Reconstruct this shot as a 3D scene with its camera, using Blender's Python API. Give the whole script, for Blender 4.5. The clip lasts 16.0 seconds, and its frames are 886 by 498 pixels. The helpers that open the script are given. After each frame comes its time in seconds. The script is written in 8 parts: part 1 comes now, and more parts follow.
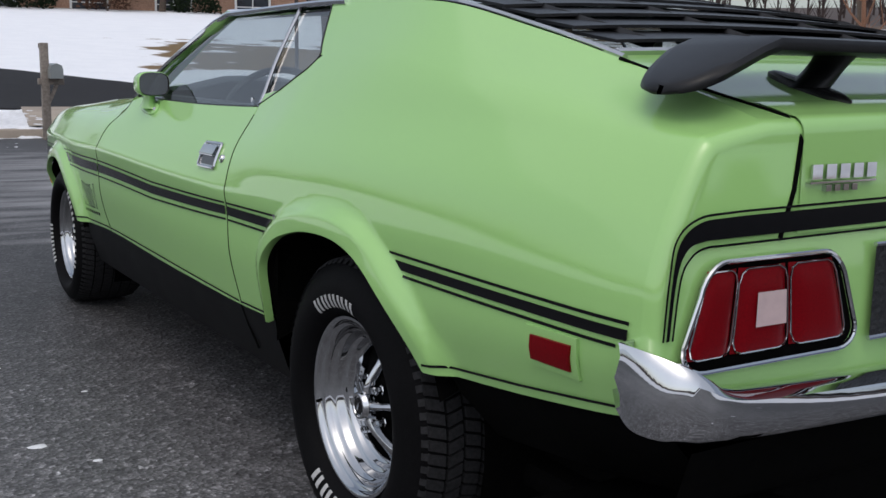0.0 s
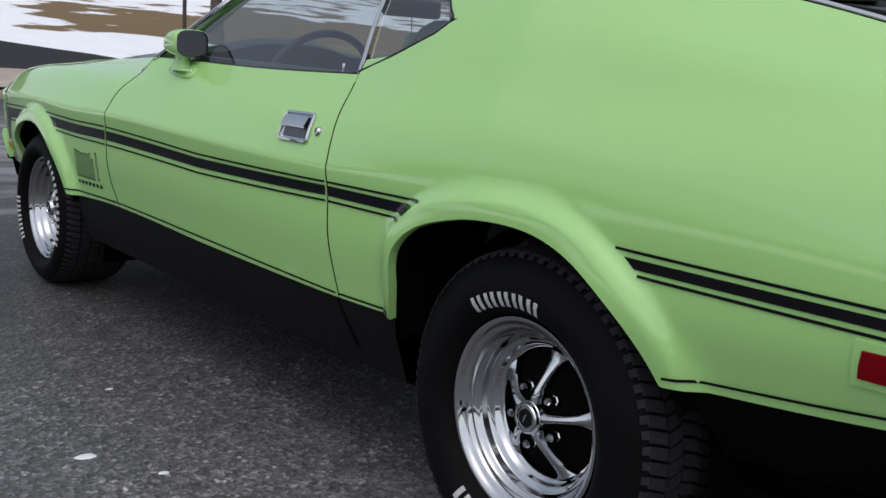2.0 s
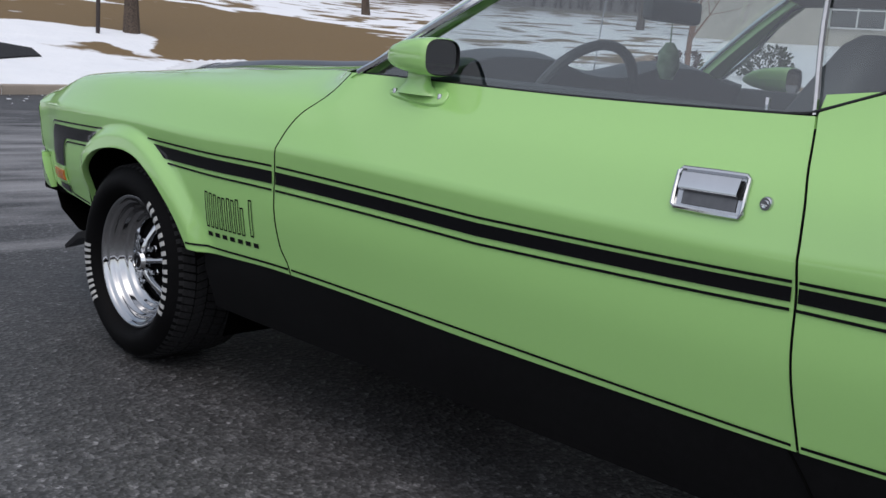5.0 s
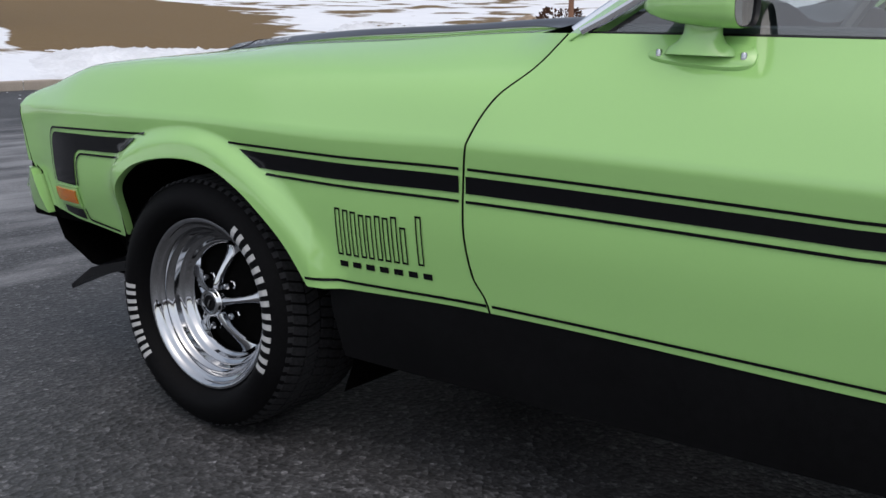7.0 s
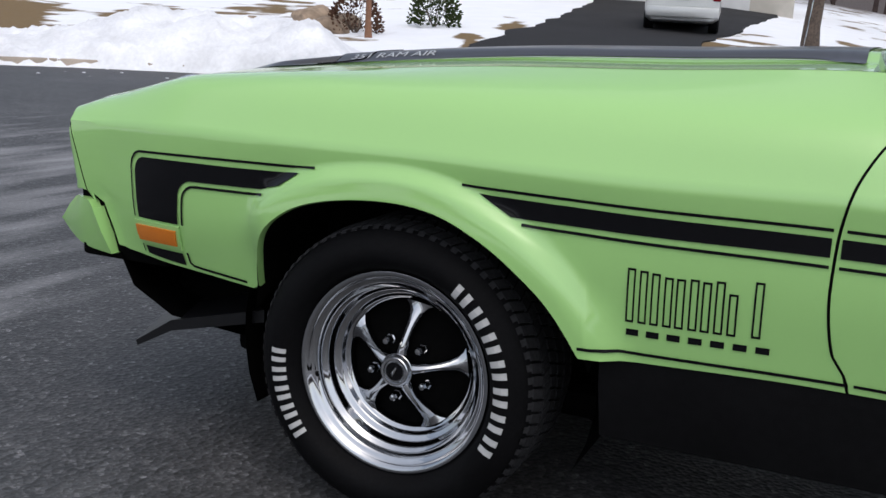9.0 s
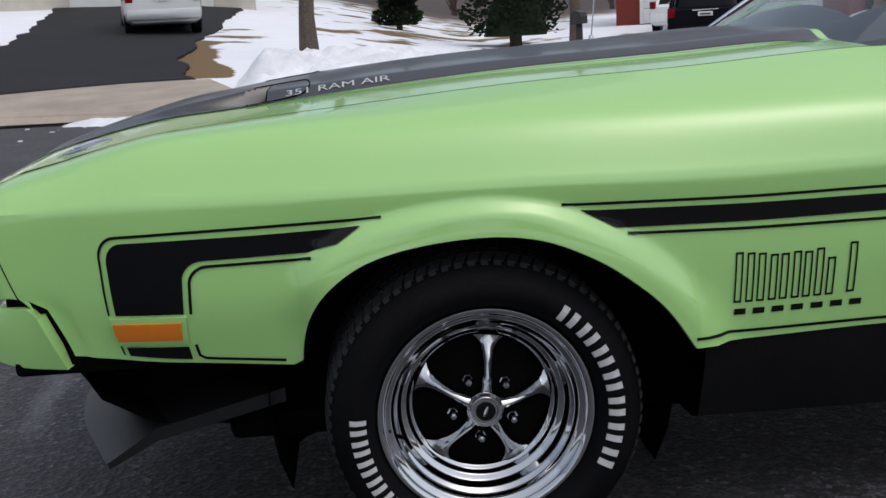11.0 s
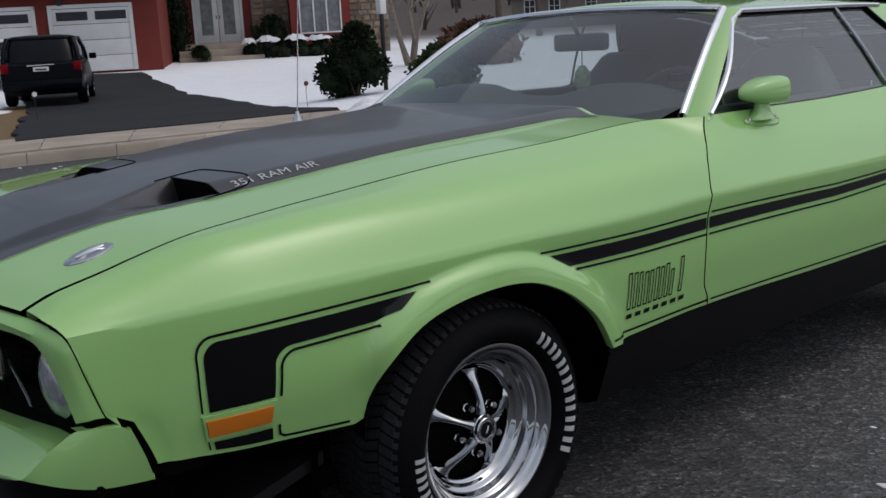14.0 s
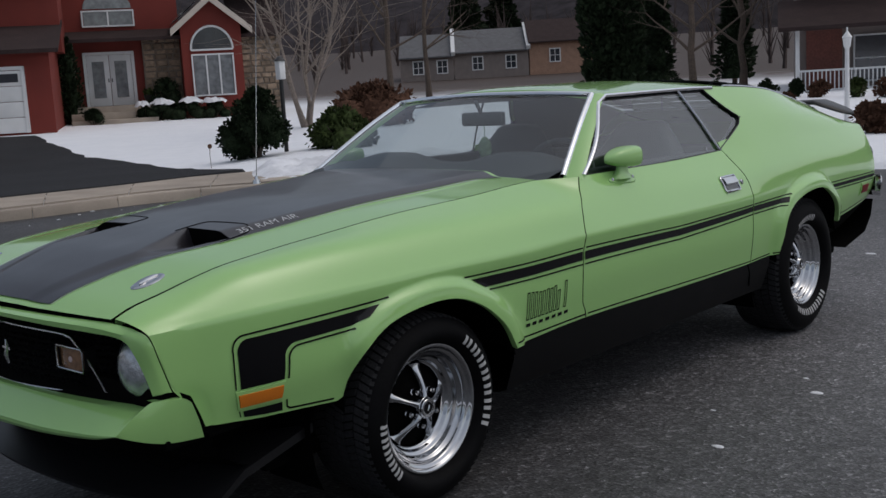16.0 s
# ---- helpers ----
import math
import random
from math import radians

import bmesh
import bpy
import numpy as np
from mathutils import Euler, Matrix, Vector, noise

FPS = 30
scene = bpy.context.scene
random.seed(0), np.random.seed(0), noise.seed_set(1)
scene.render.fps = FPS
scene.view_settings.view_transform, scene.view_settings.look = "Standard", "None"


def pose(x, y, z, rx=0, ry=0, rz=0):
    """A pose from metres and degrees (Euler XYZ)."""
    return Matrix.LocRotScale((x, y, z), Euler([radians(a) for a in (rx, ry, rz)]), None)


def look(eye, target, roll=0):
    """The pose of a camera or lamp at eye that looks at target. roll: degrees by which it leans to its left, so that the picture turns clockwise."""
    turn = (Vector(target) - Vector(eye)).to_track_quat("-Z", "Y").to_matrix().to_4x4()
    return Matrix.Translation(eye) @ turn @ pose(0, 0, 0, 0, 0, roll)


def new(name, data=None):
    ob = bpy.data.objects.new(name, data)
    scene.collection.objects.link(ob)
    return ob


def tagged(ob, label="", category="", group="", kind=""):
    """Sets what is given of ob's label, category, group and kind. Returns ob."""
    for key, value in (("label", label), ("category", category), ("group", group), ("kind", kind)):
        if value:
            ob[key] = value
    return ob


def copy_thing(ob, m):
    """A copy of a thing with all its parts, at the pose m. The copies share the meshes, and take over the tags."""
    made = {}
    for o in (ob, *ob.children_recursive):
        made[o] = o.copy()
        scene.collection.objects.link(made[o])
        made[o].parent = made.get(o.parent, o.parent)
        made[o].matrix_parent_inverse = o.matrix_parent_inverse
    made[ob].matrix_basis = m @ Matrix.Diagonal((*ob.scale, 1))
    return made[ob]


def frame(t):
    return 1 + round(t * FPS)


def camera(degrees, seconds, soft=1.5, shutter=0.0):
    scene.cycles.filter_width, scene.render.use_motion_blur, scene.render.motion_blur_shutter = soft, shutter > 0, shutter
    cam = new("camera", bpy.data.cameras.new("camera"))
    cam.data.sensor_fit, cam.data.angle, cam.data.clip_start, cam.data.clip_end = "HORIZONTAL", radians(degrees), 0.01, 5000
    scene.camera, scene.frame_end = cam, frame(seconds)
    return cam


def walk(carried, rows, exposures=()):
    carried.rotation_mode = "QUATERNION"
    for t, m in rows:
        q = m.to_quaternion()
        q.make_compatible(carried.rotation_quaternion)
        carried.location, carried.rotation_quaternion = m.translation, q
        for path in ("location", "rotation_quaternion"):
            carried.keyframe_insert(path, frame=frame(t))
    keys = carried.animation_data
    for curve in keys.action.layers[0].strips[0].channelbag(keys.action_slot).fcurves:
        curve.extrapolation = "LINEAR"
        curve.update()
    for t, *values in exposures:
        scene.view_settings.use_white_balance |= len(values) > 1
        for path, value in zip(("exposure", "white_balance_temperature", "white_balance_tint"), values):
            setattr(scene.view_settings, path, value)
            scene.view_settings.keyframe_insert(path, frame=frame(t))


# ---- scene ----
cam = camera(45.7, 16.0)
EXPOSURES = [(0, 0.05), (0.5, 0.02), (1.5, 0.07), (3.5, 0.20), (4, 0.14), (6.5, 0.08), (7.5, 0.29), (8, 0.35), (9, 0.32), (11.5, 0.07), (12.5, -0.12), (13, -0.28), (13.5, -0.37), (14.5, -0.34), (15, -0.46), (16, -0.51)]
PATH = [
    (0, (-1.798, -1.989, 1.062), (-0.763, -0.309, 0.731), 0.9),
    (0.5, (-1.924, -1.842, 1.049), (-0.815, -0.211, 0.718), 2.1),
    (1, (-2.016, -1.715, 1.034), (-0.829, -0.139, 0.703), 2.9),
    (1.5, (-2.129, -1.569, 1.028), (-0.891, -0.041, 0.666), 2.2),
    (2, (-2.156, -1.404, 1.024), (-0.916, 0.122, 0.658), 3.3),
    (2.5, (-2.185, -1.216, 1.03), (-0.938, 0.304, 0.664), 5.1),
    (3, (-2.226, -0.999, 1.037), (-0.958, 0.503, 0.667), 4.3),
    (3.5, (-2.291, -0.792, 1.036), (-0.98, 0.672, 0.664), 4.2),
    (4, (-2.342, -0.566, 1.037), (-0.962, 0.833, 0.665), 4.0),
    (4.2, (-2.361, -0.472, 1.042), (-0.979, 0.925, 0.67), 4.0),
    (6.3, (-2.295, 0.581, 0.969), (-0.818, 1.875, 0.591), 2.0),
    (6.5, (-2.316, 0.676, 0.966), (-0.795, 1.911, 0.56), -0.2),
    (7, (-2.336, 0.906, 0.965), (-0.779, 2.093, 0.554), 0.6),
    (7.5, (-2.336, 1.137, 0.971), (-0.748, 2.277, 0.548), 1.9),
    (8, (-2.383, 1.371, 0.976), (-0.713, 2.385, 0.547), 1.9),
    (8.5, (-2.459, 1.621, 0.969), (-0.741, 2.56, 0.558), 2.8),
    (9, (-2.534, 1.914, 0.999), (-0.743, 2.698, 0.581), 3.0),
    (9.2, (-2.57, 2.03, 1.009), (-0.747, 2.739, 0.591), 2.3),
    (11.3, (-2.616, 3.132, 1.048), (-0.674, 2.904, 0.626), -2.0),
    (11.5, (-2.606, 3.243, 1.052), (-0.669, 2.976, 0.631), -1.1),
    (12, (-2.542, 3.515, 1.073), (-0.645, 3.046, 0.649), -1.4),
    (12.5, (-2.513, 3.776, 1.116), (-0.702, 3.041, 0.693), -0.8),
    (13, (-2.45, 4.001, 1.134), (-0.734, 3.064, 0.714), -1.6),
    (13.5, (-2.375, 4.161, 1.165), (-0.781, 3.025, 0.756), -1.4),
    (14, (-2.414, 4.321, 1.214), (-0.95, 3.019, 0.816), -3.1),
    (14.5, (-2.533, 4.478, 1.27), (-1.091, 3.133, 0.935), -3.2),
    (15, (-2.681, 4.644, 1.303), (-1.246, 3.284, 1.001), -2.4),
    (15.5, (-2.8, 4.854, 1.308), (-1.455, 3.408, 0.997), -3.0),
    (16, (-2.948, 5.041, 1.305), (-1.618, 3.577, 1.004), -3.3),
]
walk(cam, [(t, look(eye, target, roll)) for t, eye, target, roll in PATH], exposures=EXPOSURES)

# ==== world ====
world = bpy.data.worlds.new("overcast_sky")
scene.world = world
world.use_nodes = True
wn = world.node_tree.nodes
wl = world.node_tree.links
sky = wn.new("ShaderNodeTexSky")
sky.sky_type = "NISHITA"
sky.sun_disc = False
sky.sun_elevation = radians(62)
sky.sun_rotation = radians(-131)
sky.air_density = 1.0
sky.dust_density = 3.0
sky.ozone_density = 1.0
soft_sky = wn.new("ShaderNodeHueSaturation")
soft_sky.inputs["Saturation"].default_value = 0.60
wl.new(sky.outputs[0], soft_sky.inputs["Color"])
wl.new(soft_sky.outputs[0], wn["Background"].inputs["Color"])
wn["Background"].inputs["Strength"].default_value = 0.16
sun = new("sun", bpy.data.lights.new("sun", "SUN"))
sun.data.energy = 0.65
sun.data.angle = radians(140)
sun.data.color = (1.0, 0.985, 0.96)
sun.matrix_world = look((-4.0, -3.5, 10), (0, 0, 0))

# ==== helpers of this scene ====
def mat(name, color, rough=0.5, metal=0.0, grain=0.0, grain_scale=60.0, stain=0.0, stain_scale=2.0, bump=0.0, bump_scale=200.0, coat=0.0, spec=0.5, vary=0.0):
    """A procedural surface: colour, fine grain, larger stains, relief and gloss."""
    m = bpy.data.materials.new(name)
    m.use_nodes = True
    n, l = m.node_tree.nodes, m.node_tree.links
    b = n["Principled BSDF"]
    b.inputs["Roughness"].default_value = rough
    b.inputs["Metallic"].default_value = metal
    b.inputs["Coat Weight"].default_value = coat
    b.inputs["Coat Roughness"].default_value = 0.07
    b.inputs["Coat IOR"].default_value = 1.65
    b.inputs["Specular IOR Level"].default_value = spec
    co = n.new("ShaderNodeTexCoord")
    out = None
    rgb = n.new("ShaderNodeRGB")
    rgb.outputs[0].default_value = (*color, 1)
    out = rgb.outputs[0]
    def scaled(value_socket, lo, hi, before):
        r = n.new("ShaderNodeMapRange")
        r.inputs["From Min"].default_value, r.inputs["From Max"].default_value = 0.3, 0.7
        r.inputs["To Min"].default_value, r.inputs["To Max"].default_value = lo, hi
        l.new(value_socket, r.inputs["Value"])
        v = n.new("ShaderNodeVectorMath")
        v.operation = "SCALE"
        l.new(before, v.inputs[0])
        l.new(r.outputs[0], v.inputs["Scale"])
        return v.outputs[0]
    if grain:
        t = n.new("ShaderNodeTexNoise")
        t.inputs["Scale"].default_value, t.inputs["Detail"].default_value = grain_scale, 4
        l.new(co.outputs["Object"], t.inputs["Vector"])
        out = scaled(t.outputs["Fac"], 1 - grain, 1 + grain, out)
    if stain:
        t = n.new("ShaderNodeTexNoise")
        t.inputs["Scale"].default_value, t.inputs["Detail"].default_value = stain_scale, 6
        l.new(co.outputs["Object"], t.inputs["Vector"])
        out = scaled(t.outputs["Fac"], 1 - stain, 1 + stain, out)
        r2 = n.new("ShaderNodeMapRange")
        r2.inputs["To Min"].default_value, r2.inputs["To Max"].default_value = max(0.02, rough - 0.12), min(1, rough + 0.12)
        l.new(t.outputs["Fac"], r2.inputs["Value"])
        l.new(r2.outputs[0], b.inputs["Roughness"])
    if vary:
        o = n.new("ShaderNodeObjectInfo")
        r = n.new("ShaderNodeMapRange")
        r.inputs["To Min"].default_value, r.inputs["To Max"].default_value = 1 - vary, 1 + vary
        l.new(o.outputs["Random"], r.inputs["Value"])
        v = n.new("ShaderNodeVectorMath")
        v.operation = "SCALE"
        l.new(out, v.inputs[0])
        l.new(r.outputs[0], v.inputs["Scale"])
        out = v.outputs[0]
    l.new(out, b.inputs["Base Color"])
    if bump:
        t = n.new("ShaderNodeTexNoise")
        t.inputs["Scale"].default_value, t.inputs["Detail"].default_value = bump_scale, 3
        l.new(co.outputs["Object"], t.inputs["Vector"])
        k = n.new("ShaderNodeBump")
        k.inputs["Strength"].default_value, k.inputs["Distance"].default_value = bump, 0.01
        l.new(t.outputs["Fac"], k.inputs["Height"])
        l.new(k.outputs[0], b.inputs["Normal"])
    return m


def glass_mat(name, tint, rough=0.0, shine=0.08):
    m = bpy.data.materials.new(name)
    m.use_nodes = True
    n, l = m.node_tree.nodes, m.node_tree.links
    n.remove(n["Principled BSDF"])
    clear = n.new("ShaderNodeBsdfTransparent")
    clear.inputs["Color"].default_value = (*tint, 1)
    gloss = n.new("ShaderNodeBsdfGlossy")
    gloss.inputs["Roughness"].default_value = rough
    face = n.new("ShaderNodeLayerWeight")
    face.inputs["Blend"].default_value = 0.5
    five = n.new("ShaderNodeMath")
    five.operation = "POWER"
    five.inputs[1].default_value = 5.0
    l.new(face.outputs["Facing"], five.inputs[0])
    amount = n.new("ShaderNodeMapRange")
    amount.inputs["To Min"].default_value = shine
    l.new(five.outputs[0], amount.inputs["Value"])
    mix = n.new("ShaderNodeMixShader")
    l.new(amount.outputs[0], mix.inputs[0])
    l.new(clear.outputs[0], mix.inputs[1])
    l.new(gloss.outputs[0], mix.inputs[2])
    l.new(mix.outputs[0], n["Material Output"].inputs["Surface"])
    return m


def glide(keys, u):
    """Smooth value between (place, value) keys."""
    if u <= keys[0][0]:
        return keys[0][1]
    for (a, p), (b, q) in zip(keys, keys[1:]):
        if u <= b:
            w = (u - a) / (b - a)
            return p + (q - p) * w * w * (3 - 2 * w)
    return keys[-1][1]


# How the drawn body lines are eased along the length (y) and upward (z).
EASE_Y = [(-0.95, -0.006), (-0.7, -0.002), (-0.26, 0.014), (0.3, 0.002), (0.62, -0.010), (0.85, -0.020), (1.3, -0.016), (2.05, -0.014), (2.3, -0.002), (2.6, 0.020), (2.95, 0.028), (3.3, 0.016), (3.43, 0.010), (3.50, 0.014), (3.60, 0.042)]
EASE_Z = [(0.7, 0.0), (2.0, 0.017), (2.35, 0.010), (2.6, 0.010), (2.95, 0.004), (3.43, 0.006)]


def true_up(co):
    lift = glide(EASE_Z, co.y) * min(1.0, max(0.0, (co.z - 0.30) / 0.2)) * min(1.0, max(0.0, (1.10 - co.z) / 0.18))
    co.y += glide(EASE_Y, co.y)
    co.z += lift


def part(name, bm, material, parent=None, label="", smooth=True, sharp=None):
    """Links a bmesh as one mesh object, under a thing or a part if one is given."""
    bmesh.ops.recalc_face_normals(bm, faces=bm.faces)
    root = parent
    while root and root.parent:
        root = root.parent
    if root and root.name == "car":
        for v in bm.verts:
            true_up(v.co)
    me = bpy.data.meshes.new(name)
    if smooth:
        for f in bm.faces:
            f.smooth = True
    bm.to_mesh(me)
    bm.free()
    for m_ in (material if isinstance(material, (list, tuple)) else [material]):
        me.materials.append(m_)
    if smooth:
        me.set_sharp_from_angle(angle=radians(sharp or 38))
    ob = new(name, me)
    if parent:
        ob.parent = parent
    if label:
        tagged(ob, label)
    return ob


def thing(name, label, category, at=None, group="", kind=""):
    ob = new(name)
    ob.empty_display_size = 0.1
    if at is not None:
        ob.matrix_basis = at if isinstance(at, Matrix) else Matrix.Translation(at)
    return tagged(ob, label, category, group, kind)


def add_box(bm, x0, x1, y0, y1, z0, z1, bevel=0.0, m=None):
    r = bmesh.ops.create_cube(bm, size=1.0)
    vs = r["verts"]
    for v in vs:
        v.co = Vector(((x0 + x1) / 2 + v.co.x * (x1 - x0), (y0 + y1) / 2 + v.co.y * (y1 - y0), (z0 + z1) / 2 + v.co.z * (z1 - z0)))
    if bevel:
        es = {e for v in vs for e in v.link_edges}
        rb = bmesh.ops.bevel(bm, geom=list(es), offset=bevel, segments=2, affect="EDGES", profile=0.5)
        vs = rb["verts"]
    if m is not None:
        bmesh.ops.transform(bm, matrix=m, verts=list(set(vs)))
    return vs


def box_bm(*a, **k):
    bm = bmesh.new()
    add_box(bm, *a, **k)
    return bm


def add_grid(bm, pts, close_u=False, close_v=False, index=0, keep=None):
    """Faces over a table of points, pts[i][j]."""
    vs = [[bm.verts.new(p) for p in row] for row in pts]
    n, m = len(vs), len(vs[0])
    for i in range(n if close_u else n - 1):
        for j in range(m if close_v else m - 1):
            q = [vs[i][j], vs[(i + 1) % n][j], vs[(i + 1) % n][(j + 1) % m], vs[i][(j + 1) % m]]
            if keep and not keep(i, j):
                continue
            try:
                f = bm.faces.new(q)
                f.material_index = index
            except ValueError:
                pass
    return vs


def grid_bm(pts, **k):
    bm = bmesh.new()
    add_grid(bm, pts, **k)
    return bm


def add_lathe(bm, prof, n=48, axis="x", centre=(0, 0, 0), index=0):
    """A ring surface: prof is (radius, along the axis)."""
    rows = []
    for k in range(n):
        a = 2 * math.pi * k / n
        row = []
        for r, h in prof:
            c, s = r * math.cos(a), r * math.sin(a)
            p = {"x": (h, c, s), "y": (c, h, s), "z": (c, s, h)}[axis]
            row.append(Vector(p) + Vector(centre))
        rows.append(row)
    return add_grid(bm, rows, close_u=True, index=index)


def lathe_bm(prof, **k):
    bm = bmesh.new()
    add_lathe(bm, prof, **k)
    bmesh.ops.remove_doubles(bm, verts=bm.verts, dist=1e-5)
    return bm


def add_tube(bm, pts, radius, n=8, flat=1.0, closed=False, caps=True):
    """A round bar along points; radius may be a list. Uses a frame carried along the way."""
    pts = [Vector(p) for p in pts]
    rs = radius if isinstance(radius, (list, tuple)) else [radius] * len(pts)
    rows, side = [], None
    for i, p in enumerate(pts):
        a = pts[(i - 1) % len(pts)] if (i or closed) else pts[i]
        b = pts[(i + 1) % len(pts)] if (i < len(pts) - 1 or closed) else pts[i]
        d = (b - a).normalized()
        if side is None:
            side = d.orthogonal().normalized()
        side = (side - d * side.dot(d)).normalized()
        up = d.cross(side)
        rows.append([p + (side * math.cos(2 * math.pi * k / n) + up * math.sin(2 * math.pi * k / n) * flat) * rs[i] for k in range(n)])
    vs = add_grid(bm, rows, close_u=closed, close_v=True)
    if caps and not closed:
        for r in (vs[0], vs[-1]):
            try:
                bm.faces.new(r)
            except ValueError:
                pass
    return vs


def tube_bm(*a, **k):
    bm = bmesh.new()
    add_tube(bm, *a, **k)
    return bm


def mirror_x(bm):
    geo = bmesh.ops.duplicate(bm, geom=bm.verts[:] + bm.edges[:] + bm.faces[:])["geom"]
    vs = [g for g in geo if isinstance(g, bmesh.types.BMVert)]
    for v in vs:
        v.co.x = -v.co.x
    bmesh.ops.reverse_faces(bm, faces=[g for g in geo if isinstance(g, bmesh.types.BMFace)])
    return bm


def add_sheet(bm, outline, lift=0.0, thick=0.0, place=None, index=0):
    """A flat polygon (given as 2D points) with thickness, mapped by place(u, v, h)."""
    top = [bm.verts.new(place(u, v, lift + thick)) for u, v in outline]
    f = bm.faces.new(top)
    f.material_index = index
    if thick:
        low = [bm.verts.new(place(u, v, lift)) for u, v in outline]
        for i in range(len(top)):
            j = (i + 1) % len(top)
            bm.faces.new((top[i], low[i], low[j], top[j])).material_index = index


def pchip(xs, ys):
    """A smooth curve through points that does not overshoot."""
    xs, ys = np.array(xs, float), np.array(ys, float)
    h = np.diff(xs)
    d = np.diff(ys) / h
    m = np.zeros(len(xs))
    for i in range(1, len(xs) - 1):
        if d[i - 1] * d[i] > 0:
            w1, w2 = 2 * h[i] + h[i - 1], h[i] + 2 * h[i - 1]
            m[i] = (w1 + w2) / (w1 / d[i - 1] + w2 / d[i])
    m[0], m[-1] = d[0], d[-1]
    def f(x):
        x = min(max(x, xs[0]), xs[-1])
        i = min(max(int(np.searchsorted(xs, x)) - 1, 0), len(xs) - 2)
        t = (x - xs[i]) / h[i]
        return float((2 * t**3 - 3 * t**2 + 1) * ys[i] + (t**3 - 2 * t**2 + t) * h[i] * m[i] + (-2 * t**3 + 3 * t**2) * ys[i + 1] + (t**3 - t**2) * h[i] * m[i + 1])
    return f


def smooth01(a, b, x):
    t = min(max((x - a) / (b - a), 0.0), 1.0)
    return t * t * (3 - 2 * t)


def span(a, b, n):
    return [a + (b - a) * i / (n - 1) for i in range(n)]


# ==== materials ====
PAINT = mat("lime_paint", (0.305, 0.55, 0.182), rough=0.5, spec=0.05, coat=1.0, grain=0.015, grain_scale=900)
STRIPE = mat("black_decal", (0.004, 0.004, 0.005), rough=0.12, spec=0.22, grain=0.1)
HOODBLACK = mat("satin_black_hood_paint", (0.017, 0.016, 0.020), rough=0.36, spec=0.6, coat=0.25, grain=0.1, grain_scale=400, stain=0.12, stain_scale=3)
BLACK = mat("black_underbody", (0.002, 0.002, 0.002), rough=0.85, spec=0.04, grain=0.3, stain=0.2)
ROCKER = mat("chip_resistant_black_paint", (0.0035, 0.0035, 0.004), rough=0.6, spec=0.12, grain=0.2, stain=0.2, stain_scale=4, bump=0.1, bump_scale=400)
SATIN = mat("satin_black_plastic", (0.006, 0.006, 0.007), rough=0.38, spec=0.3, grain=0.15, bump=0.05, bump_scale=500)
CHROME = mat("chrome", (0.54, 0.55, 0.57), rough=0.045, metal=1.0, grain=0.03, grain_scale=25)
DULLCHROME = mat("brushed_trim", (0.45, 0.46, 0.48), rough=0.25, metal=1.0, grain=0.06)
RUBBER = mat("tyre_rubber", (0.004, 0.004, 0.0045), rough=0.6, spec=0.06, grain=0.2, grain_scale=150, stain=0.25, stain_scale=7, bump=0.1, bump_scale=300)
TYREWHITE = mat("white_letter_rubber", (0.42, 0.42, 0.42), rough=0.6, grain=0.06, stain=0.08)
SILVERDECAL = mat("silver_decal", (0.45, 0.46, 0.47), rough=0.35, grain=0.05)
REDLENS = mat("red_lens", (0.15, 0.001, 0.004), rough=0.3, spec=0.12, grain=0.15, grain_scale=300)
AMBER = mat("amber_lens", (0.62, 0.17, 0.008), rough=0.2, coat=0.4, grain=0.1, grain_scale=500, bump=0.2, bump_scale=700)
WHITELENS = mat("white_lens", (0.55, 0.42, 0.42), rough=0.2, grain=0.05)
LAMPGLASS = mat("headlamp_glass", (0.45, 0.48, 0.52), rough=0.06, metal=0.6, coat=1.0, grain=0.3, grain_scale=40, bump=0.3, bump_scale=120)
INTERIOR = mat("dark_grey_vinyl", (0.030, 0.038, 0.042), rough=0.55, grain=0.15, bump=0.1)
BRIGHT = mat("polished_trim", (0.80, 0.81, 0.83), rough=0.08, metal=1.0, grain=0.03, grain_scale=25)
MIRROR = mat("mirror_glass", (0.2, 0.21, 0.22), rough=0.02, metal=1.0)
GLASS = glass_mat("tinted_glass", (0.78, 0.83, 0.83), shine=0.17)
SCREENGLASS = glass_mat("windscreen_glass", (0.80, 0.86, 0.87), shine=0.13)
# lighter copy of the tyre rubber; the tread's lit grey is in its colour
TREAD = mat("lit_tread_rubber", (0.020, 0.020, 0.022), rough=0.8, spec=0.2, grain=0.3, grain_scale=120)

RIMCHROME = mat("wheel_chrome", (0.42, 0.43, 0.45), rough=0.06, metal=1.0, grain=0.05, grain_scale=30)

# ==== the car ====
from functools import lru_cache

car = thing("car", "lime green fastback muscle car with black stripes, parked on the asphalt", "car", (0, 0, 0))
body = new("body")
body.parent = car
body.empty_display_size = 0.1

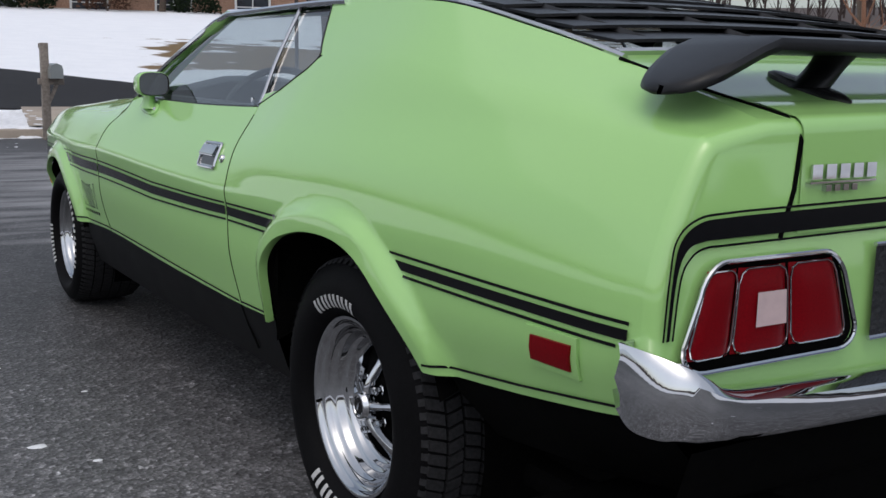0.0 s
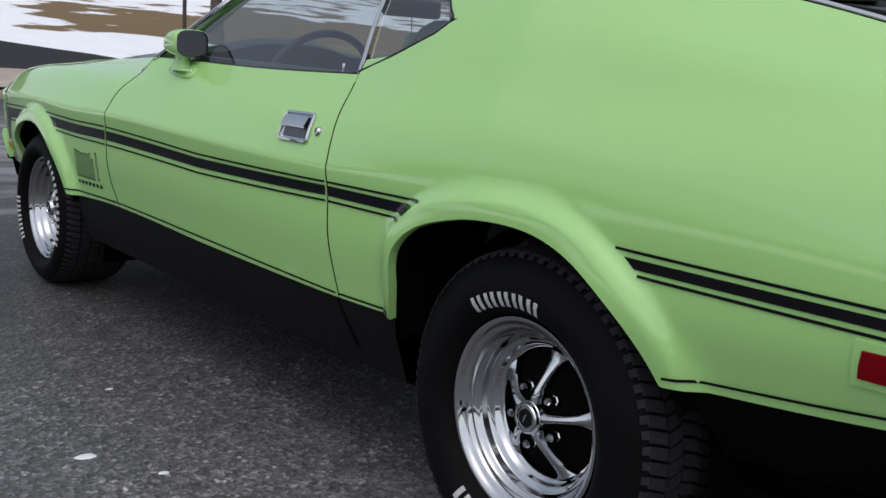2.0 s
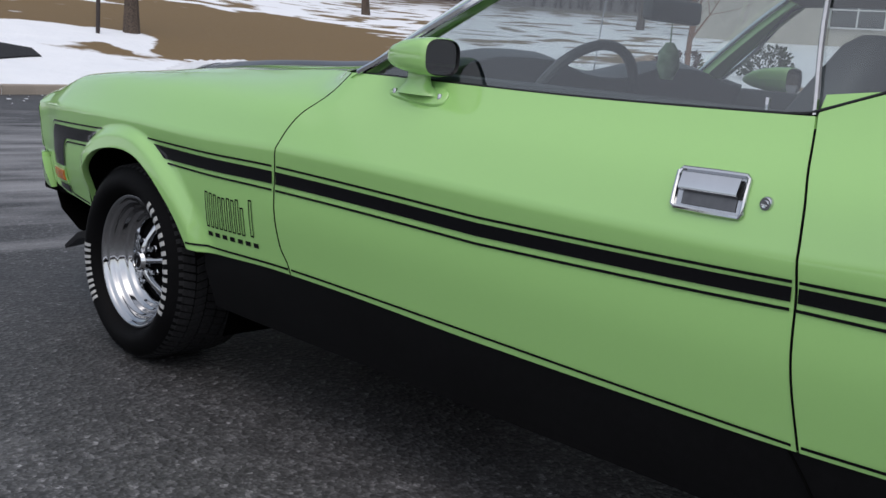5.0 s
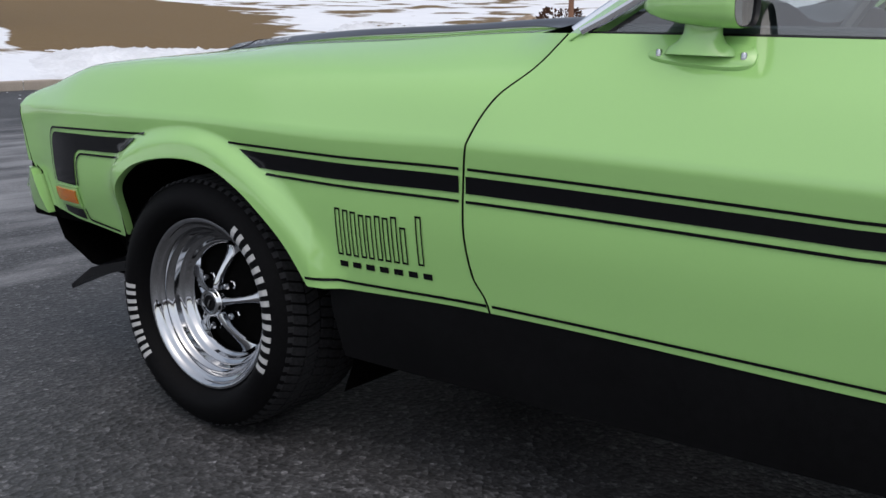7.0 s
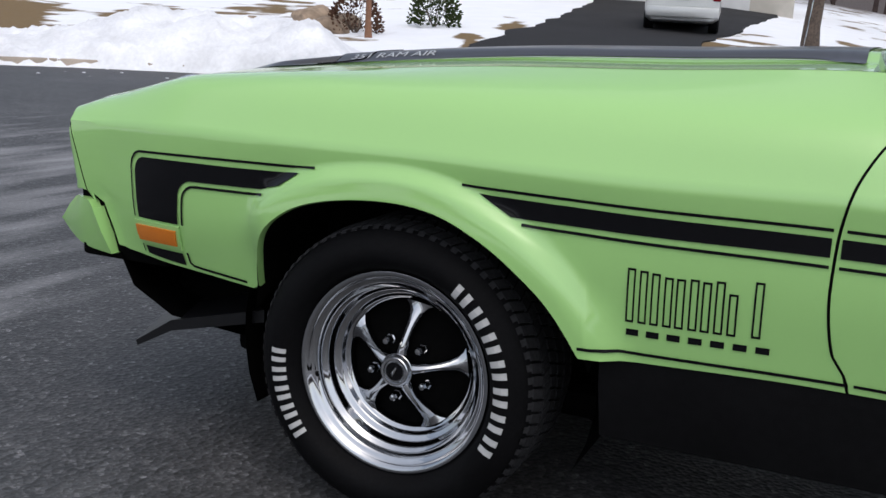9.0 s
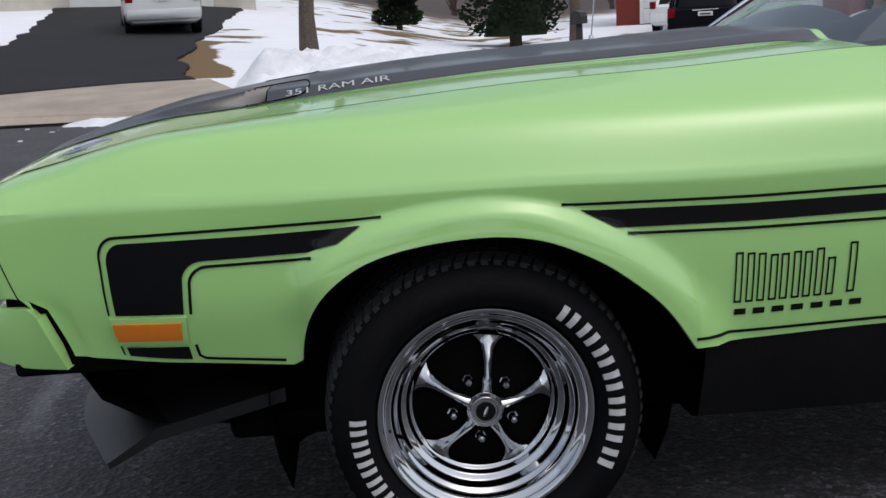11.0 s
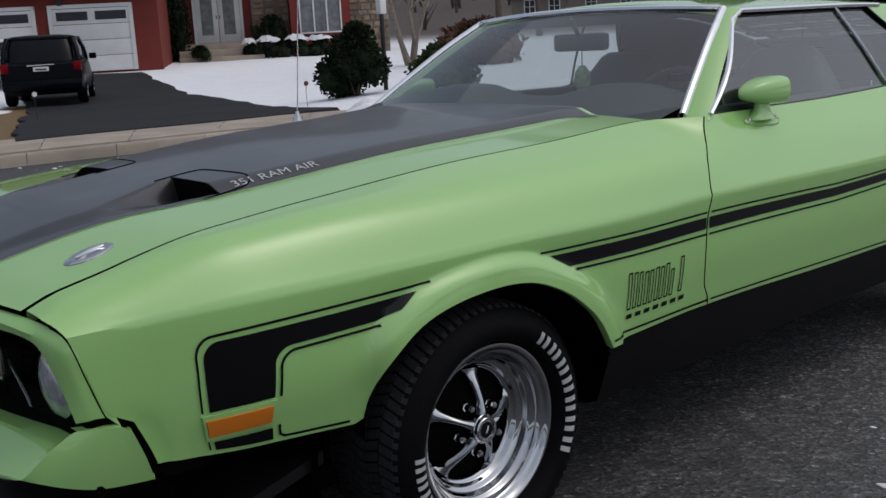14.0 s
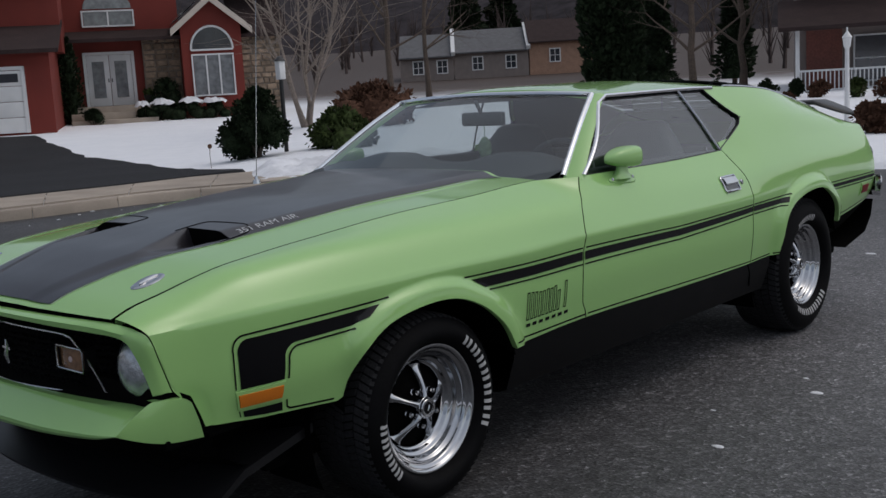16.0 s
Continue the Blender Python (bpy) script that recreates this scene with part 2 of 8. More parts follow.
# cross sections from the tail to the nose: half width and height at nine levels, sill to roof centre
YS = [-1.0, -0.8, -0.4, 0.0, 0.4, 0.75, 1.3, 1.86, 2.02, 2.4, 2.9, 3.3, 3.64]
W = [
    [0.770, 0.790, 0.800, 0.805, 0.815, 0.815, 0.818, 0.820, 0.820, 0.815, 0.777, 0.733, 0.697],
    [0.798, 0.820, 0.833, 0.838, 0.840, 0.840, 0.843, 0.845, 0.844, 0.835, 0.807, 0.763, 0.700],
    [0.802, 0.827, 0.838, 0.842, 0.842, 0.843, 0.848, 0.850, 0.850, 0.840, 0.810, 0.767, 0.700],
    [0.796, 0.823, 0.840, 0.845, 0.846, 0.850, 0.857, 0.860, 0.858, 0.850, 0.817, 0.768, 0.694],
    [0.764, 0.798, 0.821, 0.828, 0.824, 0.812, 0.808, 0.806, 0.798, 0.774, 0.737, 0.694, 0.650],
    [0.726, 0.748, 0.768, 0.772, 0.755, 0.728, 0.738, 0.744, 0.650, 0.630, 0.604, 0.602, 0.578],
    [0.697, 0.703, 0.715, 0.705, 0.675, 0.655, 0.660, 0.680, 0.640, 0.600, 0.580, 0.560, 0.530],
    [0.620, 0.600, 0.590, 0.585, 0.565, 0.560, 0.555, 0.555, 0.600, 0.600, 0.580, 0.560, 0.530],
]
Z = [
    [0.590, 0.557, 0.512, 0.482, 0.450, 0.442, 0.442, 0.448, 0.448, 0.440, 0.436, 0.452, 0.468],
    [0.660, 0.640, 0.620, 0.600, 0.585, 0.580, 0.580, 0.580, 0.580, 0.580, 0.575, 0.560, 0.560],
    [0.730, 0.720, 0.710, 0.700, 0.690, 0.688, 0.688, 0.690, 0.690, 0.690, 0.690, 0.690, 0.680],
    [0.790, 0.785, 0.775, 0.765, 0.757, 0.750, 0.748, 0.750, 0.750, 0.750, 0.755, 0.751, 0.738],
    [0.880, 0.875, 0.870, 0.865, 0.858, 0.850, 0.850, 0.852, 0.859, 0.866, 0.868, 0.845, 0.764],
    [0.965, 0.965, 0.968, 0.972, 0.972, 0.962, 0.949, 0.945, 0.943, 0.926, 0.899, 0.856, 0.772],
    [0.975, 1.000, 1.050, 1.090, 1.100, 1.095, 1.095, 1.080, 0.960, 0.930, 0.890, 0.845, 0.780],
    [0.980, 1.035, 1.140, 1.215, 1.240, 1.247, 1.245, 1.235, 0.970, 0.930, 0.890, 0.845, 0.780],
]
WF = [pchip(YS, w) for w in W]
ZF = [pchip(YS, z) for z in Z]
NOSE_LIFT = pchip([3.0, 3.2, 3.45, 3.58, 3.64], [0.0, 0.004, 0.012, 0.009, 0.0])
FLAT5 = ZF[5]
ZF[5] = lambda y: FLAT5(y) + (NOSE_LIFT(y) if y > 3.0 else 0.0)
ZTOP = pchip([-1.0, -0.8, -0.4, 0.0, 0.4, 0.75, 1.3, 1.5], [0.988, 1.042, 1.155, 1.240, 1.283, 1.299, 1.295, 1.276])
WHEEL_Y, WHEEL_X, WHEEL_Z = (0.0, 2.769), 0.785, 0.335

FRONT_ARCH = [(3.075, 0.40), (3.07, 0.47), (3.055, 0.53), (3.02, 0.585), (2.96, 0.63), (2.89, 0.655), (2.80, 0.668), (2.71, 0.668), (2.63, 0.652), (2.55, 0.615), (2.49, 0.57), (2.44, 0.52), (2.39, 0.445), (2.37, 0.40)]
REAR_ARCH = [(0.368, 0.40), (0.365, 0.47), (0.362, 0.56), (0.34, 0.62), (0.27, 0.672), (0.16, 0.705), (0.05, 0.72), (-0.07, 0.718), (-0.17, 0.69), (-0.26, 0.635), (-0.32, 0.58), (-0.36, 0.52), (-0.39, 0.45)]


def smooth_line(pts, n=8):
    """A Catmull-Rom line through the points."""
    out = []
    p = [pts[0], *pts, pts[-1]]
    for i in range(1, len(p) - 2):
        for k in range(n):
            t = k / n
            out.append(tuple(0.5 * (2 * p[i][c] + (p[i + 1][c] - p[i - 1][c]) * t + (2 * p[i - 1][c] - 5 * p[i][c] + 4 * p[i + 1][c] - p[i + 2][c]) * t**2 + (3 * p[i][c] - p[i - 1][c] - 3 * p[i + 1][c] + p[i + 2][c]) * t**3) for c in range(len(p[i]))))
    out.append(tuple(pts[-1]))
    return out


ARCHES = [np.array(smooth_line(a)) for a in (FRONT_ARCH, REAR_ARCH)]


def arch_top(y):
    """Height of the wheel opening's edge at y, 0 where there is none."""
    for a in ARCHES:
        if a[:, 0].min() < y < a[:, 0].max():
            ys, zs = a[::-1, 0], a[::-1, 1]
            o = np.argsort(ys)
            return float(np.interp(y, ys[o], zs[o]))
    return 0.0


def flare(y, z):
    d = min(float(np.min(np.hypot(a[:, 0] - y, a[:, 1] - z))) for a in ARCHES)
    k = 1 - smooth01(0.034, 0.070, d)
    k *= 1 - smooth01(3.0, 3.09, y) * (1 - smooth01(0.50, 0.66, z))
    return 0.026 * k + 0.006 * (1 - smooth01(0.0, 0.05, d)) * k


@lru_cache(maxsize=None)
def section(y):
    return [f(y) for f in WF], [f(y) for f in ZF]


def profile(y, s):
    """Half width and height at level s (0 sill to 7 roof rail) of the section at y."""
    i = min(int(s), 6)
    t = s - i
    ws, zs = section(round(y, 5))
    def tangent(k, v):
        if k == 0:
            return v[1] - v[0]
        if k == 7:
            return v[7] - v[6]
        return (v[k + 1] - v[k - 1]) / 2
    def herm(v):
        a, b = tangent(i, v), tangent(i + 1, v)
        if i == 3:
            a = (v[4] - v[3]) * CREASE(y) + a * (1 - CREASE(y))
        if i + 1 == 3:
            b = (v[3] - v[2]) * CREASE(y) + b * (1 - CREASE(y))
        return (2 * t**3 - 3 * t**2 + 1) * v[i] + (t**3 - 2 * t**2 + t) * a + (-2 * t**3 + 3 * t**2) * v[i + 1] + (t**3 - t**2) * b
    return herm(ws), herm(zs)


CREASE = pchip([-1.0, 0.0, 0.6, 1.3, 2.3, 3.64], [0.0, 0.15, 0.6, 0.82, 0.84, 0.80])


NOSE_BACK = pchip([0.40, 0.467, 0.588, 0.66, 0.729, 0.751, 0.765], [0.125, 0.107, 0.068, 0.05, 0.028, 0.018, 0.006])


def level_at(y, z, hi=7.0):
    a, b = 0.0, hi
    for _ in range(22):
        m = (a + b) / 2
        if profile(y, m)[1] < z:
            a = m
        else:
            b = m
    return (a + b) / 2


def side_point(y, s):
    w, z = profile(y, s)
    k = smooth01(3.3, 3.64, y) if y > 3.3 else 0.0
    step = 0.028 * smooth01(3.56, 3.63, y) * (1 - smooth01(0.572, 0.588, z)) if y > 3.5 else 0.0
    return Vector((-(w + flare(y, z)), y - k * NOSE_BACK(z) - step, z))


def on_side(y, z, lift=0.0):
    """The point of the left flank at y and z, lifted off it."""
    p = side_point(y, level_at(y, z))
    if lift:
        a = side_point(y + 0.01, level_at(y + 0.01, z)) - side_point(y - 0.01, level_at(y - 0.01, z))
        b = side_point(y, level_at(y, z + 0.008)) - side_point(y, level_at(y, z - 0.008))
        n = a.cross(b).normalized()
        if n.x > 0:
            n = -n
        p = p + n * lift
    return p


def rows_to(a, top):
    """Levels from a to the top, with rows on the crease and on the shoulder."""
    a = min(a, 2.9)
    out = span(a, 3, 16) + span(3, min(top, 5), 16)[1:]
    if top > 5:
        out += span(5, top, 9)[1:]
    return out


def flank_patch(ys, bottom, top, rows, lip=True):
    """A part of the flank: columns at ys, from bottom(y) to top(y) in levels, with an edge folded inward."""
    pts = []
    for y in ys:
        a, b = bottom(y), top(y)
        col = [side_point(y, a + (b - a) * k / (rows - 1)) for k in range(rows)]
        if lip:
            p = col[0]
            col = [p + Vector((0.06, 0, 0.0)), p + Vector((0.012, 0, -0.004))] + col
        pts.append(col)
    return pts


def sill(y):
    z = arch_top(y)
    return level_at(y, z, 4) if z > ZF[0](y) else 0.0


def cols(a, b, n):
    """Columns from a to b, closer together beside the wheel openings' ends."""
    ys = set(round(v, 4) for v in span(a, b, n))
    for arch in ARCHES:
        for y, z in arch:
            if a < y < b and z > 0.43:
                ys.add(round(float(y), 4))
    ys = sorted(ys)
    out = [ys[0]]
    for y in ys[1:]:
        if y - out[-1] > 0.0025:
            out.append(y)
    out[-1] = b
    return out


FSEAM = pchip([0.42, 0.46, 0.51, 0.61, 0.68, 0.75, 0.83, 0.88, 0.955], [1.965, 1.97, 2.0, 2.012, 2.01, 2.0, 1.965, 1.915, 1.86])
RSEAM = pchip([0.42, 0.45, 0.60, 0.72, 0.82, 0.90, 0.965], [0.63, 0.635, 0.655, 0.66, 0.672, 0.700, 0.725])
S_TIP = 6.0


def seamed(fa, fb, ncol, s0, s1, rows, gap=0.0025):
    """A flank patch between two seam lines that are given as y over z."""
    pts = []
    for i in range(ncol):
        u = i / (ncol - 1)
        col = []
        for s in rows_to(s0, s1):
            y = 1.3
            for _ in range(4):
                z = profile(y, s)[1]
                a, b = fa(z) + gap, fb(z) - gap
                y = a + (b - a) * u
            col.append(side_point(y, s))
        col.insert(0, col[0] + Vector((0.05, 0, 0)))
        pts.append(col)
    first = [p + Vector((0.04, 0, 0)) for p in pts[0]]
    last = [p + Vector((0.04, 0, 0)) for p in pts[-1]]
    return [first, *pts, last]


# front fender, door and quarter panel, on both flanks
def pair(name, make, material, label="", parent=None):
    for side_name in ("left", "right"):
        bm = make()
        if side_name == "right":
            for v in bm.verts:
                v.co.x = -v.co.x
        part(name, bm, material, parent or body, label)


def fender_bm():
    bm = bmesh.new()
    pts = []
    ys = cols(2.02, 3.64, 60)
    for y in ys:
        a = sill(y)
        col = [side_point(y, s) for s in rows_to(a, 5)]
        col = [col[0] + Vector((0.022, 0, 0.001)), col[0] + Vector((0.008, 0, -0.003))] + col + [col[-1] + Vector((0.01, 0, -0.03))]
        pts.append(col)
    # the strip behind, up to the door's seam
    strip = []
    for u in span(0, 1, 5):
        col = []
        for k in range(31):
            s = rows_to(0, 5)[k]
            y = 2.0
            for _ in range(4):
                y = FSEAM(profile(y, s)[1]) + 0.0025
            yy = y + (2.02 - y) * u
            p = side_point(yy, s)
            col.append(p)
        col = [col[0] + Vector((0.022, 0, 0.001)), col[0] + Vector((0.008, 0, -0.003))] + col + [col[-1] + Vector((0.01, 0, -0.03))]
        strip.append(col)
    strip.insert(0, [p + Vector((0.04, 0, 0)) for p in strip[0]])
    add_grid(bm, strip[:-1] + pts)
    bmesh.ops.remove_doubles(bm, verts=bm.verts, dist=0.0004)
    return bm


def door_bm():
    return grid_bm(seamed(RSEAM, FSEAM, 40, 0, 5, 30))


WIN_BOT = pchip([0.43, 0.46, 0.52, 0.64, 0.75], [6.0, 5.80, 5.62, 5.28, 5.0])


def quarter_bm():
    bm = bmesh.new()
    ya = [y for y in cols(-0.915, 0.64, 56)]
    pts = []
    for y in ya:
        a = sill(y)
        top = 6.0 if y <= 0.43 else WIN_BOT(y)
        col = [side_point(y, s) for s in rows_to(a, max(top, 5.02))]
        col = [col[0] + Vector((0.022, 0, 0.001)), col[0] + Vector((0.008, 0, -0.003))] + col
        pts.append(col)
    # close up to the door seam
    end = []
    for s in rows_to(0, max(WIN_BOT(0.64), 5.02)):
        y = 0.65
        for _ in range(4):
            y = RSEAM(profile(y, s)[1]) - 0.0025
        end.append(side_point(y, s))
    end = [end[0] + Vector((0.022, 0, 0.001)), end[0] + Vector((0.008, 0, -0.003))] + end
    pts[-1] = end
    pts.append([p + Vector((0.04, 0, 0)) for p in end])
    add_grid(bm, pts)
    up = []
    for k in range(14):
        s = 6 + k / 13
        yc = 0.43 + 0.17 * (k / 13) ** 0.8
        up.append([side_point(y, s) for y in span(-0.915, yc, 44)])
    add_grid(bm, up)
    bmesh.ops.remove_doubles(bm, verts=bm.verts, dist=0.0006)
    return bm


pair("front_fender", fender_bm, PAINT)
pair("door", door_bm, PAINT)
pair("quarter_panel", quarter_bm, PAINT)
for seam in (FSEAM, RSEAM):
    pair("door_gap", lambda: tube_bm([on_side(seam(z), z, -0.0006) for z in span(0.447, 0.943, 40)], 0.0021, n=6), BLACK)


# roof from rail to rail
def roof_point(y, u, lift=0.0):
    """u from -1 (left rail) to 1 (right rail)."""
    w, z = profile(y, 7)
    zt = ZTOP(y)
    return Vector((w * u, y, z + (zt - z) * (1 - abs(u) ** 2.2) + lift))


roof_pts = [[roof_point(y - 0.0 * abs(u), u) for u in span(-1, 1, 33)] for y in span(0.36, 1.44, 28)]
roof_pts.append([Vector((p.x, p.y + 0.012, p.z - 0.02)) for p in roof_pts[-1]])
part("roof", grid_bm(roof_pts), PAINT, body)
deck_pts = [[roof_point(y, u) for u in span(-1, 1, 29)] for y in span(-0.915, -0.55, 12)]
part("trunk_lid", grid_bm(deck_pts), PAINT, body)
back_pts = [[roof_point(y, u, -0.012) for u in span(-0.98, 0.98, 21)] for y in span(-0.55, 0.36, 20)]
rear_glass = part("rear_window", grid_bm(back_pts), GLASS, body)


# hood: base crown, raised centre, two ram air openings
def hood_w(y):
    return WF[5](y)


BULGE_W = pchip([2.0, 2.6, 3.1, 3.4, 3.68], [0.46, 0.42, 0.375, 0.27, 0.16])
HOOD_FRONT = 3.665


SCOOP_BACK, SCOOP_FRONT = 3.135, 3.40


def scoop_depth(y, x):
    w = abs(x)
    if not (SCOOP_BACK <= y < SCOOP_FRONT and 0.12 < w < 0.385):
        return 0.0
    t = (SCOOP_FRONT - y) / (SCOOP_FRONT - SCOOP_BACK)
    inner, outer = 0.265 - 0.085 * t, 0.28 + 0.085 * t
    e = smooth01(inner - 0.022, inner + 0.012, w) * (1 - smooth01(outer - 0.018, outer + 0.012, w))
    return 0.066 * (t ** 1.25) * e


def hood_point(y, x, lift=0.0):
    w5, z5 = hood_w(y), ZF[5](y)
    u = min(abs(x) / w5, 1.0)
    crown = (0.022 - 0.009 * smooth01(2.85, 3.3, y)) * (1 - smooth01(3.48, 3.66, y)) * (1 - u ** 2.4)
    bw = BULGE_W(y)
    h = 0.020 * (1 - 0.35 * smooth01(3.15, 3.35, y)) * (1 - smooth01(3.35, 3.72, y))
    rise = h * (1 - smooth01(bw - 0.05, bw + 0.02, abs(x)))
    return Vector((x, y, z5 + crown + rise - scoop_depth(y, x) + lift))


def front_bow(x):
    """How far the nose swings forward towards the middle."""
    return 0.028 * (1 - min(abs(x) / 0.6, 1.0) ** 1.8)


# black hood panel that follows the hood's shape
STRIPE_W = pchip([2.0, 2.1, 2.24, 2.55, 2.9, 3.12, 3.24, 3.35, 3.46, 3.622], [0.52, 0.455, 0.44, 0.42, 0.405, 0.388, 0.362, 0.33, 0.30, 0.265])
hood_ys = [2.0] + span(2.03, 3.06, 30) + [3.09, 3.12, 3.1345, 3.1352] + span(3.15, 3.41, 18) + span(3.44, 3.64, 10)
hood_pts = []
for y in hood_ys:
    row = []
    for u in span(-1, 1, 97):
        x = u * (hood_w(y) - 0.0065)
        k = smooth01(3.2, 3.64, y)
        p = hood_point(y, x)
        p.y += front_bow(x) * k
        if y > 2.1:
            p.z -= 0.010 * (1 - smooth01(STRIPE_W(y) - 0.045, STRIPE_W(y) - 0.012, abs(x))) * (1 - smooth01(3.58, 3.63, y))
        row.append(p)
    hood_pts.append(row)
hood_pts.insert(0, [Vector((p.x, p.y - 0.02, p.z - 0.05)) for p in hood_pts[0]])
hood = part("hood", grid_bm(hood_pts), PAINT, body, sharp=28)
for side in (-1, 1):
    # dark gap between hood and fender
    part("hood_seal", grid_bm([[Vector((side * (hood_w(y) + dx), y, ZF[5](y) - 0.0045)) for dx in (-0.014, 0.004)] for y in span(2.03, 3.60, 40)]), BLACK, body)


def hood_at(x, y, lift=0.0):
    p = hood_point(y, x, lift)
    p.y += front_bow(x) * smooth01(3.2, 3.64, y)
    return p


stripe_pts = []
for y in span(2.02, 3.06, 40) + [3.09, 3.12, 3.1345, 3.1352] + span(3.15, 3.41, 22) + span(3.44, 3.622, 10):
    stripe_pts.append([hood_at(u * STRIPE_W(y), y, 0.0025) for u in span(-1, 1, 121)])
part("hood_stripe", grid_bm(stripe_pts), HOODBLACK, hood, "satin black painted hood panel", sharp=28)
for side in (-1, 1):
    line = []
    for y in span(2.02, 3.622, 60):
        line.append([hood_at(side * (STRIPE_W(y) + 0.006), y, 0.003), hood_at(side * (STRIPE_W(y) + 0.009), y, 0.003)])
    part("pinstripe", grid_bm(line), SILVERDECAL, hood)


# windscreen, with its bright frame
def windscreen_point(u, v, lift=0.0):
    """u -1 to 1 across, v 0 at the cowl to 1 at the roof."""
    w = 0.688 + (0.535 - 0.688) * v
    y = 1.885 + (1.455 - 1.885) * v + (0.17 - 0.10 * v) * (1 - abs(u) ** 2.2)
    z = 0.945 + (1.245 - 0.945) * v + 0.018 * math.sin(math.pi * v) + (0.02 * v) * (1 - u * u)
    n = Vector((0, 0.55, 0.83))
    return Vector((w * u, y, z)) + n * lift


part("windscreen", grid_bm([[windscreen_point(u, v) for u in span(-0.985, 0.985, 31)] for v in span(0, 0.985, 14)]), SCREENGLASS, body)
bm = bmesh.new()
add_tube(bm, [windscreen_point(-1, v, 0.004) for v in span(0.0, 1, 12)] + [windscreen_point(u, 1, 0.004) for u in span(-0.97, 0.97, 20)] + [windscreen_point(1, v, 0.004) for v in span(1, 0.0, 12)], 0.011, n=8)
part("windscreen_trim", bm, BRIGHT, body, "bright chrome windscreen trim")


def pillar_bm():
    rows = []
    for v in span(-0.03, 1.02, 14):
        a = windscreen_point(-1.0, v)
        y = 1.845 + (1.412 - 1.845) * v
        z = a.z
        w = 0.750 + (0.565 - 0.750) * v
        b = Vector((-w, y, z - 0.002))
        rows.append([a + Vector((0.02, -0.03, -0.01)), a, a.lerp(b, 0.5) + Vector((-0.006, 0.006, 0.004)), b, b + Vector((0.03, -0.03, 0))])
    return grid_bm(rows)


pair("windscreen_pillar", pillar_bm, PAINT)


# side glass and its surround
def side_glass(y, s, inset=0.012):
    w, z = profile(y, s)
    return Vector((-(w - inset), y, z))


def win_top(y):
    return 6.93


def front_edge(s):
    return 1.845 + (1.44 - 1.845) * ((s - 5) / 2.0)


def door_glass_bm():
    rows = []
    for k in range(14):
        s = 5.0 + 1.93 * k / 13
        ya = 0.735 + 0.085 * (k / 13)
        rows.append([side_glass(ya + (front_edge(s) - ya) * u, s) for u in span(0, 1, 20)])
    return grid_bm(rows)


def quarter_glass_bm():
    rows = []
    for k in range(14):
        s = 5.0 + 1.93 * k / 13
        yb = 0.73 + 0.085 * (k / 13)
        if s < 6:
            lo, hi = 0.43, 0.75
            for _ in range(20):
                m = (lo + hi) / 2
                if WIN_BOT(m) > s:
                    lo = m
                else:
                    hi = m
            ya = lo
        else:
            ya = 0.43 + 0.17 * (s - 6) ** 0.8
        rows.append([side_glass(min(ya, yb - 0.01) + (yb - min(ya, yb - 0.01)) * u, s) for u in span(0, 1, 10)])
    return grid_bm(rows)


pair("door_window", door_glass_bm, GLASS)
pair("quarter_window", quarter_glass_bm, GLASS)


def rail_bm():
    pts = [side_glass(front_edge(s), s, -0.004) for s in span(5.02, 6.8, 10)]
    pts += [side_point(y, 7) + Vector((-0.006, 0, -0.005)) for y in span(1.40, 0.50, 18)]
    return tube_bm(pts, 0.008, n=6)


pair("window_trim", rail_bm, BRIGHT, "bright chrome drip rail")
pair("window_divider", lambda: tube_bm([side_glass(0.73 + 0.085 * k / 7, 5.0 + 1.93 * k / 7, 0.004) for k in range(8)], 0.0055, n=6), DULLCHROME)


def seal_bm():
    pts = [side_glass(0.605, 6.97, 0.0)] + [side_glass(0.43 + 0.17 * (s - 6) ** 0.8, s, 0.002) for s in span(6.95, 6.02, 8)]
    pts += [side_glass(y, WIN_BOT(y), 0.002) for y in span(0.44, 0.74, 10)]
    pts += [side_glass(y, 5.0, 0.006) for y in span(0.78, 1.84, 16)]
    return tube_bm(pts, 0.0042, n=6)


pair("window_seal", seal_bm, SATIN)

# ---- decals of the flanks: lines and blocks given as y and height ----
def ribbon_bm(line, lift=0.0028, steps=20):
    """A decal between two edges; line holds (y, z of the lower edge, z of the upper edge) or two points a row."""
    rows = []
    for i in range(len(line) - 1):
        (a0, a1), (b0, b1) = line[i], line[i + 1]
        for k in range(steps if i < len(line) - 1 else 1):
            t = k / steps
            p = (a0[0] + (b0[0] - a0[0]) * t, a0[1] + (b0[1] - a0[1]) * t)
            q = (a1[0] + (b1[0] - a1[0]) * t, a1[1] + (b1[1] - a1[1]) * t)
            rows.append((p, q))
    rows.append(line[-1])
    return grid_bm([[on_side(p[0] + (q[0] - p[0]) * j / 3, p[1] + (q[1] - p[1]) * j / 3, lift) for j in range(4)] for p, q in rows])


def flank_decal(name, line, material=None, label=""):
    for mirrored in (False, True):
        bm = ribbon_bm(line)
        if mirrored:
            for v in bm.verts:
                v.co.x = -v.co.x
        part(name, bm, material or STRIPE, body, label, sharp=60)


def bar(y0, z0, y1, z1, w0, w1):
    """A straight stripe: ends (y, middle height, half width)."""
    return [((y0, z0 - w0), (y0, z0 + w0)), ((y1, z1 - w1), (y1, z1 + w1))]


PIN = 0.0027
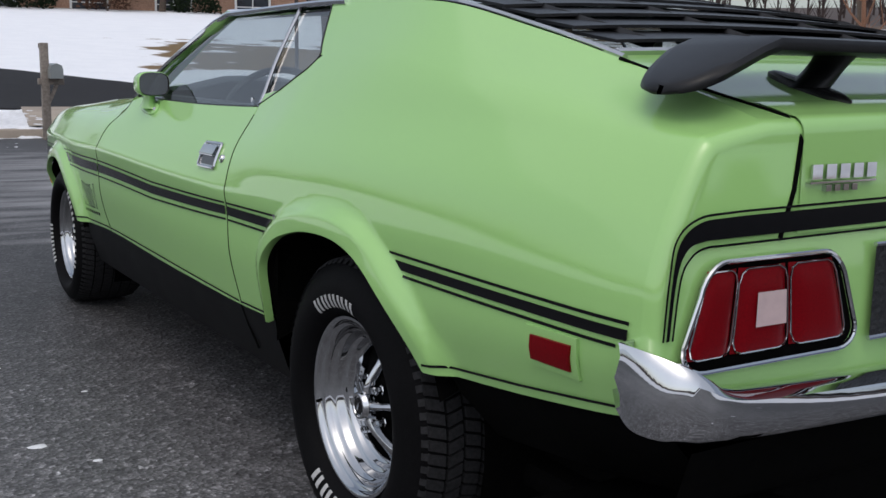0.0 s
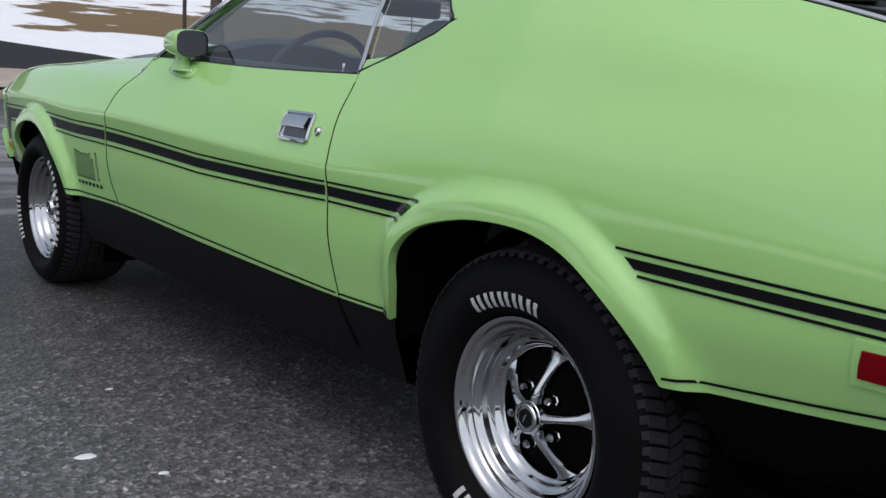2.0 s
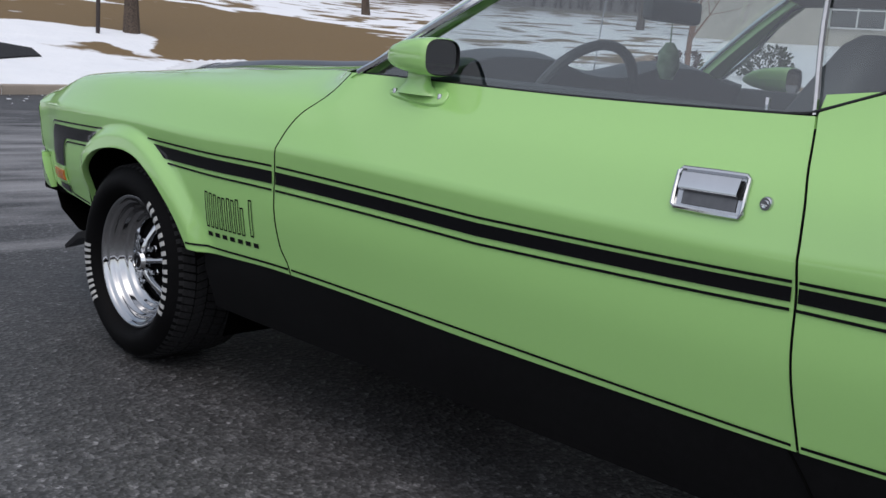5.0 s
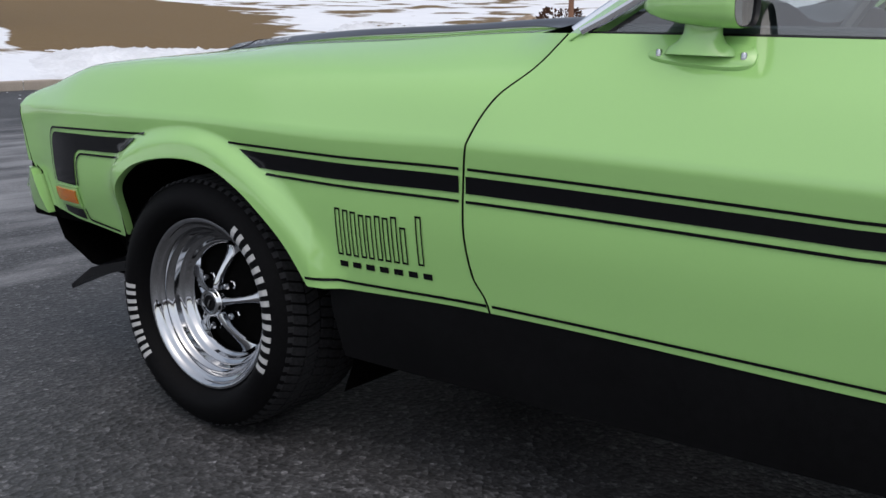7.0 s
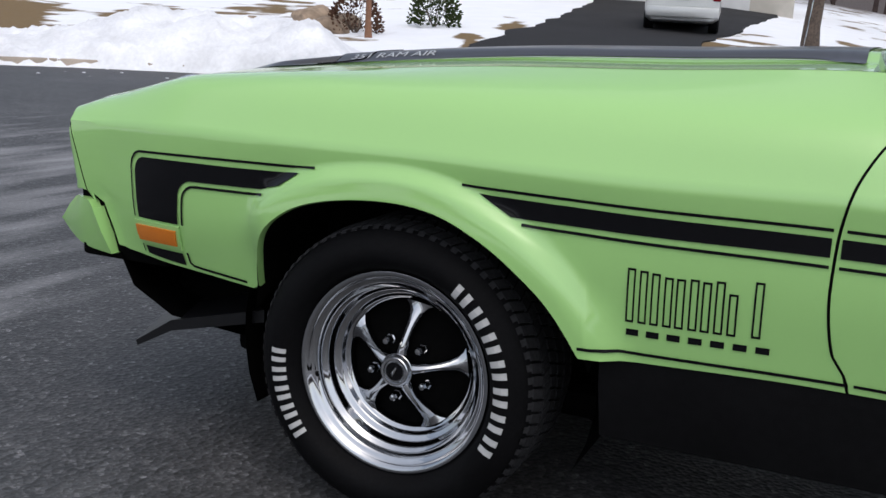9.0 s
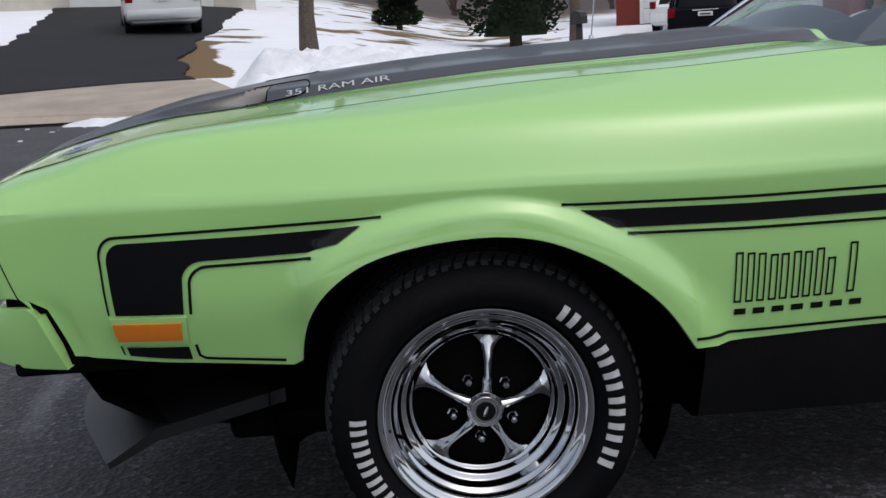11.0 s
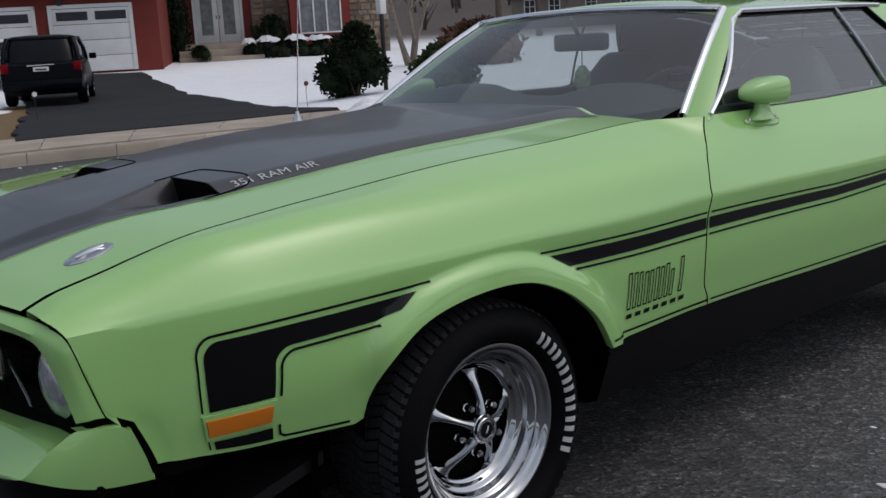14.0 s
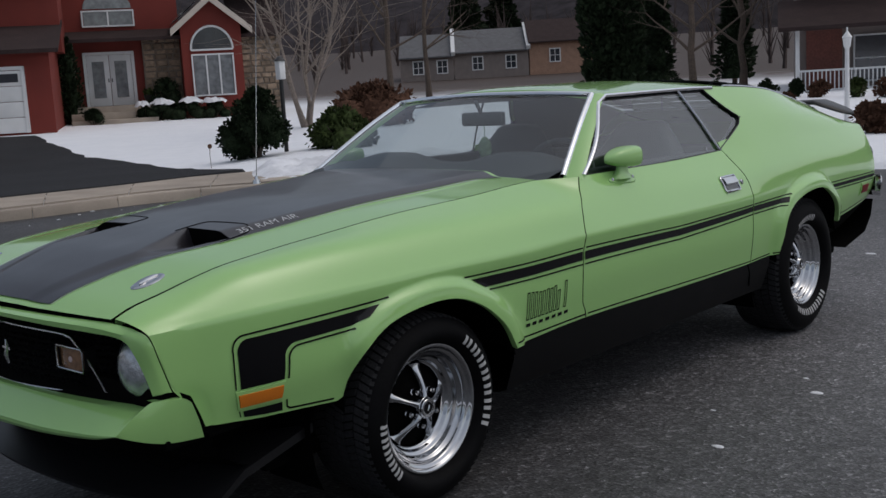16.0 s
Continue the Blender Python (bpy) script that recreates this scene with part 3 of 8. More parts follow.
# fender, door and quarter panel
for name, a, b in (("pinstripe", (2.607, 0.713), (2.017, 0.7065)), ("pinstripe", (1.998, 0.7065), (1.336, 0.7005)), ("pinstripe", (1.336, 0.7005), (0.666, 0.7165)), ("pinstripe", (0.654, 0.7165), (0.276, 0.7225))):
    flank_decal(name, bar(*a, *b, PIN, PIN))
for a, b in (((2.497, 0.655), (2.018, 0.6475)), ((2.003, 0.6475), (1.335, 0.6475)), ((1.335, 0.6475), (0.666, 0.672)), ((0.654, 0.672), (0.336, 0.675))):
    flank_decal("pinstripe", bar(*a, *b, PIN, PIN))
flank_decal("side_stripe", [((2.516, 0.666), (2.575, 0.701)), ((2.018, 0.6625), (2.018, 0.6935))])
flank_decal("side_stripe", [((2.003, 0.6625), (2.003, 0.6935)), ((1.335, 0.6625), (1.335, 0.6895)), ((0.666, 0.684), (0.666, 0.708))])
flank_decal("side_stripe", [((0.654, 0.684), (0.654, 0.708)), ((0.322, 0.687), (0.297, 0.711))])
# behind the rear wheel
flank_decal("pinstripe", bar(-0.258, 0.722, -0.896, 0.718, PIN, PIN))
flank_decal("side_stripe", [((-0.299, 0.692), (-0.277, 0.710)), ((-0.892, 0.692), (-0.894, 0.7085))])
flank_decal("pinstripe", bar(-0.307, 0.682, -0.872, 0.681, PIN, PIN))
# along the sill
flank_decal("pinstripe", bar(2.388, 0.458, 1.972, 0.461, PIN, PIN))
flank_decal("pinstripe", [((1.96, 0.459), (1.96, 0.464)), ((1.24, 0.456), (1.24, 0.461)), ((0.645, 0.451), (0.645, 0.456))])
flank_decal("pinstripe", bar(0.628, 0.454, 0.385, 0.460, PIN, PIN))
flank_decal("pinstripe", [((-0.372, 0.524), (-0.372, 0.529)), ((-0.62, 0.551), (-0.62, 0.556)), ((-0.93, 0.589), (-0.93, 0.594))])


# the hooked stripe ahead of the front wheel
def corner(cy, cz, ry, rz, a0, a1, n=7):
    return [(cy + ry * math.cos(radians(a0 + (a1 - a0) * k / n)), cz + rz * math.sin(radians(a0 + (a1 - a0) * k / n))) for k in range(n + 1)]


outer_line = [(3.470, 0.549)] + corner(3.412, 0.650, 0.046, 0.044, -4, 90) + [(3.144, 0.705), (2.912, 0.714)]
block_out = [(3.450, 0.549)] + corner(3.400, 0.642, 0.043, 0.041, -4, 90) + [(3.145, 0.691), (2.948, 0.700)]
block_in = [(3.286, 0.551)] + corner(3.242, 0.612, 0.040, 0.036, -4, 90) + [(3.045, 0.657), (2.992, 0.671)]
inner_line = [(3.273, 0.551)] + corner(3.234, 0.604, 0.036, 0.034, -4, 90) + [(3.14, 0.642), (3.040, 0.646)]


def flank_line(pts, half=PIN):
    out = []
    for i, p in enumerate(pts):
        a, b = pts[max(i - 1, 0)], pts[min(i + 1, len(pts) - 1)]
        d = Vector((b[0] - a[0], b[1] - a[1])).normalized()
        out.append(((p[0] - d.y * half, p[1] + d.x * half), (p[0] + d.y * half, p[1] - d.x * half)))
    return out


flank_decal("pinstripe", flank_line(outer_line))
flank_decal("hook_stripe", list(zip(block_out, block_in)), label="black hooked stripe decal")
flank_decal("pinstripe", flank_line(inner_line))
flank_decal("lower_stripe", [((3.443, 0.469), (3.448, 0.486)), ((3.282, 0.460), (3.286, 0.486))])
flank_decal("pinstripe", flank_line([(3.466, 0.488), (3.462, 0.471)]))
flank_decal("pinstripe", flank_line([(3.272, 0.490), (3.268, 0.468), (3.258, 0.462), (3.235, 0.460), (3.105, 0.453)]))


# side lamps: a lens in a body-coloured bezel
def marker(corners, grow, material, name):
    cy, cz = sum(c[0] for c in corners) / 4, sum(c[1] for c in corners) / 4
    for mirrored in (False, True):
        lamp = new(name)
        lamp.parent = body
        lamp.empty_display_size = 0.05
        pieces = []
        for k, lift0, lift1, m_, nm in ((grow, 0.0, 0.005, PAINT, "bezel"), (0.0, 0.004, 0.009, material, "lens")):
            bm = bmesh.new()
            pts = []
            for y, z in corners:
                pts.append((y + math.copysign(k, y - cy), z + math.copysign(k, z - cz)))
            n = 8
            rows = []
            for i in range(n + 1):
                u = i / n
                a = (pts[0][0] + (pts[1][0] - pts[0][0]) * u, pts[0][1] + (pts[1][1] - pts[0][1]) * u)
                b = (pts[3][0] + (pts[2][0] - pts[3][0]) * u, pts[3][1] + (pts[2][1] - pts[3][1]) * u)
                mid = ((a[0] + b[0]) / 2, (a[1] + b[1]) / 2)
                rows.append([on_side(*a, lift0), on_side(*a, lift1), on_side(*mid, lift1 + 0.0015), on_side(*b, lift1), on_side(*b, lift0)])
            rows = [[on_side(p_[0], p_[1], lift0) for p_ in ()] or r for r in rows]
            first = [p + Vector((0.005, 0, 0)) for p in rows[0]]
            last = [p + Vector((0.005, 0, 0)) for p in rows[-1]]
            add_grid(bm, [first, *rows, last])
            if mirrored:
                for v in bm.verts:
                    v.co.x = -v.co.x
            part(nm, bm, m_, lamp)


marker([(3.464, 0.534), (3.291, 0.537), (3.293, 0.503), (3.462, 0.500)], 0.009, AMBER, "side_lamp")
marker([(-0.691, 0.660), (-0.784, 0.662), (-0.776, 0.620), (-0.685, 0.620)], 0.013, REDLENS, "side_lamp")


# the fender badge: plain bars in place of its lettering
def badge_bar(bm, y, z0, z1, w, lean=0.0):
    a, b = [(y + w / 2, z0), (y - w / 2, z0)], [(y + w / 2 + lean, z1), (y - w / 2 + lean, z1)]
    rows = [[on_side(a[0][0] + (b[0][0] - a[0][0]) * t, z0 + (z1 - z0) * t, 0.002), on_side(a[1][0] + (b[1][0] - a[1][0]) * t, z0 + (z1 - z0) * t, 0.002)] for t in span(0, 1, 5)]
    add_grid(bm, rows)


for mirrored in (False, True):
    bm = bmesh.new()
    for y, z0, z1 in ((2.311, 0.512, 0.608), (2.290, 0.512, 0.606), (2.270, 0.512, 0.604), (2.249, 0.512, 0.600), (2.230, 0.512, 0.600), (2.209, 0.512, 0.602), (2.190, 0.512, 0.600), (2.170, 0.512, 0.604), (2.150, 0.512, 0.585), (2.113, 0.514, 0.610)):
        for dy in (-0.0055, 0.0055):
            badge_bar(bm, y + dy, z0, z1, 0.003)
        badge_bar(bm, y, z0, z0 + 0.004, 0.013)
        badge_bar(bm, y, z1 - 0.004, z1, 0.013)
    for k in range(7):
        badge_bar(bm, 2.305 - 0.034 * k, 0.489, 0.500, 0.021)
    if mirrored:
        for v in bm.verts:
            v.co.x = -v.co.x
    part("fender_badge", bm, STRIPE, body, "dark outlined bars of a fender badge")

# door handle and lock
for mirrored in (False, True):
    sx = -1 if mirrored else 1
    handle = new("door_handle")
    handle.parent = body
    handle.empty_display_size = 0.05
    tagged(handle, "chrome flap door handle")
    c = [(0.916, 0.856), (0.784, 0.859), (0.776, 0.795), (0.907, 0.794)]
    def hp(u, v, lift):
        a = (c[0][0] + (c[1][0] - c[0][0]) * u, c[0][1] + (c[1][1] - c[0][1]) * u)
        b = (c[3][0] + (c[2][0] - c[3][0]) * u, c[3][1] + (c[2][1] - c[3][1]) * u)
        p = on_side(a[0] + (b[0] - a[0]) * v, a[1] + (b[1] - a[1]) * v, lift)
        return Vector((p.x * sx, p.y, p.z))
    bm = bmesh.new()
    loop = [(0.04, 0.0), (0.5, -0.01), (0.96, 0.0), (1.0, 0.08), (1.0, 0.5), (1.0, 0.92), (0.96, 1.0), (0.5, 1.01), (0.04, 1.0), (0.0, 0.92), (0.0, 0.5), (0.0, 0.08)]
    add_tube(bm, [hp(u, v, 0.004) for u, v in loop], 0.0045, n=8, closed=True)
    part("surround", bm, CHROME, handle)
    part("recess", grid_bm([[hp(u, v, 0.002) for v in span(0.04, 0.97, 5)] for u in span(0.03, 0.97, 8)]), DULLCHROME, handle)
    # flat sheet of darker metal: the finger hollow's shade put into its colour
    part("pocket", grid_bm([[hp(u, v, 0.0035) for v in span(0.54, 0.88, 4)] for u in span(0.12, 0.90, 8)]), mat("shaded_pocket_metal", (0.13, 0.13, 0.135), rough=0.35, metal=1.0, grain=0.1), handle)
    part("flap", grid_bm([[hp(u, v, l) for v, l in ((0.10, 0.004), (0.13, 0.012), (0.50, 0.016), (0.56, 0.014), (0.57, 0.005))] for u in span(0.08, 0.92, 8)]), CHROME, handle)
    lp = on_side(0.740, 0.824, 0.0)
    bm = bmesh.new()
    add_lathe(bm, [(0.0, -0.008), (0.006, -0.009), (0.0065, -0.006), (0.010, -0.006), (0.012, -0.003), (0.012, 0.004)], n=20, axis="x", centre=lp)
    if mirrored:
        for v in bm.verts:
            v.co.x = -v.co.x
    part("door_lock", bm, CHROME, body)

# rocker panels, floor pan and wheel housings
for sx in (-1, 1):
    rows = []
    for y in span(-0.37 + 0.78, 2.36, 14):
        w, z = WF[0](y), ZF[0](y)
        rows.append([Vector((sx * (w - 0.004), y, z + 0.006)), Vector((sx * (w - 0.012), y, z - 0.05)), Vector((sx * (w - 0.05), y, 0.285)), Vector((sx * (w - 0.09), y, 0.27)), Vector((sx * 0.60, y, 0.265))])
    part("rocker_panel", grid_bm(rows), ROCKER, body, "black painted rocker panel")
    part("rocker_seam", tube_bm([(sx * (WF[0](0.66) - 0.004), 0.66, 0.452), (sx * (WF[0](0.62) - 0.011), 0.62, 0.395), (sx * (WF[0](0.59) - 0.03), 0.59, 0.33)], 0.003, n=5), BLACK, body)
    rows = []
    for y in span(-0.93, -0.40, 8):
        w, z = WF[0](y), ZF[0](y)
        rows.append([Vector((sx * (w - 0.004), y, z + 0.006)), Vector((sx * (w - 0.03), y, z - 0.04)), Vector((sx * (w - 0.12), y, z - 0.14)), Vector((sx * 0.50, y, z - 0.17))])
    part("rear_valance", grid_bm(rows), BLACK, body)
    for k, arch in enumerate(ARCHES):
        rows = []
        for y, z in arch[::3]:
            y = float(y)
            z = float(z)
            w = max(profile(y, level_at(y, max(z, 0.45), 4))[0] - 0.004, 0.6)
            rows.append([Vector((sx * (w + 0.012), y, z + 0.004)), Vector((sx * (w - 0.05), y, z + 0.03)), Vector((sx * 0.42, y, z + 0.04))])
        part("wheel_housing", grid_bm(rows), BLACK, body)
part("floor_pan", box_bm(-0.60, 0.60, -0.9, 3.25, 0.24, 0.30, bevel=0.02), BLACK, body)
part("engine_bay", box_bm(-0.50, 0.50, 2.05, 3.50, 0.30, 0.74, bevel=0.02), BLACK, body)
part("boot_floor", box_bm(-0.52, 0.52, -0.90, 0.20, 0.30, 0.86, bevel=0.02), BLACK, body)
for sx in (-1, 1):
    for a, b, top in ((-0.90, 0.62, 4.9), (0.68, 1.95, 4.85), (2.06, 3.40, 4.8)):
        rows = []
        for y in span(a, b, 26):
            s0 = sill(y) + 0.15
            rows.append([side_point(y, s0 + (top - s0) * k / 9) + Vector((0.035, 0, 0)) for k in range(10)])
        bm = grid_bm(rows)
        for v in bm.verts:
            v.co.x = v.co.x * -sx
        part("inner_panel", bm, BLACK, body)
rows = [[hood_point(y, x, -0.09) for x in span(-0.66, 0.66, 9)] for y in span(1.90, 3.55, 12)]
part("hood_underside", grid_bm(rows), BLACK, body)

# nose: header, grille, lamps
def loop_half(pts, n=6):
    return [Vector((-p[0], p[1], p[2])) for p in smooth_line(pts, n)]


LIP_A = [(0.0, 3.670, 0.760), (0.30, 3.661, 0.761), (0.50, 3.645, 0.762), (0.567, 3.638, 0.761), (0.650, 3.624, 0.750), (0.695, 3.613, 0.729), (0.699, 3.592, 0.660), (0.699, 3.573, 0.590), (0.699, 3.569, 0.582)]
LIP_B = [(0.0, 3.705, 0.756), (0.30, 3.695, 0.755), (0.50, 3.671, 0.751), (0.590, 3.658, 0.745), (0.650, 3.642, 0.733), (0.683, 3.630, 0.705), (0.692, 3.612, 0.650), (0.692, 3.600, 0.592), (0.692, 3.596, 0.582)]
LIP_C = [(0.0, 3.703, 0.744), (0.30, 3.692, 0.741), (0.50, 3.669, 0.736), (0.585, 3.655, 0.732), (0.630, 3.645, 0.720), (0.652, 3.637, 0.690), (0.667, 3.624, 0.640), (0.679, 3.615, 0.592), (0.680, 3.612, 0.580)]
A, B, C = loop_half(LIP_A), loop_half(LIP_B), loop_half(LIP_C)
rows = []
for a, b, c in zip(A, B, C):
    rows.append([a + Vector((0, -0.02, -0.03)), a, a.lerp(b, 0.5) + Vector((-0.001, 0.002, 0.002)), b, c, c + Vector((0.004, -0.05, 0.0))])
rows = rows[::-1] + [[Vector((-p.x, p.y, p.z)) for p in r] for r in rows[1:]]
part("nose_header", grid_bm(rows), PAINT, body, sharp=50)
for sx in (-1, 1):
    part("nose_seam", tube_bm([(-sx * p.x * 1.0, p.y + 0.001, p.z + 0.0005) for p in A[24:46]], 0.0012, n=4), BLACK, body)
part("nose_seam", tube_bm([(p.x, p.y, p.z + 0.001) for p in A[19::-1]] + [(-p.x, p.y, p.z + 0.001) for p in A[1:20]], 0.0014, n=4), BLACK, body)

grille = new("grille")
grille.parent = body
grille.empty_display_size = 0.1
tagged(grille, "black mesh grille with thin bright surround")


def grille_y(x):
    return 3.640 - 0.078 * (abs(x) / 0.5) ** 2


part("grille_back", grid_bm([[Vector((x, 3.56 - 0.03 * (abs(x) / 0.5) ** 2, z)) for z in span(0.47, 0.76, 8)] for x in span(-0.665, 0.665, 25)]), BLACK, grille)
bm = bmesh.new()
for r in range(9):
    for q in range(-22, 23):
        x, z = q * 0.021 + (0.0105 if r % 2 else 0), 0.552 + r * 0.0182
        if abs(x) > 0.47:
            continue
        y = grille_y(x) - 0.012
        ring = [Vector((x + 0.0112 * math.cos(radians(60 * k + 30)), y, z + 0.0112 * math.sin(radians(60 * k + 30)))) for k in range(6)]
        inn = [Vector((x + 0.0092 * math.cos(radians(60 * k + 30)), y - 0.012, z + 0.0092 * math.sin(radians(60 * k + 30)))) for k in range(6)]
        add_grid(bm, [ring, inn], close_v=True)
part("grille_mesh", bm, SATIN, grille, smooth=False)
trim = [(0.0, 0.706), (0.24, 0.700), (0.305, 0.692), (0.325, 0.678), (0.37, 0.630), (0.418, 0.556), (0.412, 0.542), (0.30, 0.537), (0.0, 0.530)]
line = [Vector((-x, grille_y(x) + 0.010, z)) for x, z in smooth_line(trim, 5)]
line = line + [Vector((-p.x, p.y, p.z)) for p in line[::-1][1:-1]]
part("grille_surround", tube_bm(line, 0.0032, n=6, closed=True), DULLCHROME, grille, "thin bright surround")
bm = bmesh.new()
add_tube(bm, [(0.0, grille_y(0) + 0.012, 0.585), (0.006, grille_y(0) + 0.014, 0.61), (-0.004, grille_y(0) + 0.014, 0.635), (0.004, grille_y(0) + 0.012, 0.655)], [0.004, 0.008, 0.007, 0.003], n=8)
add_tube(bm, [(-0.022, grille_y(0) + 0.012, 0.628), (0.022, grille_y(0) + 0.012, 0.632)], 0.005, n=6)
part("grille_emblem", bm, DULLCHROME, grille, "bright plain emblem")
for sx in (-1, 1):
    lamp = new("sport_lamp")
    lamp.parent = body
    lamp.empty_display_size = 0.05
    x0 = sx * 0.300
    y0 = 3.622
    bm = bmesh.new()
    rim = [(-0.069, -0.026), (-0.064, -0.032), (0.064, -0.032), (0.069, -0.026), (0.069, 0.026), (0.064, 0.032), (-0.064, 0.032), (-0.069, 0.026)]
    add_tube(bm, [Vector((x0 + u, y0, 0.630 + v)) for u, v in rim], 0.0032, n=8, closed=True)
    part("bezel", bm, DULLCHROME, lamp)
    bm = bmesh.new()
    add_grid(bm, [[Vector((x0 + u * k, y0 + dy, 0.630 + v * k)) for u, v in rim] for k, dy in ((1.0, -0.05), (1.0, -0.004))], close_v=True)
    part("housing", bm, SATIN, lamp)
    part("lens", grid_bm([[Vector((x0 + u, y0 - 0.010 + 0.008 * (1 - (u / 0.07) ** 2), 0.630 + v)) for v in span(-0.030, 0.030, 5)] for u in span(-0.066, 0.066, 9)]), mat("clear_amber_lens", (0.20, 0.10, 0.05), rough=0.12, coat=0.6, grain=0.4, grain_scale=60), lamp)
    bm = bmesh.new()
    add_lathe(bm, [(0.0, 0.012), (0.008, 0.010), (0.012, 0.0), (0.012, -0.01)], n=14, axis="y", centre=(x0, y0 - 0.01, 0.628))
    part("bulb", bm, WHITELENS, lamp)
    head = new("headlamp")
    head.parent = body
    head.empty_display_size = 0.05
    cx, cy, cz = sx * 0.568, 3.585, 0.628
    bm = bmesh.new()
    add_lathe(bm, [(0.0, 0.032), (0.03, 0.030), (0.055, 0.022), (0.074, 0.006), (0.079, -0.008)], n=36, axis="y", centre=(cx, cy, cz))
    part("lens", bm, LAMPGLASS, head, "round clear sealed beam lens")
    bm = bmesh.new()
    add_lathe(bm, [(0.079, -0.008), (0.082, 0.0), (0.087, -0.002), (0.092, -0.03), (0.094, -0.08)], n=36, axis="y", centre=(cx, cy, cz))
    part("ring", bm, SATIN, head)

# front bumper in body colour
BT = [(0.0, 3.675, 0.534), (0.30, 3.667, 0.535), (0.52, 3.646, 0.538), (0.625, 3.633, 0.540), (0.650, 3.625, 0.546), (0.675, 3.613, 0.564)]
BN = [(0.0, 3.744, 0.470), (0.30, 3.737, 0.474), (0.52, 3.719, 0.484), (0.600, 3.709, 0.491), (0.620, 3.705, 0.493), (0.640, 3.699, 0.496)]
BB = [(0.0, 3.738, 0.448), (0.30, 3.730, 0.455), (0.52, 3.713, 0.470), (0.600, 3.705, 0.483), (0.618, 3.702, 0.487), (0.636, 3.699, 0.490)]
rows = []
for t_, n_, b_ in zip(loop_half(BT), loop_half(BN), loop_half(BB)):
    back = Vector((0.012, -0.05, -0.004))
    rows.append([t_ + back, t_, t_.lerp(n_, 0.12) + Vector((0, 0.002, 0.003)), t_.lerp(n_, 0.5) + Vector((0, 0.003, 0.004)), t_.lerp(n_, 0.9), n_, n_.lerp(b_, 0.5) + Vector((0, 0.003, 0)), b_, b_ + Vector((0.03, -0.07, 0.01))])
# flat wrap-round ends behind the sharp crease
for k in span(0.04, 1.0, 12):
    t_ = Vector((-0.675, 3.613, 0.564)).lerp(Vector((-0.724, 3.546, 0.562)), k) + Vector((-0.004 * math.sin(math.pi * k), 0, 0.003 * math.sin(math.pi * k) - 0.012 * smooth01(0.85, 1.0, k)))
    b_ = Vector((-0.636, 3.699, 0.490)).lerp(Vector((-0.706, 3.517, 0.446)), k) + Vector((-0.007 * math.sin(math.pi * k), 0, -0.012 * math.sin(math.pi * k)))
    col = [t_ + Vector((0.03, 0.0, 0.0)), t_] + [t_.lerp(b_, v) + Vector((-0.005 * math.sin(math.pi * v), 0, 0)) for v in (0.12, 0.5, 0.85, 0.93, 0.97)] + [b_, b_ + Vector((0.05, -0.02, 0.01))]
    rows.append(col)
rows.append([p + Vector((0.03, -0.006, 0)) for p in rows[-1]])
rows = rows[::-1] + [[Vector((-p.x, p.y, p.z)) for p in r] for r in rows[1:]]
bumper = part("front_bumper", grid_bm(rows), PAINT, body, "body-coloured front bumper", sharp=22)
part("bumper_backing", box_bm(-0.688, 0.688, 3.38, 3.595, 0.43, 0.590, bevel=0.01), BLACK, body)
part("bumper_filler", grid_bm([[Vector((x, 3.665 - 0.07 * (abs(x) / 0.66) ** 2 + dy, z)) for dy, z in ((0.0, 0.515), (-0.03, 0.545), (-0.09, 0.56))] for x in span(-0.66, 0.66, 21)]), BLACK, body)

# black chin under the nose, with its spoiler
rows = []
for x in span(-1, 1, 25):
    k = abs(x)
    w = 0.70 * x
    y = 3.66 - 0.16 * k ** 2
    rows.append([Vector((w, y, 0.45)), Vector((w * 0.99, y - 0.03, 0.38)), Vector((w * 0.96, y - 0.12, 0.32)), Vector((w * 0.9, y - 0.30, 0.29))])
part("front_valance", grid_bm(rows), BLACK, body)
bm = bmesh.new()
rows = []
for x in span(-1, 1, 25):
    k = abs(x)
    y = 3.60 - 0.12 * k ** 2.5
    e = 1 - smooth01(0.93, 1.0, k)
    yb, zb = y - 0.26 - 0.10 * k ** 6, 0.020 * k ** 6
    rows.append([Vector((0.675 * x, yb, 0.352 + zb)), Vector((0.675 * x, y - 0.10, 0.310)), Vector((0.675 * x, y, 0.246)), Vector((0.675 * x, y - 0.004, 0.234)), Vector((0.675 * x, y - 0.10, 0.285)), Vector((0.675 * x, yb, 0.325 + zb))])
vs = add_grid(bm, rows, close_v=True)
bm.faces.new(vs[0])
bm.faces.new(vs[-1])
part("chin_spoiler", bm, SATIN, body, "satin black chin spoiler")

# hood locks, writing and seams
for sx in (-1, 1):
    bm = bmesh.new()
    base = hood_at(sx * 0.474, 3.485)
    ring = []
    for r, h in ((0.0, 0.0055), (0.35, 0.006), (0.6, 0.0035), (0.75, 0.0045), (0.9, 0.004), (1.0, 0.0015), (1.0, -0.004)):
        row = []
        for k in range(28):
            a = 2 * math.pi * k / 28
            u, v = 0.034 * r * math.sin(a), 0.043 * r * math.cos(a)
            p = hood_at(sx * 0.474 + u, 3.485 + v, h)
            row.append(p)
        ring.append(row)
    add_grid(bm, ring, close_v=True)
    lock = part("hood_lock", bm, CHROME, hood, "oval chrome twist hood lock")
    bm = bmesh.new()
    add_tube(bm, [hood_at(sx * 0.474, 3.485 + v, 0.0065) for v in span(-0.026, 0.026, 5)], [0.002, 0.004, 0.0048, 0.004, 0.002], n=8)
    part("lock_lever", bm, CHROME, lock)


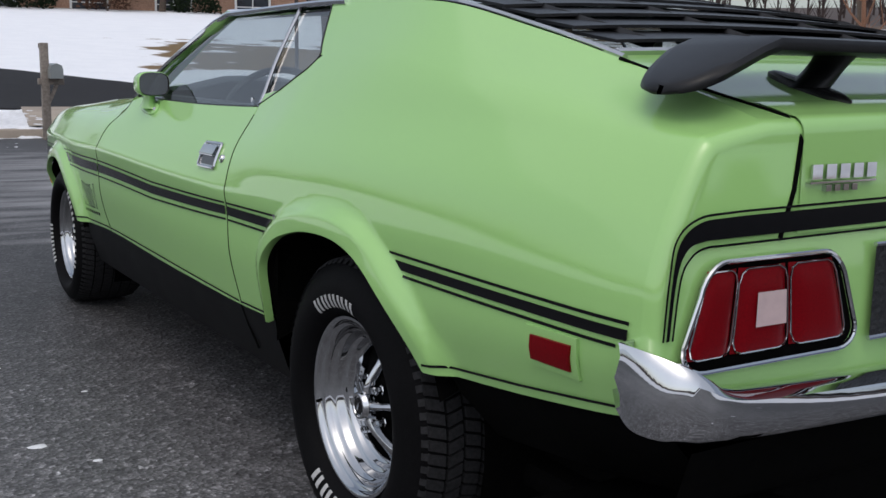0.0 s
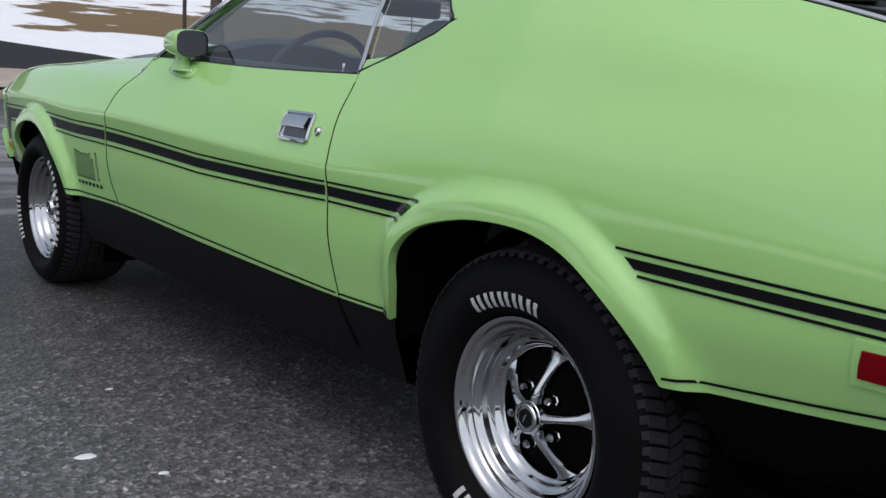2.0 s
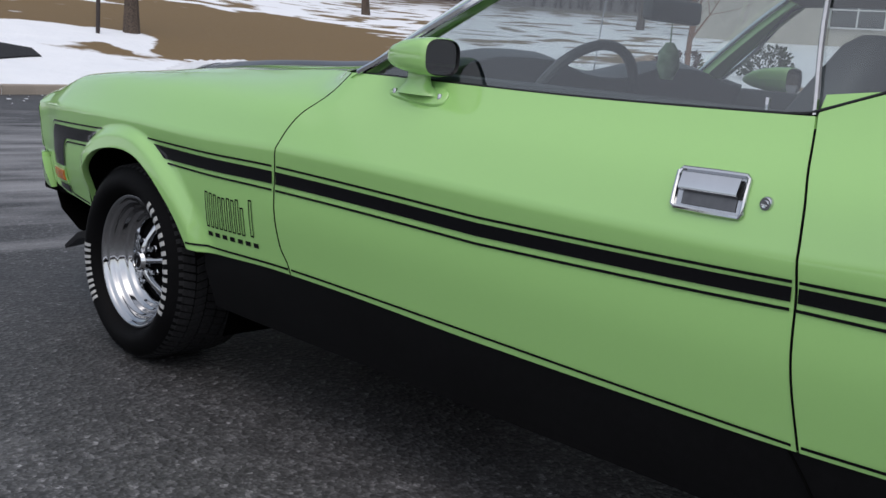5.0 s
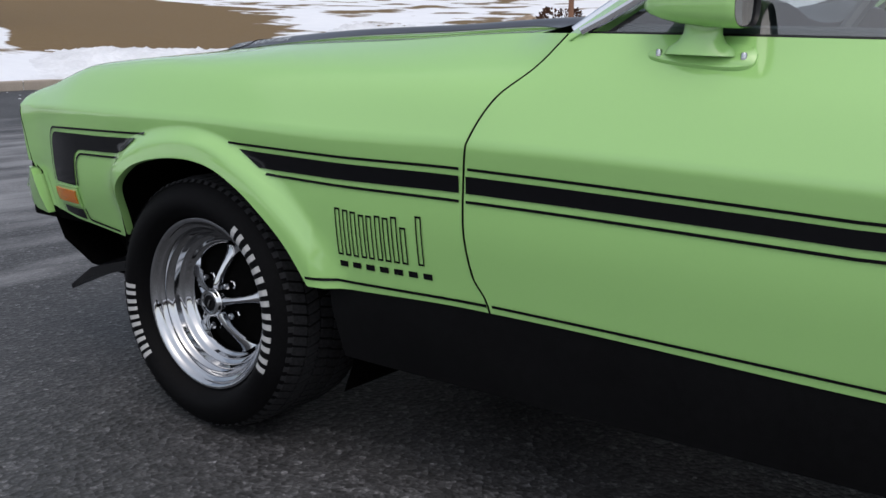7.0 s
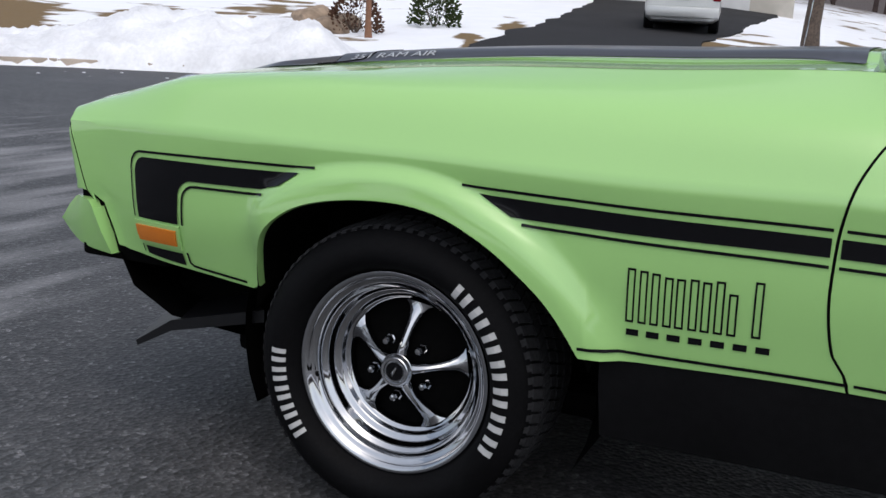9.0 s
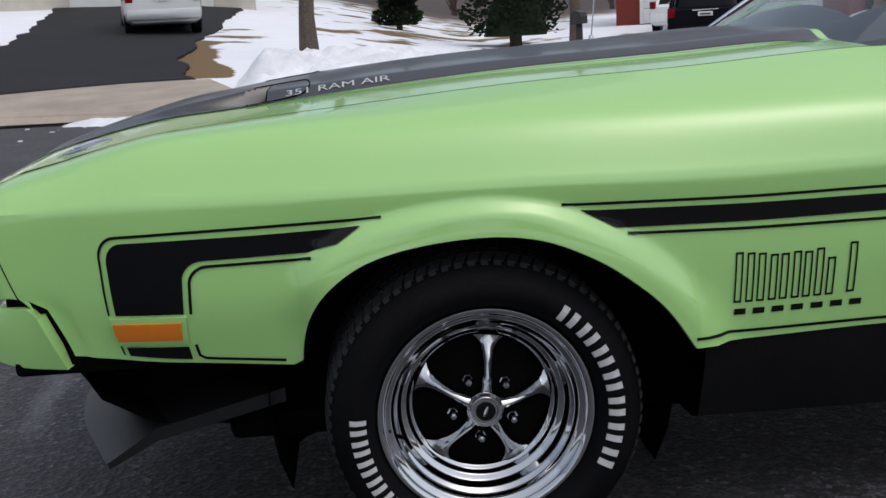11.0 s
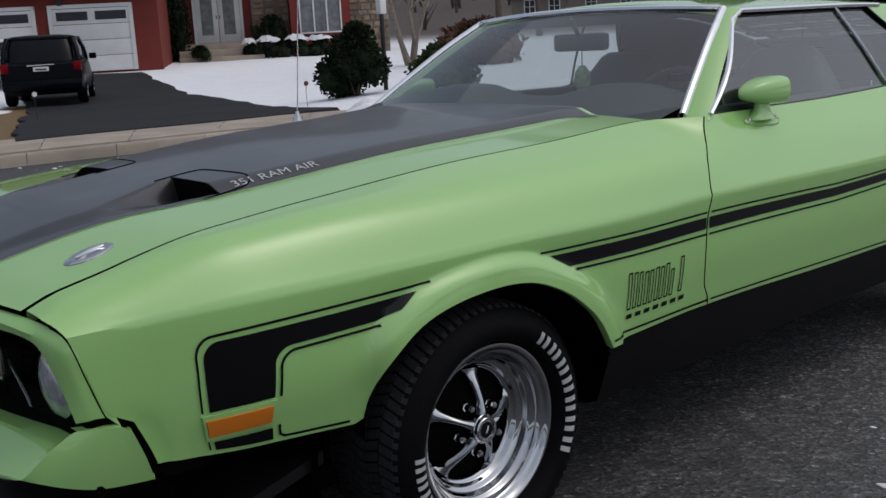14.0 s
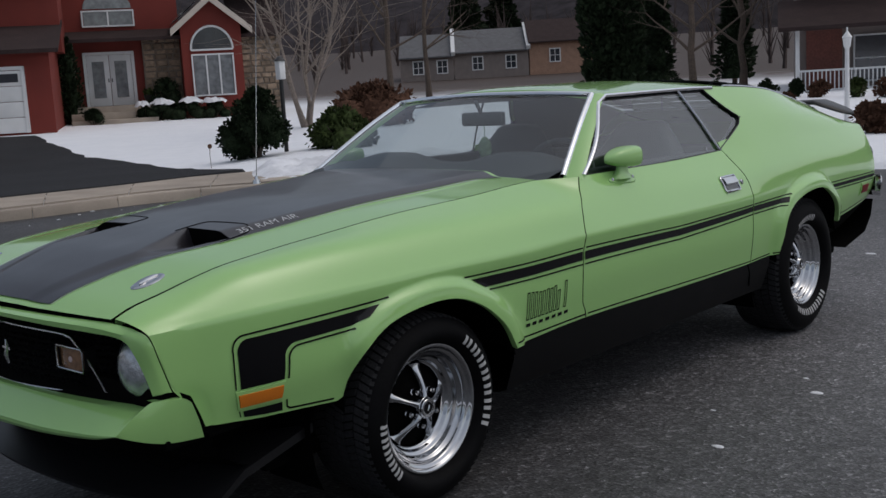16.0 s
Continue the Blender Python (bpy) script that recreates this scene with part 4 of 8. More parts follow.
def text_bm(words, place, height, width=None, depth=0.0):
    """Words in the built-in font, laid by place(u, v) with u along the line and v up the letters."""
    cu = bpy.data.curves.new("words", "FONT")
    cu.body = words
    cu.size = 1.0
    ob = bpy.data.objects.new("words", cu)
    scene.collection.objects.link(ob)
    bpy.context.view_layer.update()
    me = bpy.data.meshes.new_from_object(ob.evaluated_get(bpy.context.evaluated_depsgraph_get()))
    bpy.data.objects.remove(ob)
    bm = bmesh.new()
    bm.from_mesh(me)
    xs = [v.co.x for v in bm.verts]
    ys = [v.co.y for v in bm.verts]
    x0, x1, y0, y1 = min(xs), max(xs), min(ys), max(ys)
    for v in bm.verts:
        v.co = place((v.co.x - x0) / (x1 - x0), (v.co.y - y0) / (y1 - y0))
    return bm


for sx in (-1, 1):
    def on_hood(u, v):
        if sx > 0:
            u = 1 - u
        y = 3.092 + (2.868 - 3.092) * u
        w = 0.376 - 0.023 * v + 0.018 * u
        return hood_at(sx * w, y, 0.0045)
    part("engine_lettering", text_bm("351 RAM AIR", on_hood, 0.03), SILVERDECAL, hood, "silver lettering 351 RAM AIR", smooth=False)["kind"] = "stuff"

# scoop outline, and a black sheet that paints in the throat's shade
for sx in (-1, 1):
    loop = [(0.158, 3.18), (0.160, 3.10), (0.166, 3.066), (0.185, 3.053), (0.27, 3.043), (0.345, 3.040), (0.372, 3.052), (0.382, 3.085), (0.382, 3.18)]
    pts = [hood_at(sx * w, y, 0.003) for w, y in smooth_line(loop, 4)]
    part("scoop_seam", tube_bm(pts, 0.0018, n=4), BLACK, hood)
    rows = []
    for y in [3.1365] + span(3.145, 3.215, 8):
        t = (SCOOP_FRONT - y) / (SCOOP_FRONT - SCOOP_BACK)
        round_ = 0.055 * ((y - 3.1365) / 0.0785) ** 2.5
        a, b = 0.265 - 0.085 * t + 0.012 + round_, 0.28 + 0.085 * t - 0.034 - round_
        rows.append([hood_at(sx * (a + (b - a) * u), y, 0.006) for u in span(0, 1, 14)])
    lip = [hood_at(sx * (0.17 + 0.205 * u), 3.1335, 0.0015) + Vector((0, 0.004, 0)) for u in span(0, 1, 14)]
    rows.insert(0, lip)
    part("scoop_throat", grid_bm(rows), BLACK, hood, "black sheet for the shade inside the ram air intake")

# mirrors on the doors
for sx in (-1, 1):
    mirror = new("door_mirror")
    mirror.parent = body
    mirror.empty_display_size = 0.05
    tagged(mirror, "body-coloured bullet door mirror")
    bm = bmesh.new()
    rows = []
    MX, MZ, MW, MH = 0.768, 1.003, 0.054, 0.044
    for y, k in ((1.545, 0.93), (1.550, 0.985), (1.562, 1.0), (1.60, 0.96), (1.64, 0.84), (1.675, 0.64), (1.70, 0.40), (1.714, 0.16), (1.716, 0.02)):
        ring = []
        for j in range(28):
            a = 2 * math.pi * j / 28
            c, s = math.cos(a), math.sin(a)
            u = math.copysign(abs(c) ** 0.62, c) * MW * k
            v = math.copysign(abs(s) ** 0.62, s) * MH * k
            ring.append(Vector((sx * (MX - u - (1 - k) * 0.006), y, MZ + v - (1 - k) * 0.010)))
        rows.append(ring)
    add_grid(bm, rows, close_v=True)
    part("mirror_shell", bm, PAINT, mirror)
    bm = bmesh.new()
    ring = []
    for k, y in ((0.93, 1.544), (0.90, 1.547), (0.88, 1.553)):
        row = []
        for j in range(28):
            a = 2 * math.pi * j / 28
            c, s = math.cos(a), math.sin(a)
            row.append(Vector((sx * (MX - math.copysign(abs(c) ** 0.62, c) * MW * k), y, MZ + math.copysign(abs(s) ** 0.62, s) * MH * k)))
        ring.append(row)
    add_grid(bm, ring, close_v=True)
    part("mirror_rim", bm, SATIN, mirror)
    bm = bmesh.new()
    bm.faces.new([bm.verts.new(p + Vector((0, -0.003, 0))) for p in ring[2]])
    part("mirror_pane", bm, MIRROR, mirror, smooth=False)
    bm = bmesh.new()
    rows = []
    for z, ly, lx, cy, cx_ in ((0.995, 0.036, 0.024, 1.610, 0.768), (0.972, 0.030, 0.018, 1.612, 0.768), (0.950, 0.032, 0.018, 1.614, 0.767), (0.936, 0.040, 0.021, 1.616, 0.766), (0.926, 0.054, 0.026, 1.617, 0.765), (0.915, 0.06, 0.03, 1.617, 0.765)):
        rows.append([Vector((sx * (cx_ + lx * math.cos(a)), cy + ly * math.sin(a), z)) for a in [2 * math.pi * j / 20 for j in range(20)]])
    add_grid(bm, rows, close_v=True)
    part("mirror_stalk", bm, PAINT, mirror)
    # flat tapered plate screwed to the door
    bm = bmesh.new()
    rows = []
    for k, lift in ((1.04, -0.004), (1.04, 0.004), (1.0, 0.0065), (0.55, 0.008), (0.05, 0.008)):
        ring = []
        for j in range(32):
            a = 2 * math.pi * j / 32
            c, s = math.copysign(abs(math.cos(a)) ** 0.7, math.cos(a)), math.copysign(abs(math.sin(a)) ** 0.7, math.sin(a))
            y = 1.615 + 0.086 * c * k
            p = side_point(y, 4.66 + s * k * (0.17 - 0.06 * c))
            ring.append(Vector((-sx * p.x, p.y, p.z)) + Vector((sx * 0.55 * lift, 0, 0.83 * lift)))
        rows.append(ring)
    add_grid(bm, rows, close_v=True)
    part("mirror_foot", bm, PAINT, mirror)
    for y in (1.545, 1.685):
        p = side_point(y, 4.66)
        part("screw", lathe_bm([(0.0, 0.0115), (0.004, 0.011), (0.0055, 0.008), (0.0055, 0.0)], n=12, axis="z", centre=(-sx * p.x + sx * 0.004, p.y, p.z)), DULLCHROME, mirror)

# aerial on the right wing
bm = bmesh.new()
add_lathe(bm, [(0.0, 0.030), (0.006, 0.028), (0.009, 0.012), (0.016, 0.008), (0.018, -0.006)], n=16, axis="z", centre=(0.66, 2.235, 0.945))
add_tube(bm, [(0.66, 2.235, 0.96), (0.66, 2.20, 1.34), (0.66, 2.165, 1.72)], [0.0022, 0.0018, 0.0012], n=6)
part("aerial", bm, CHROME, body, "thin whip aerial")

# tail
TAIL_Y = pchip([0.50, 0.62, 0.75, 0.90, 0.985], [-0.925, -0.932, -0.938, -0.938, -0.932])


def tail_at(x, z, lift=0.0):
    return Vector((x, -0.941 - lift, z))


# flat tail panel with an edge that rolls over into the quarters and the lid
TAIL_END = -0.915
half = [Vector((-profile(TAIL_END, q)[0], 0, profile(TAIL_END, q)[1])) for q in span(0, 7, 57)]
across = [Vector((roof_point(TAIL_END, u).x, 0, roof_point(TAIL_END, u).z)) for u in span(-1, 1, 41)][1:-1]
rim_line = half + across + [Vector((-p.x, 0, p.z)) for p in half[::-1]]
bm = bmesh.new()
loops = []
for inset, dy in ((0.0, 0.0), (0.0025, -0.010), (0.008, -0.018), (0.015, -0.0238), (0.024, -0.026)):
    loop = []
    for k, p in enumerate(rim_line):
        a, b = rim_line[max(k - 1, 0)], rim_line[min(k + 1, len(rim_line) - 1)]
        d = (b - a).normalized()
        loop.append(p + Vector((d.z, 0, -d.x)) * inset + Vector((0, TAIL_END + dy, 0)))
    loops.append(loop)
vs = add_grid(bm, loops)
bm.faces.new(vs[-1])
part("tail_panel", bm, PAINT, body)
lid = []
for x in span(-0.542, 0.542, 31):
    tops = [roof_point(y, x / profile(y, 7)[0], h) for y, h in ((-0.82, -0.004), (-0.86, 0.003), (-0.90, 0.0035), (-0.915, 0.0035))]
    zt = tops[-1].z
    lid.append(tops + [Vector((x, -0.926, zt - 0.002)), Vector((x, -0.936, zt - 0.008)), Vector((x, -0.9425, zt - 0.018)), Vector((x, -0.9445, zt - 0.028)), tail_at(x, 0.90, 0.004), tail_at(x, 0.835, 0.004)])
part("trunk_lip", grid_bm(lid), PAINT, body)
for sx in (-1, 1):
    part("trunk_seam", tube_bm([roof_point(y, sx * w / profile(y, 7)[0], 0.0005) for y, w in ((-0.60, 0.595), (-0.70, 0.588), (-0.80, 0.573), (-0.88, 0.553), (-0.912, 0.546))] + [(sx * 0.545, -0.932, 0.990), (sx * 0.545, -0.943, 0.972), (sx * 0.553, -0.9425, 0.90), (sx * 0.576, -0.9425, 0.83)], 0.0038, n=6), BLACK, body)
    lamp = new("tail_lamp")
    lamp.parent = body
    lamp.empty_display_size = 0.05
    tagged(lamp, "three-segment red tail lamp with chrome frame")
    def tl(u, v, lift):
        """u 0 at the outer edge to 1 inwards, v 0 low to 1 high."""
        xo, xi = -0.778 + 0.030 * v, -0.396 - 0.048 * v
        return Vector((-sx * (xo + (xi - xo) * u), 0, 0)) + Vector((0, tail_at(0, 0.651 + 0.155 * v).y - lift, 0.651 + 0.155 * v))
    rimline = []
    for cx_, cy_, a0 in ((0.13, 0.24, 180), (0.87, 0.24, 270), (0.85, 0.70, 0), (0.17, 0.70, 90)):
        for k in range(7):
            a = radians(a0 + 90 * k / 6)
            rimline.append(tl(cx_ + 0.13 * math.cos(a), cy_ + (0.25 if a0 in (180, 270) else 0.30) * math.sin(a), 0.014))
    part("frame", tube_bm(rimline, 0.0042, n=8, closed=True), CHROME, lamp)
    bm = bmesh.new()
    bm.faces.new([bm.verts.new(p + Vector((0, 0.006, 0))) for p in rimline])
    part("housing", bm, BLACK, lamp, smooth=False)
    for u0, u1 in ((0.025, 0.245), (0.258, 0.570), (0.592, 0.925)):
        part("lens", grid_bm([[tl(u + (0.075 * max(0, v - 0.45) * (1 - (u - u0) / (u1 - u0)) if u0 < 0.1 else 0) - (0.05 * max(0, v - 0.5) * (u - u0) / (u1 - u0) if u1 > 0.9 else 0), v, 0.012 + 0.008 * (1 - abs(2 * (u - u0) / (u1 - u0) - 1) ** 4) * (1 - abs(2 * v - 1) ** 4)) for v in span(0.12, 0.93, 10)] for u in span(u0, u1, 10)]), REDLENS, lamp, "ribbed red lens")
        fr = [(u0, 0.24), (u0, 0.78), (u0 + 0.015, 0.88), (u0 + 0.05, 0.92), (u1 - 0.05, 0.92), (u1 - 0.015, 0.88), (u1, 0.80), (u1, 0.24), (u1 - 0.015, 0.15), (u1 - 0.05, 0.12), (u0 + 0.05, 0.12), (u0 + 0.015, 0.15)]
        part("lens_trim", tube_bm([tl(u + (0.075 * max(0, v - 0.45) * (1 - (u - u0) / (u1 - u0)) if u0 < 0.1 else 0) - (0.05 * max(0, v - 0.5) * (u - u0) / (u1 - u0) if u1 > 0.9 else 0), v, 0.0165) for u, v in fr], 0.0015, n=6, closed=True), CHROME, lamp)
    part("reversing_lens", grid_bm([[tl(u, v, 0.0225) for v in span(0.36, 0.69, 4)] for u in span(0.364, 0.545, 4)]), WHITELENS, lamp)
    # black outline above the lamp
    edge_out = [(0.796, 0.70), (0.789, 0.79), (0.778, 0.838), (0.745, 0.862), (0.69, 0.8675), (0.54, 0.870), (0.0, 0.877)]
    edge_in = [(0.790, 0.70), (0.781, 0.79), (0.764, 0.826), (0.735, 0.836), (0.69, 0.8375), (0.54, 0.839), (0.0, 0.845)]
    rows = [[tail_at(sx * a[0], a[1], 0.0055), tail_at(sx * b[0], b[1], 0.0055)] for a, b in zip(smooth_line(edge_out, 5), smooth_line(edge_in, 5))]
    part("tail_stripe", grid_bm(rows), STRIPE, body)
    pin_out = [(0.8015, 0.70), (0.795, 0.79), (0.785, 0.842), (0.749, 0.868), (0.69, 0.874), (0.54, 0.8765), (0.0, 0.8835)]
    pin_in = [(0.784, 0.70), (0.7745, 0.785), (0.757, 0.815), (0.732, 0.8265), (0.69, 0.828), (0.54, 0.8295), (0.0, 0.8355)]
    for e in (pin_out, pin_in):
        pts = smooth_line(e, 5)
        rows = []
        for k, a in enumerate(pts):
            b, c = pts[max(k - 1, 0)], pts[min(k + 1, len(pts) - 1)]
            d = Vector((c[0] - b[0], c[1] - b[1])).normalized()
            rows.append([tail_at(sx * (a[0] - d.y * h), a[1] + d.x * h, 0.0055) for h in (-0.0018, 0.0018)])
        part("pinstripe", grid_bm(rows), STRIPE, body)
part("tail_grille", grid_bm([[tail_at(x, z, 0.012) for z in span(0.66, 0.805, 8)] for x in span(-0.365, 0.365, 25)]), mat("black_mesh_plastic", (0.008, 0.008, 0.009), rough=0.4, bump=0.8, bump_scale=90), body, "black textured panel between the tail lamps")
for z in (0.657, 0.808):
    part("tail_trim", tube_bm([tail_at(x, z, 0.014) for x in span(-0.37, 0.37, 9)], 0.004, n=6), CHROME, body)
bm = bmesh.new()
for k in range(5):
    x = -0.522 + 0.031 * k
    add_box(bm, x - 0.006, x + 0.016, tail_at(0, 0.92).y - 0.013, tail_at(0, 0.92).y - 0.009, 0.915, 0.937)
add_box(bm, -0.532, -0.381, -0.954, -0.944, 0.9085, 0.9115)
for k in range(4):
    add_box(bm, -0.495 + 0.02 * k, -0.483 + 0.02 * k, -0.953, -0.944, 0.896, 0.906)
part("trunk_badge", bm, CHROME, body, "chrome bars of a dealer badge", smooth=False)

# rear bumper
RT = [(0.0, -0.965, 0.606), (0.40, -0.960, 0.612), (0.66, -0.952, 0.618), (0.735, -0.955, 0.624), (0.762, -0.985, 0.646), (0.790, -0.982, 0.672), (0.824, -0.945, 0.688), (0.836, -0.908, 0.694)]
RN = [(0.0, -1.060, 0.632), (0.40, -1.050, 0.634), (0.66, -1.035, 0.638), (0.745, -1.025, 0.644), (0.778, -1.015, 0.660), (0.808, -0.998, 0.676), (0.838, -0.950, 0.690), (0.848, -0.906, 0.694)]
RF = [(0.0, -1.085, 0.606), (0.40, -1.078, 0.610), (0.66, -1.055, 0.614), (0.760, -1.040, 0.618), (0.800, -1.020, 0.626), (0.832, -0.990, 0.634), (0.848, -0.945, 0.640), (0.853, -0.908, 0.648)]
RB = [(0.0, -1.070, 0.572), (0.40, -1.063, 0.574), (0.66, -1.042, 0.574), (0.755, -1.020, 0.572), (0.790, -1.000, 0.570), (0.822, -0.972, 0.571), (0.842, -0.940, 0.580), (0.847, -0.915, 0.604)]
rows = []
for t_, n_, f_, b_ in zip(loop_half(RT), loop_half(RN), loop_half(RF), loop_half(RB)):
    rows.append([t_ + Vector((0.06 * smooth01(0.74, 0.82, abs(t_.x)), 0.03, -0.02)), t_, t_.lerp(n_, 0.5) + Vector((0, 0, 0.003)), t_.lerp(n_, 0.88) + Vector((0, 0, 0.003)), n_ + Vector((0, -0.004, -0.003)), n_.lerp(f_, 0.4) + Vector((0, -0.008, 0.003)), f_, f_.lerp(b_, 0.5) + Vector((0, -0.005, 0)), f_.lerp(b_, 0.9) + Vector((0, -0.002, 0)), b_ + Vector((0, 0.008, -0.002)), b_ + Vector((0.03, 0.05, 0.01))])
rows.append([p + Vector((0.03, 0.004, 0)) for p in rows[-1]])
rows = rows[::-1] + [[Vector((-p.x, p.y, p.z)) for p in r] for r in rows[1:]]
part("rear_bumper", grid_bm(rows), CHROME, body, "chrome rear bumper", sharp=35)
part("rear_apron", grid_bm([[Vector((x, -0.99 + dy, z)) for dy, z in ((0.0, 0.55), (0.03, 0.46), (0.12, 0.38), (0.4, 0.33))] for x in span(-0.78, 0.78, 15)]), BLACK, body)
for sx in (-1, 1):
    part("exhaust_pipe", tube_bm([(sx * 0.52, -0.3, 0.30), (sx * 0.52, -0.85, 0.32), (sx * 0.52, -1.03, 0.31)], 0.033, n=14, caps=False), BLACK, body)

# wing on the trunk lid
wing = new("rear_wing")
wing.parent = body
wing.empty_display_size = 0.1
tagged(wing, "satin black rear wing on two pedestals")
rows = []
for u in [-1, -0.997, -0.99, -0.975, -0.95, -0.92] + span(-0.88, 0.88, 31) + [0.92, 0.95, 0.975, 0.99, 0.997, 1]:
    k = abs(u)
    drop = 0.070 * min(1.0, max(0.0, (k - 0.775) / 0.225))
    x = 0.722 * u
    tip = 1 - math.sqrt(max(0.0, 1 - max(0.0, (k - 0.90) / 0.10) ** 2.4))
    y0 = -0.70 - 0.055 * smooth01(0.78, 1.0, k) - 0.06 * tip
    y1 = -0.905 + 0.055 * tip
    z = 1.112 - drop
    h = 0.012 - 0.006 * tip
    ym = (y0 + y1) / 2
    rows.append([Vector((x, y0, z - 0.002)), Vector((x, y0 - 0.006, z + h * 0.6)), Vector((x, y0 - 0.025, z + h)), Vector((x, ym, z + h)), Vector((x, y1 + 0.02, z + h)), Vector((x, y1 + 0.004, z + h * 0.7)), Vector((x, y1, z)), Vector((x, y1 + 0.004, z - h * 0.8)), Vector((x, y1 + 0.025, z - h)), Vector((x, ym, z - h)), Vector((x, y0 - 0.02, z - h))])
bm = bmesh.new()
vs = add_grid(bm, rows, close_v=True)
bm.faces.new(vs[0])
bm.faces.new(vs[-1])
part("blade", bm, SATIN, wing, sharp=50)
for sx in (-1, 1):
    # slanting strut on an oval foot
    bm = bmesh.new()
    rows = []
    for k in span(0, 1, 6):
        xc, yc = sx * (0.300 + 0.048 * k), -0.80 + 0.012 * k
        base = roof_point(yc, xc / profile(yc, 7)[0]).z + 0.004
        zc = 1.10 + (base - 1.10) * k
        wx, wy = 0.034 - 0.010 * math.sin(math.pi * min(k * 1.2, 1)), 0.036
        rows.append([Vector((xc + wx * math.cos(a), yc + wy * math.sin(a), zc)) for a in [2 * math.pi * j / 16 for j in range(16)]])
    add_grid(bm, rows, close_v=True)
    part("pedestal", bm, SATIN, wing)
    bm = bmesh.new()
    rows = []
    for k, h in ((1.0, 0.0), (1.0, 0.007), (0.86, 0.012), (0.0, 0.013)):
        ring = []
        for j in range(24):
            a = 2 * math.pi * j / 24
            y, x = -0.79 + 0.085 * k * math.cos(a), sx * 0.35 + 0.024 * k * math.sin(a)
            ring.append(roof_point(y, x / profile(y, 7)[0], h))
        rows.append(ring)
    add_grid(bm, rows, close_v=True)
    part("pedestal_foot", bm, SATIN, wing)

# louvres over the rear window
louvre = new("rear_louvres")
louvre.parent = body
louvre.empty_display_size = 0.1
tagged(louvre, "black slatted rear window louvres")
for k in range(7):
    yc = 0.20 - 0.115 * k
    rows = []
    for u in span(-1, 1, 21):
        e = 1 - 0.35 * smooth01(0.86, 1.0, abs(u))
        base = roof_point(yc, u * 0.93)
        z = base.z + 0.010
        rows.append([Vector((base.x, yc + 0.07, z + 0.012)), Vector((base.x, yc - 0.075 * e, z - 0.006)), Vector((base.x, yc - 0.075 * e, z - 0.012)), Vector((base.x, yc + 0.07, z + 0.006))])
    bm = bmesh.new()
    vs = add_grid(bm, rows, close_v=True)
    bm.faces.new(vs[0])
    bm.faces.new(vs[-1])
    part("slat", bm, SATIN, louvre)
for sx in (-0.78, -0.3, 0.3, 0.78):
    pts = [roof_point(y, sx, 0.006) for y in span(0.26, -0.55, 9)]
    part("louvre_rail", tube_bm(pts, 0.012, n=6), SATIN, louvre)
for sx in (-1, 1):
    part("rear_window_trim", tube_bm([roof_point(y, sx * 0.985, 0.002) for y in span(0.36, -0.60, 12)], 0.007, n=6), CHROME, body)
part("rear_window_trim", tube_bm([roof_point(-0.575, u, 0.004) for u in span(-0.98, 0.98, 15)], 0.008, n=6), CHROME, body)


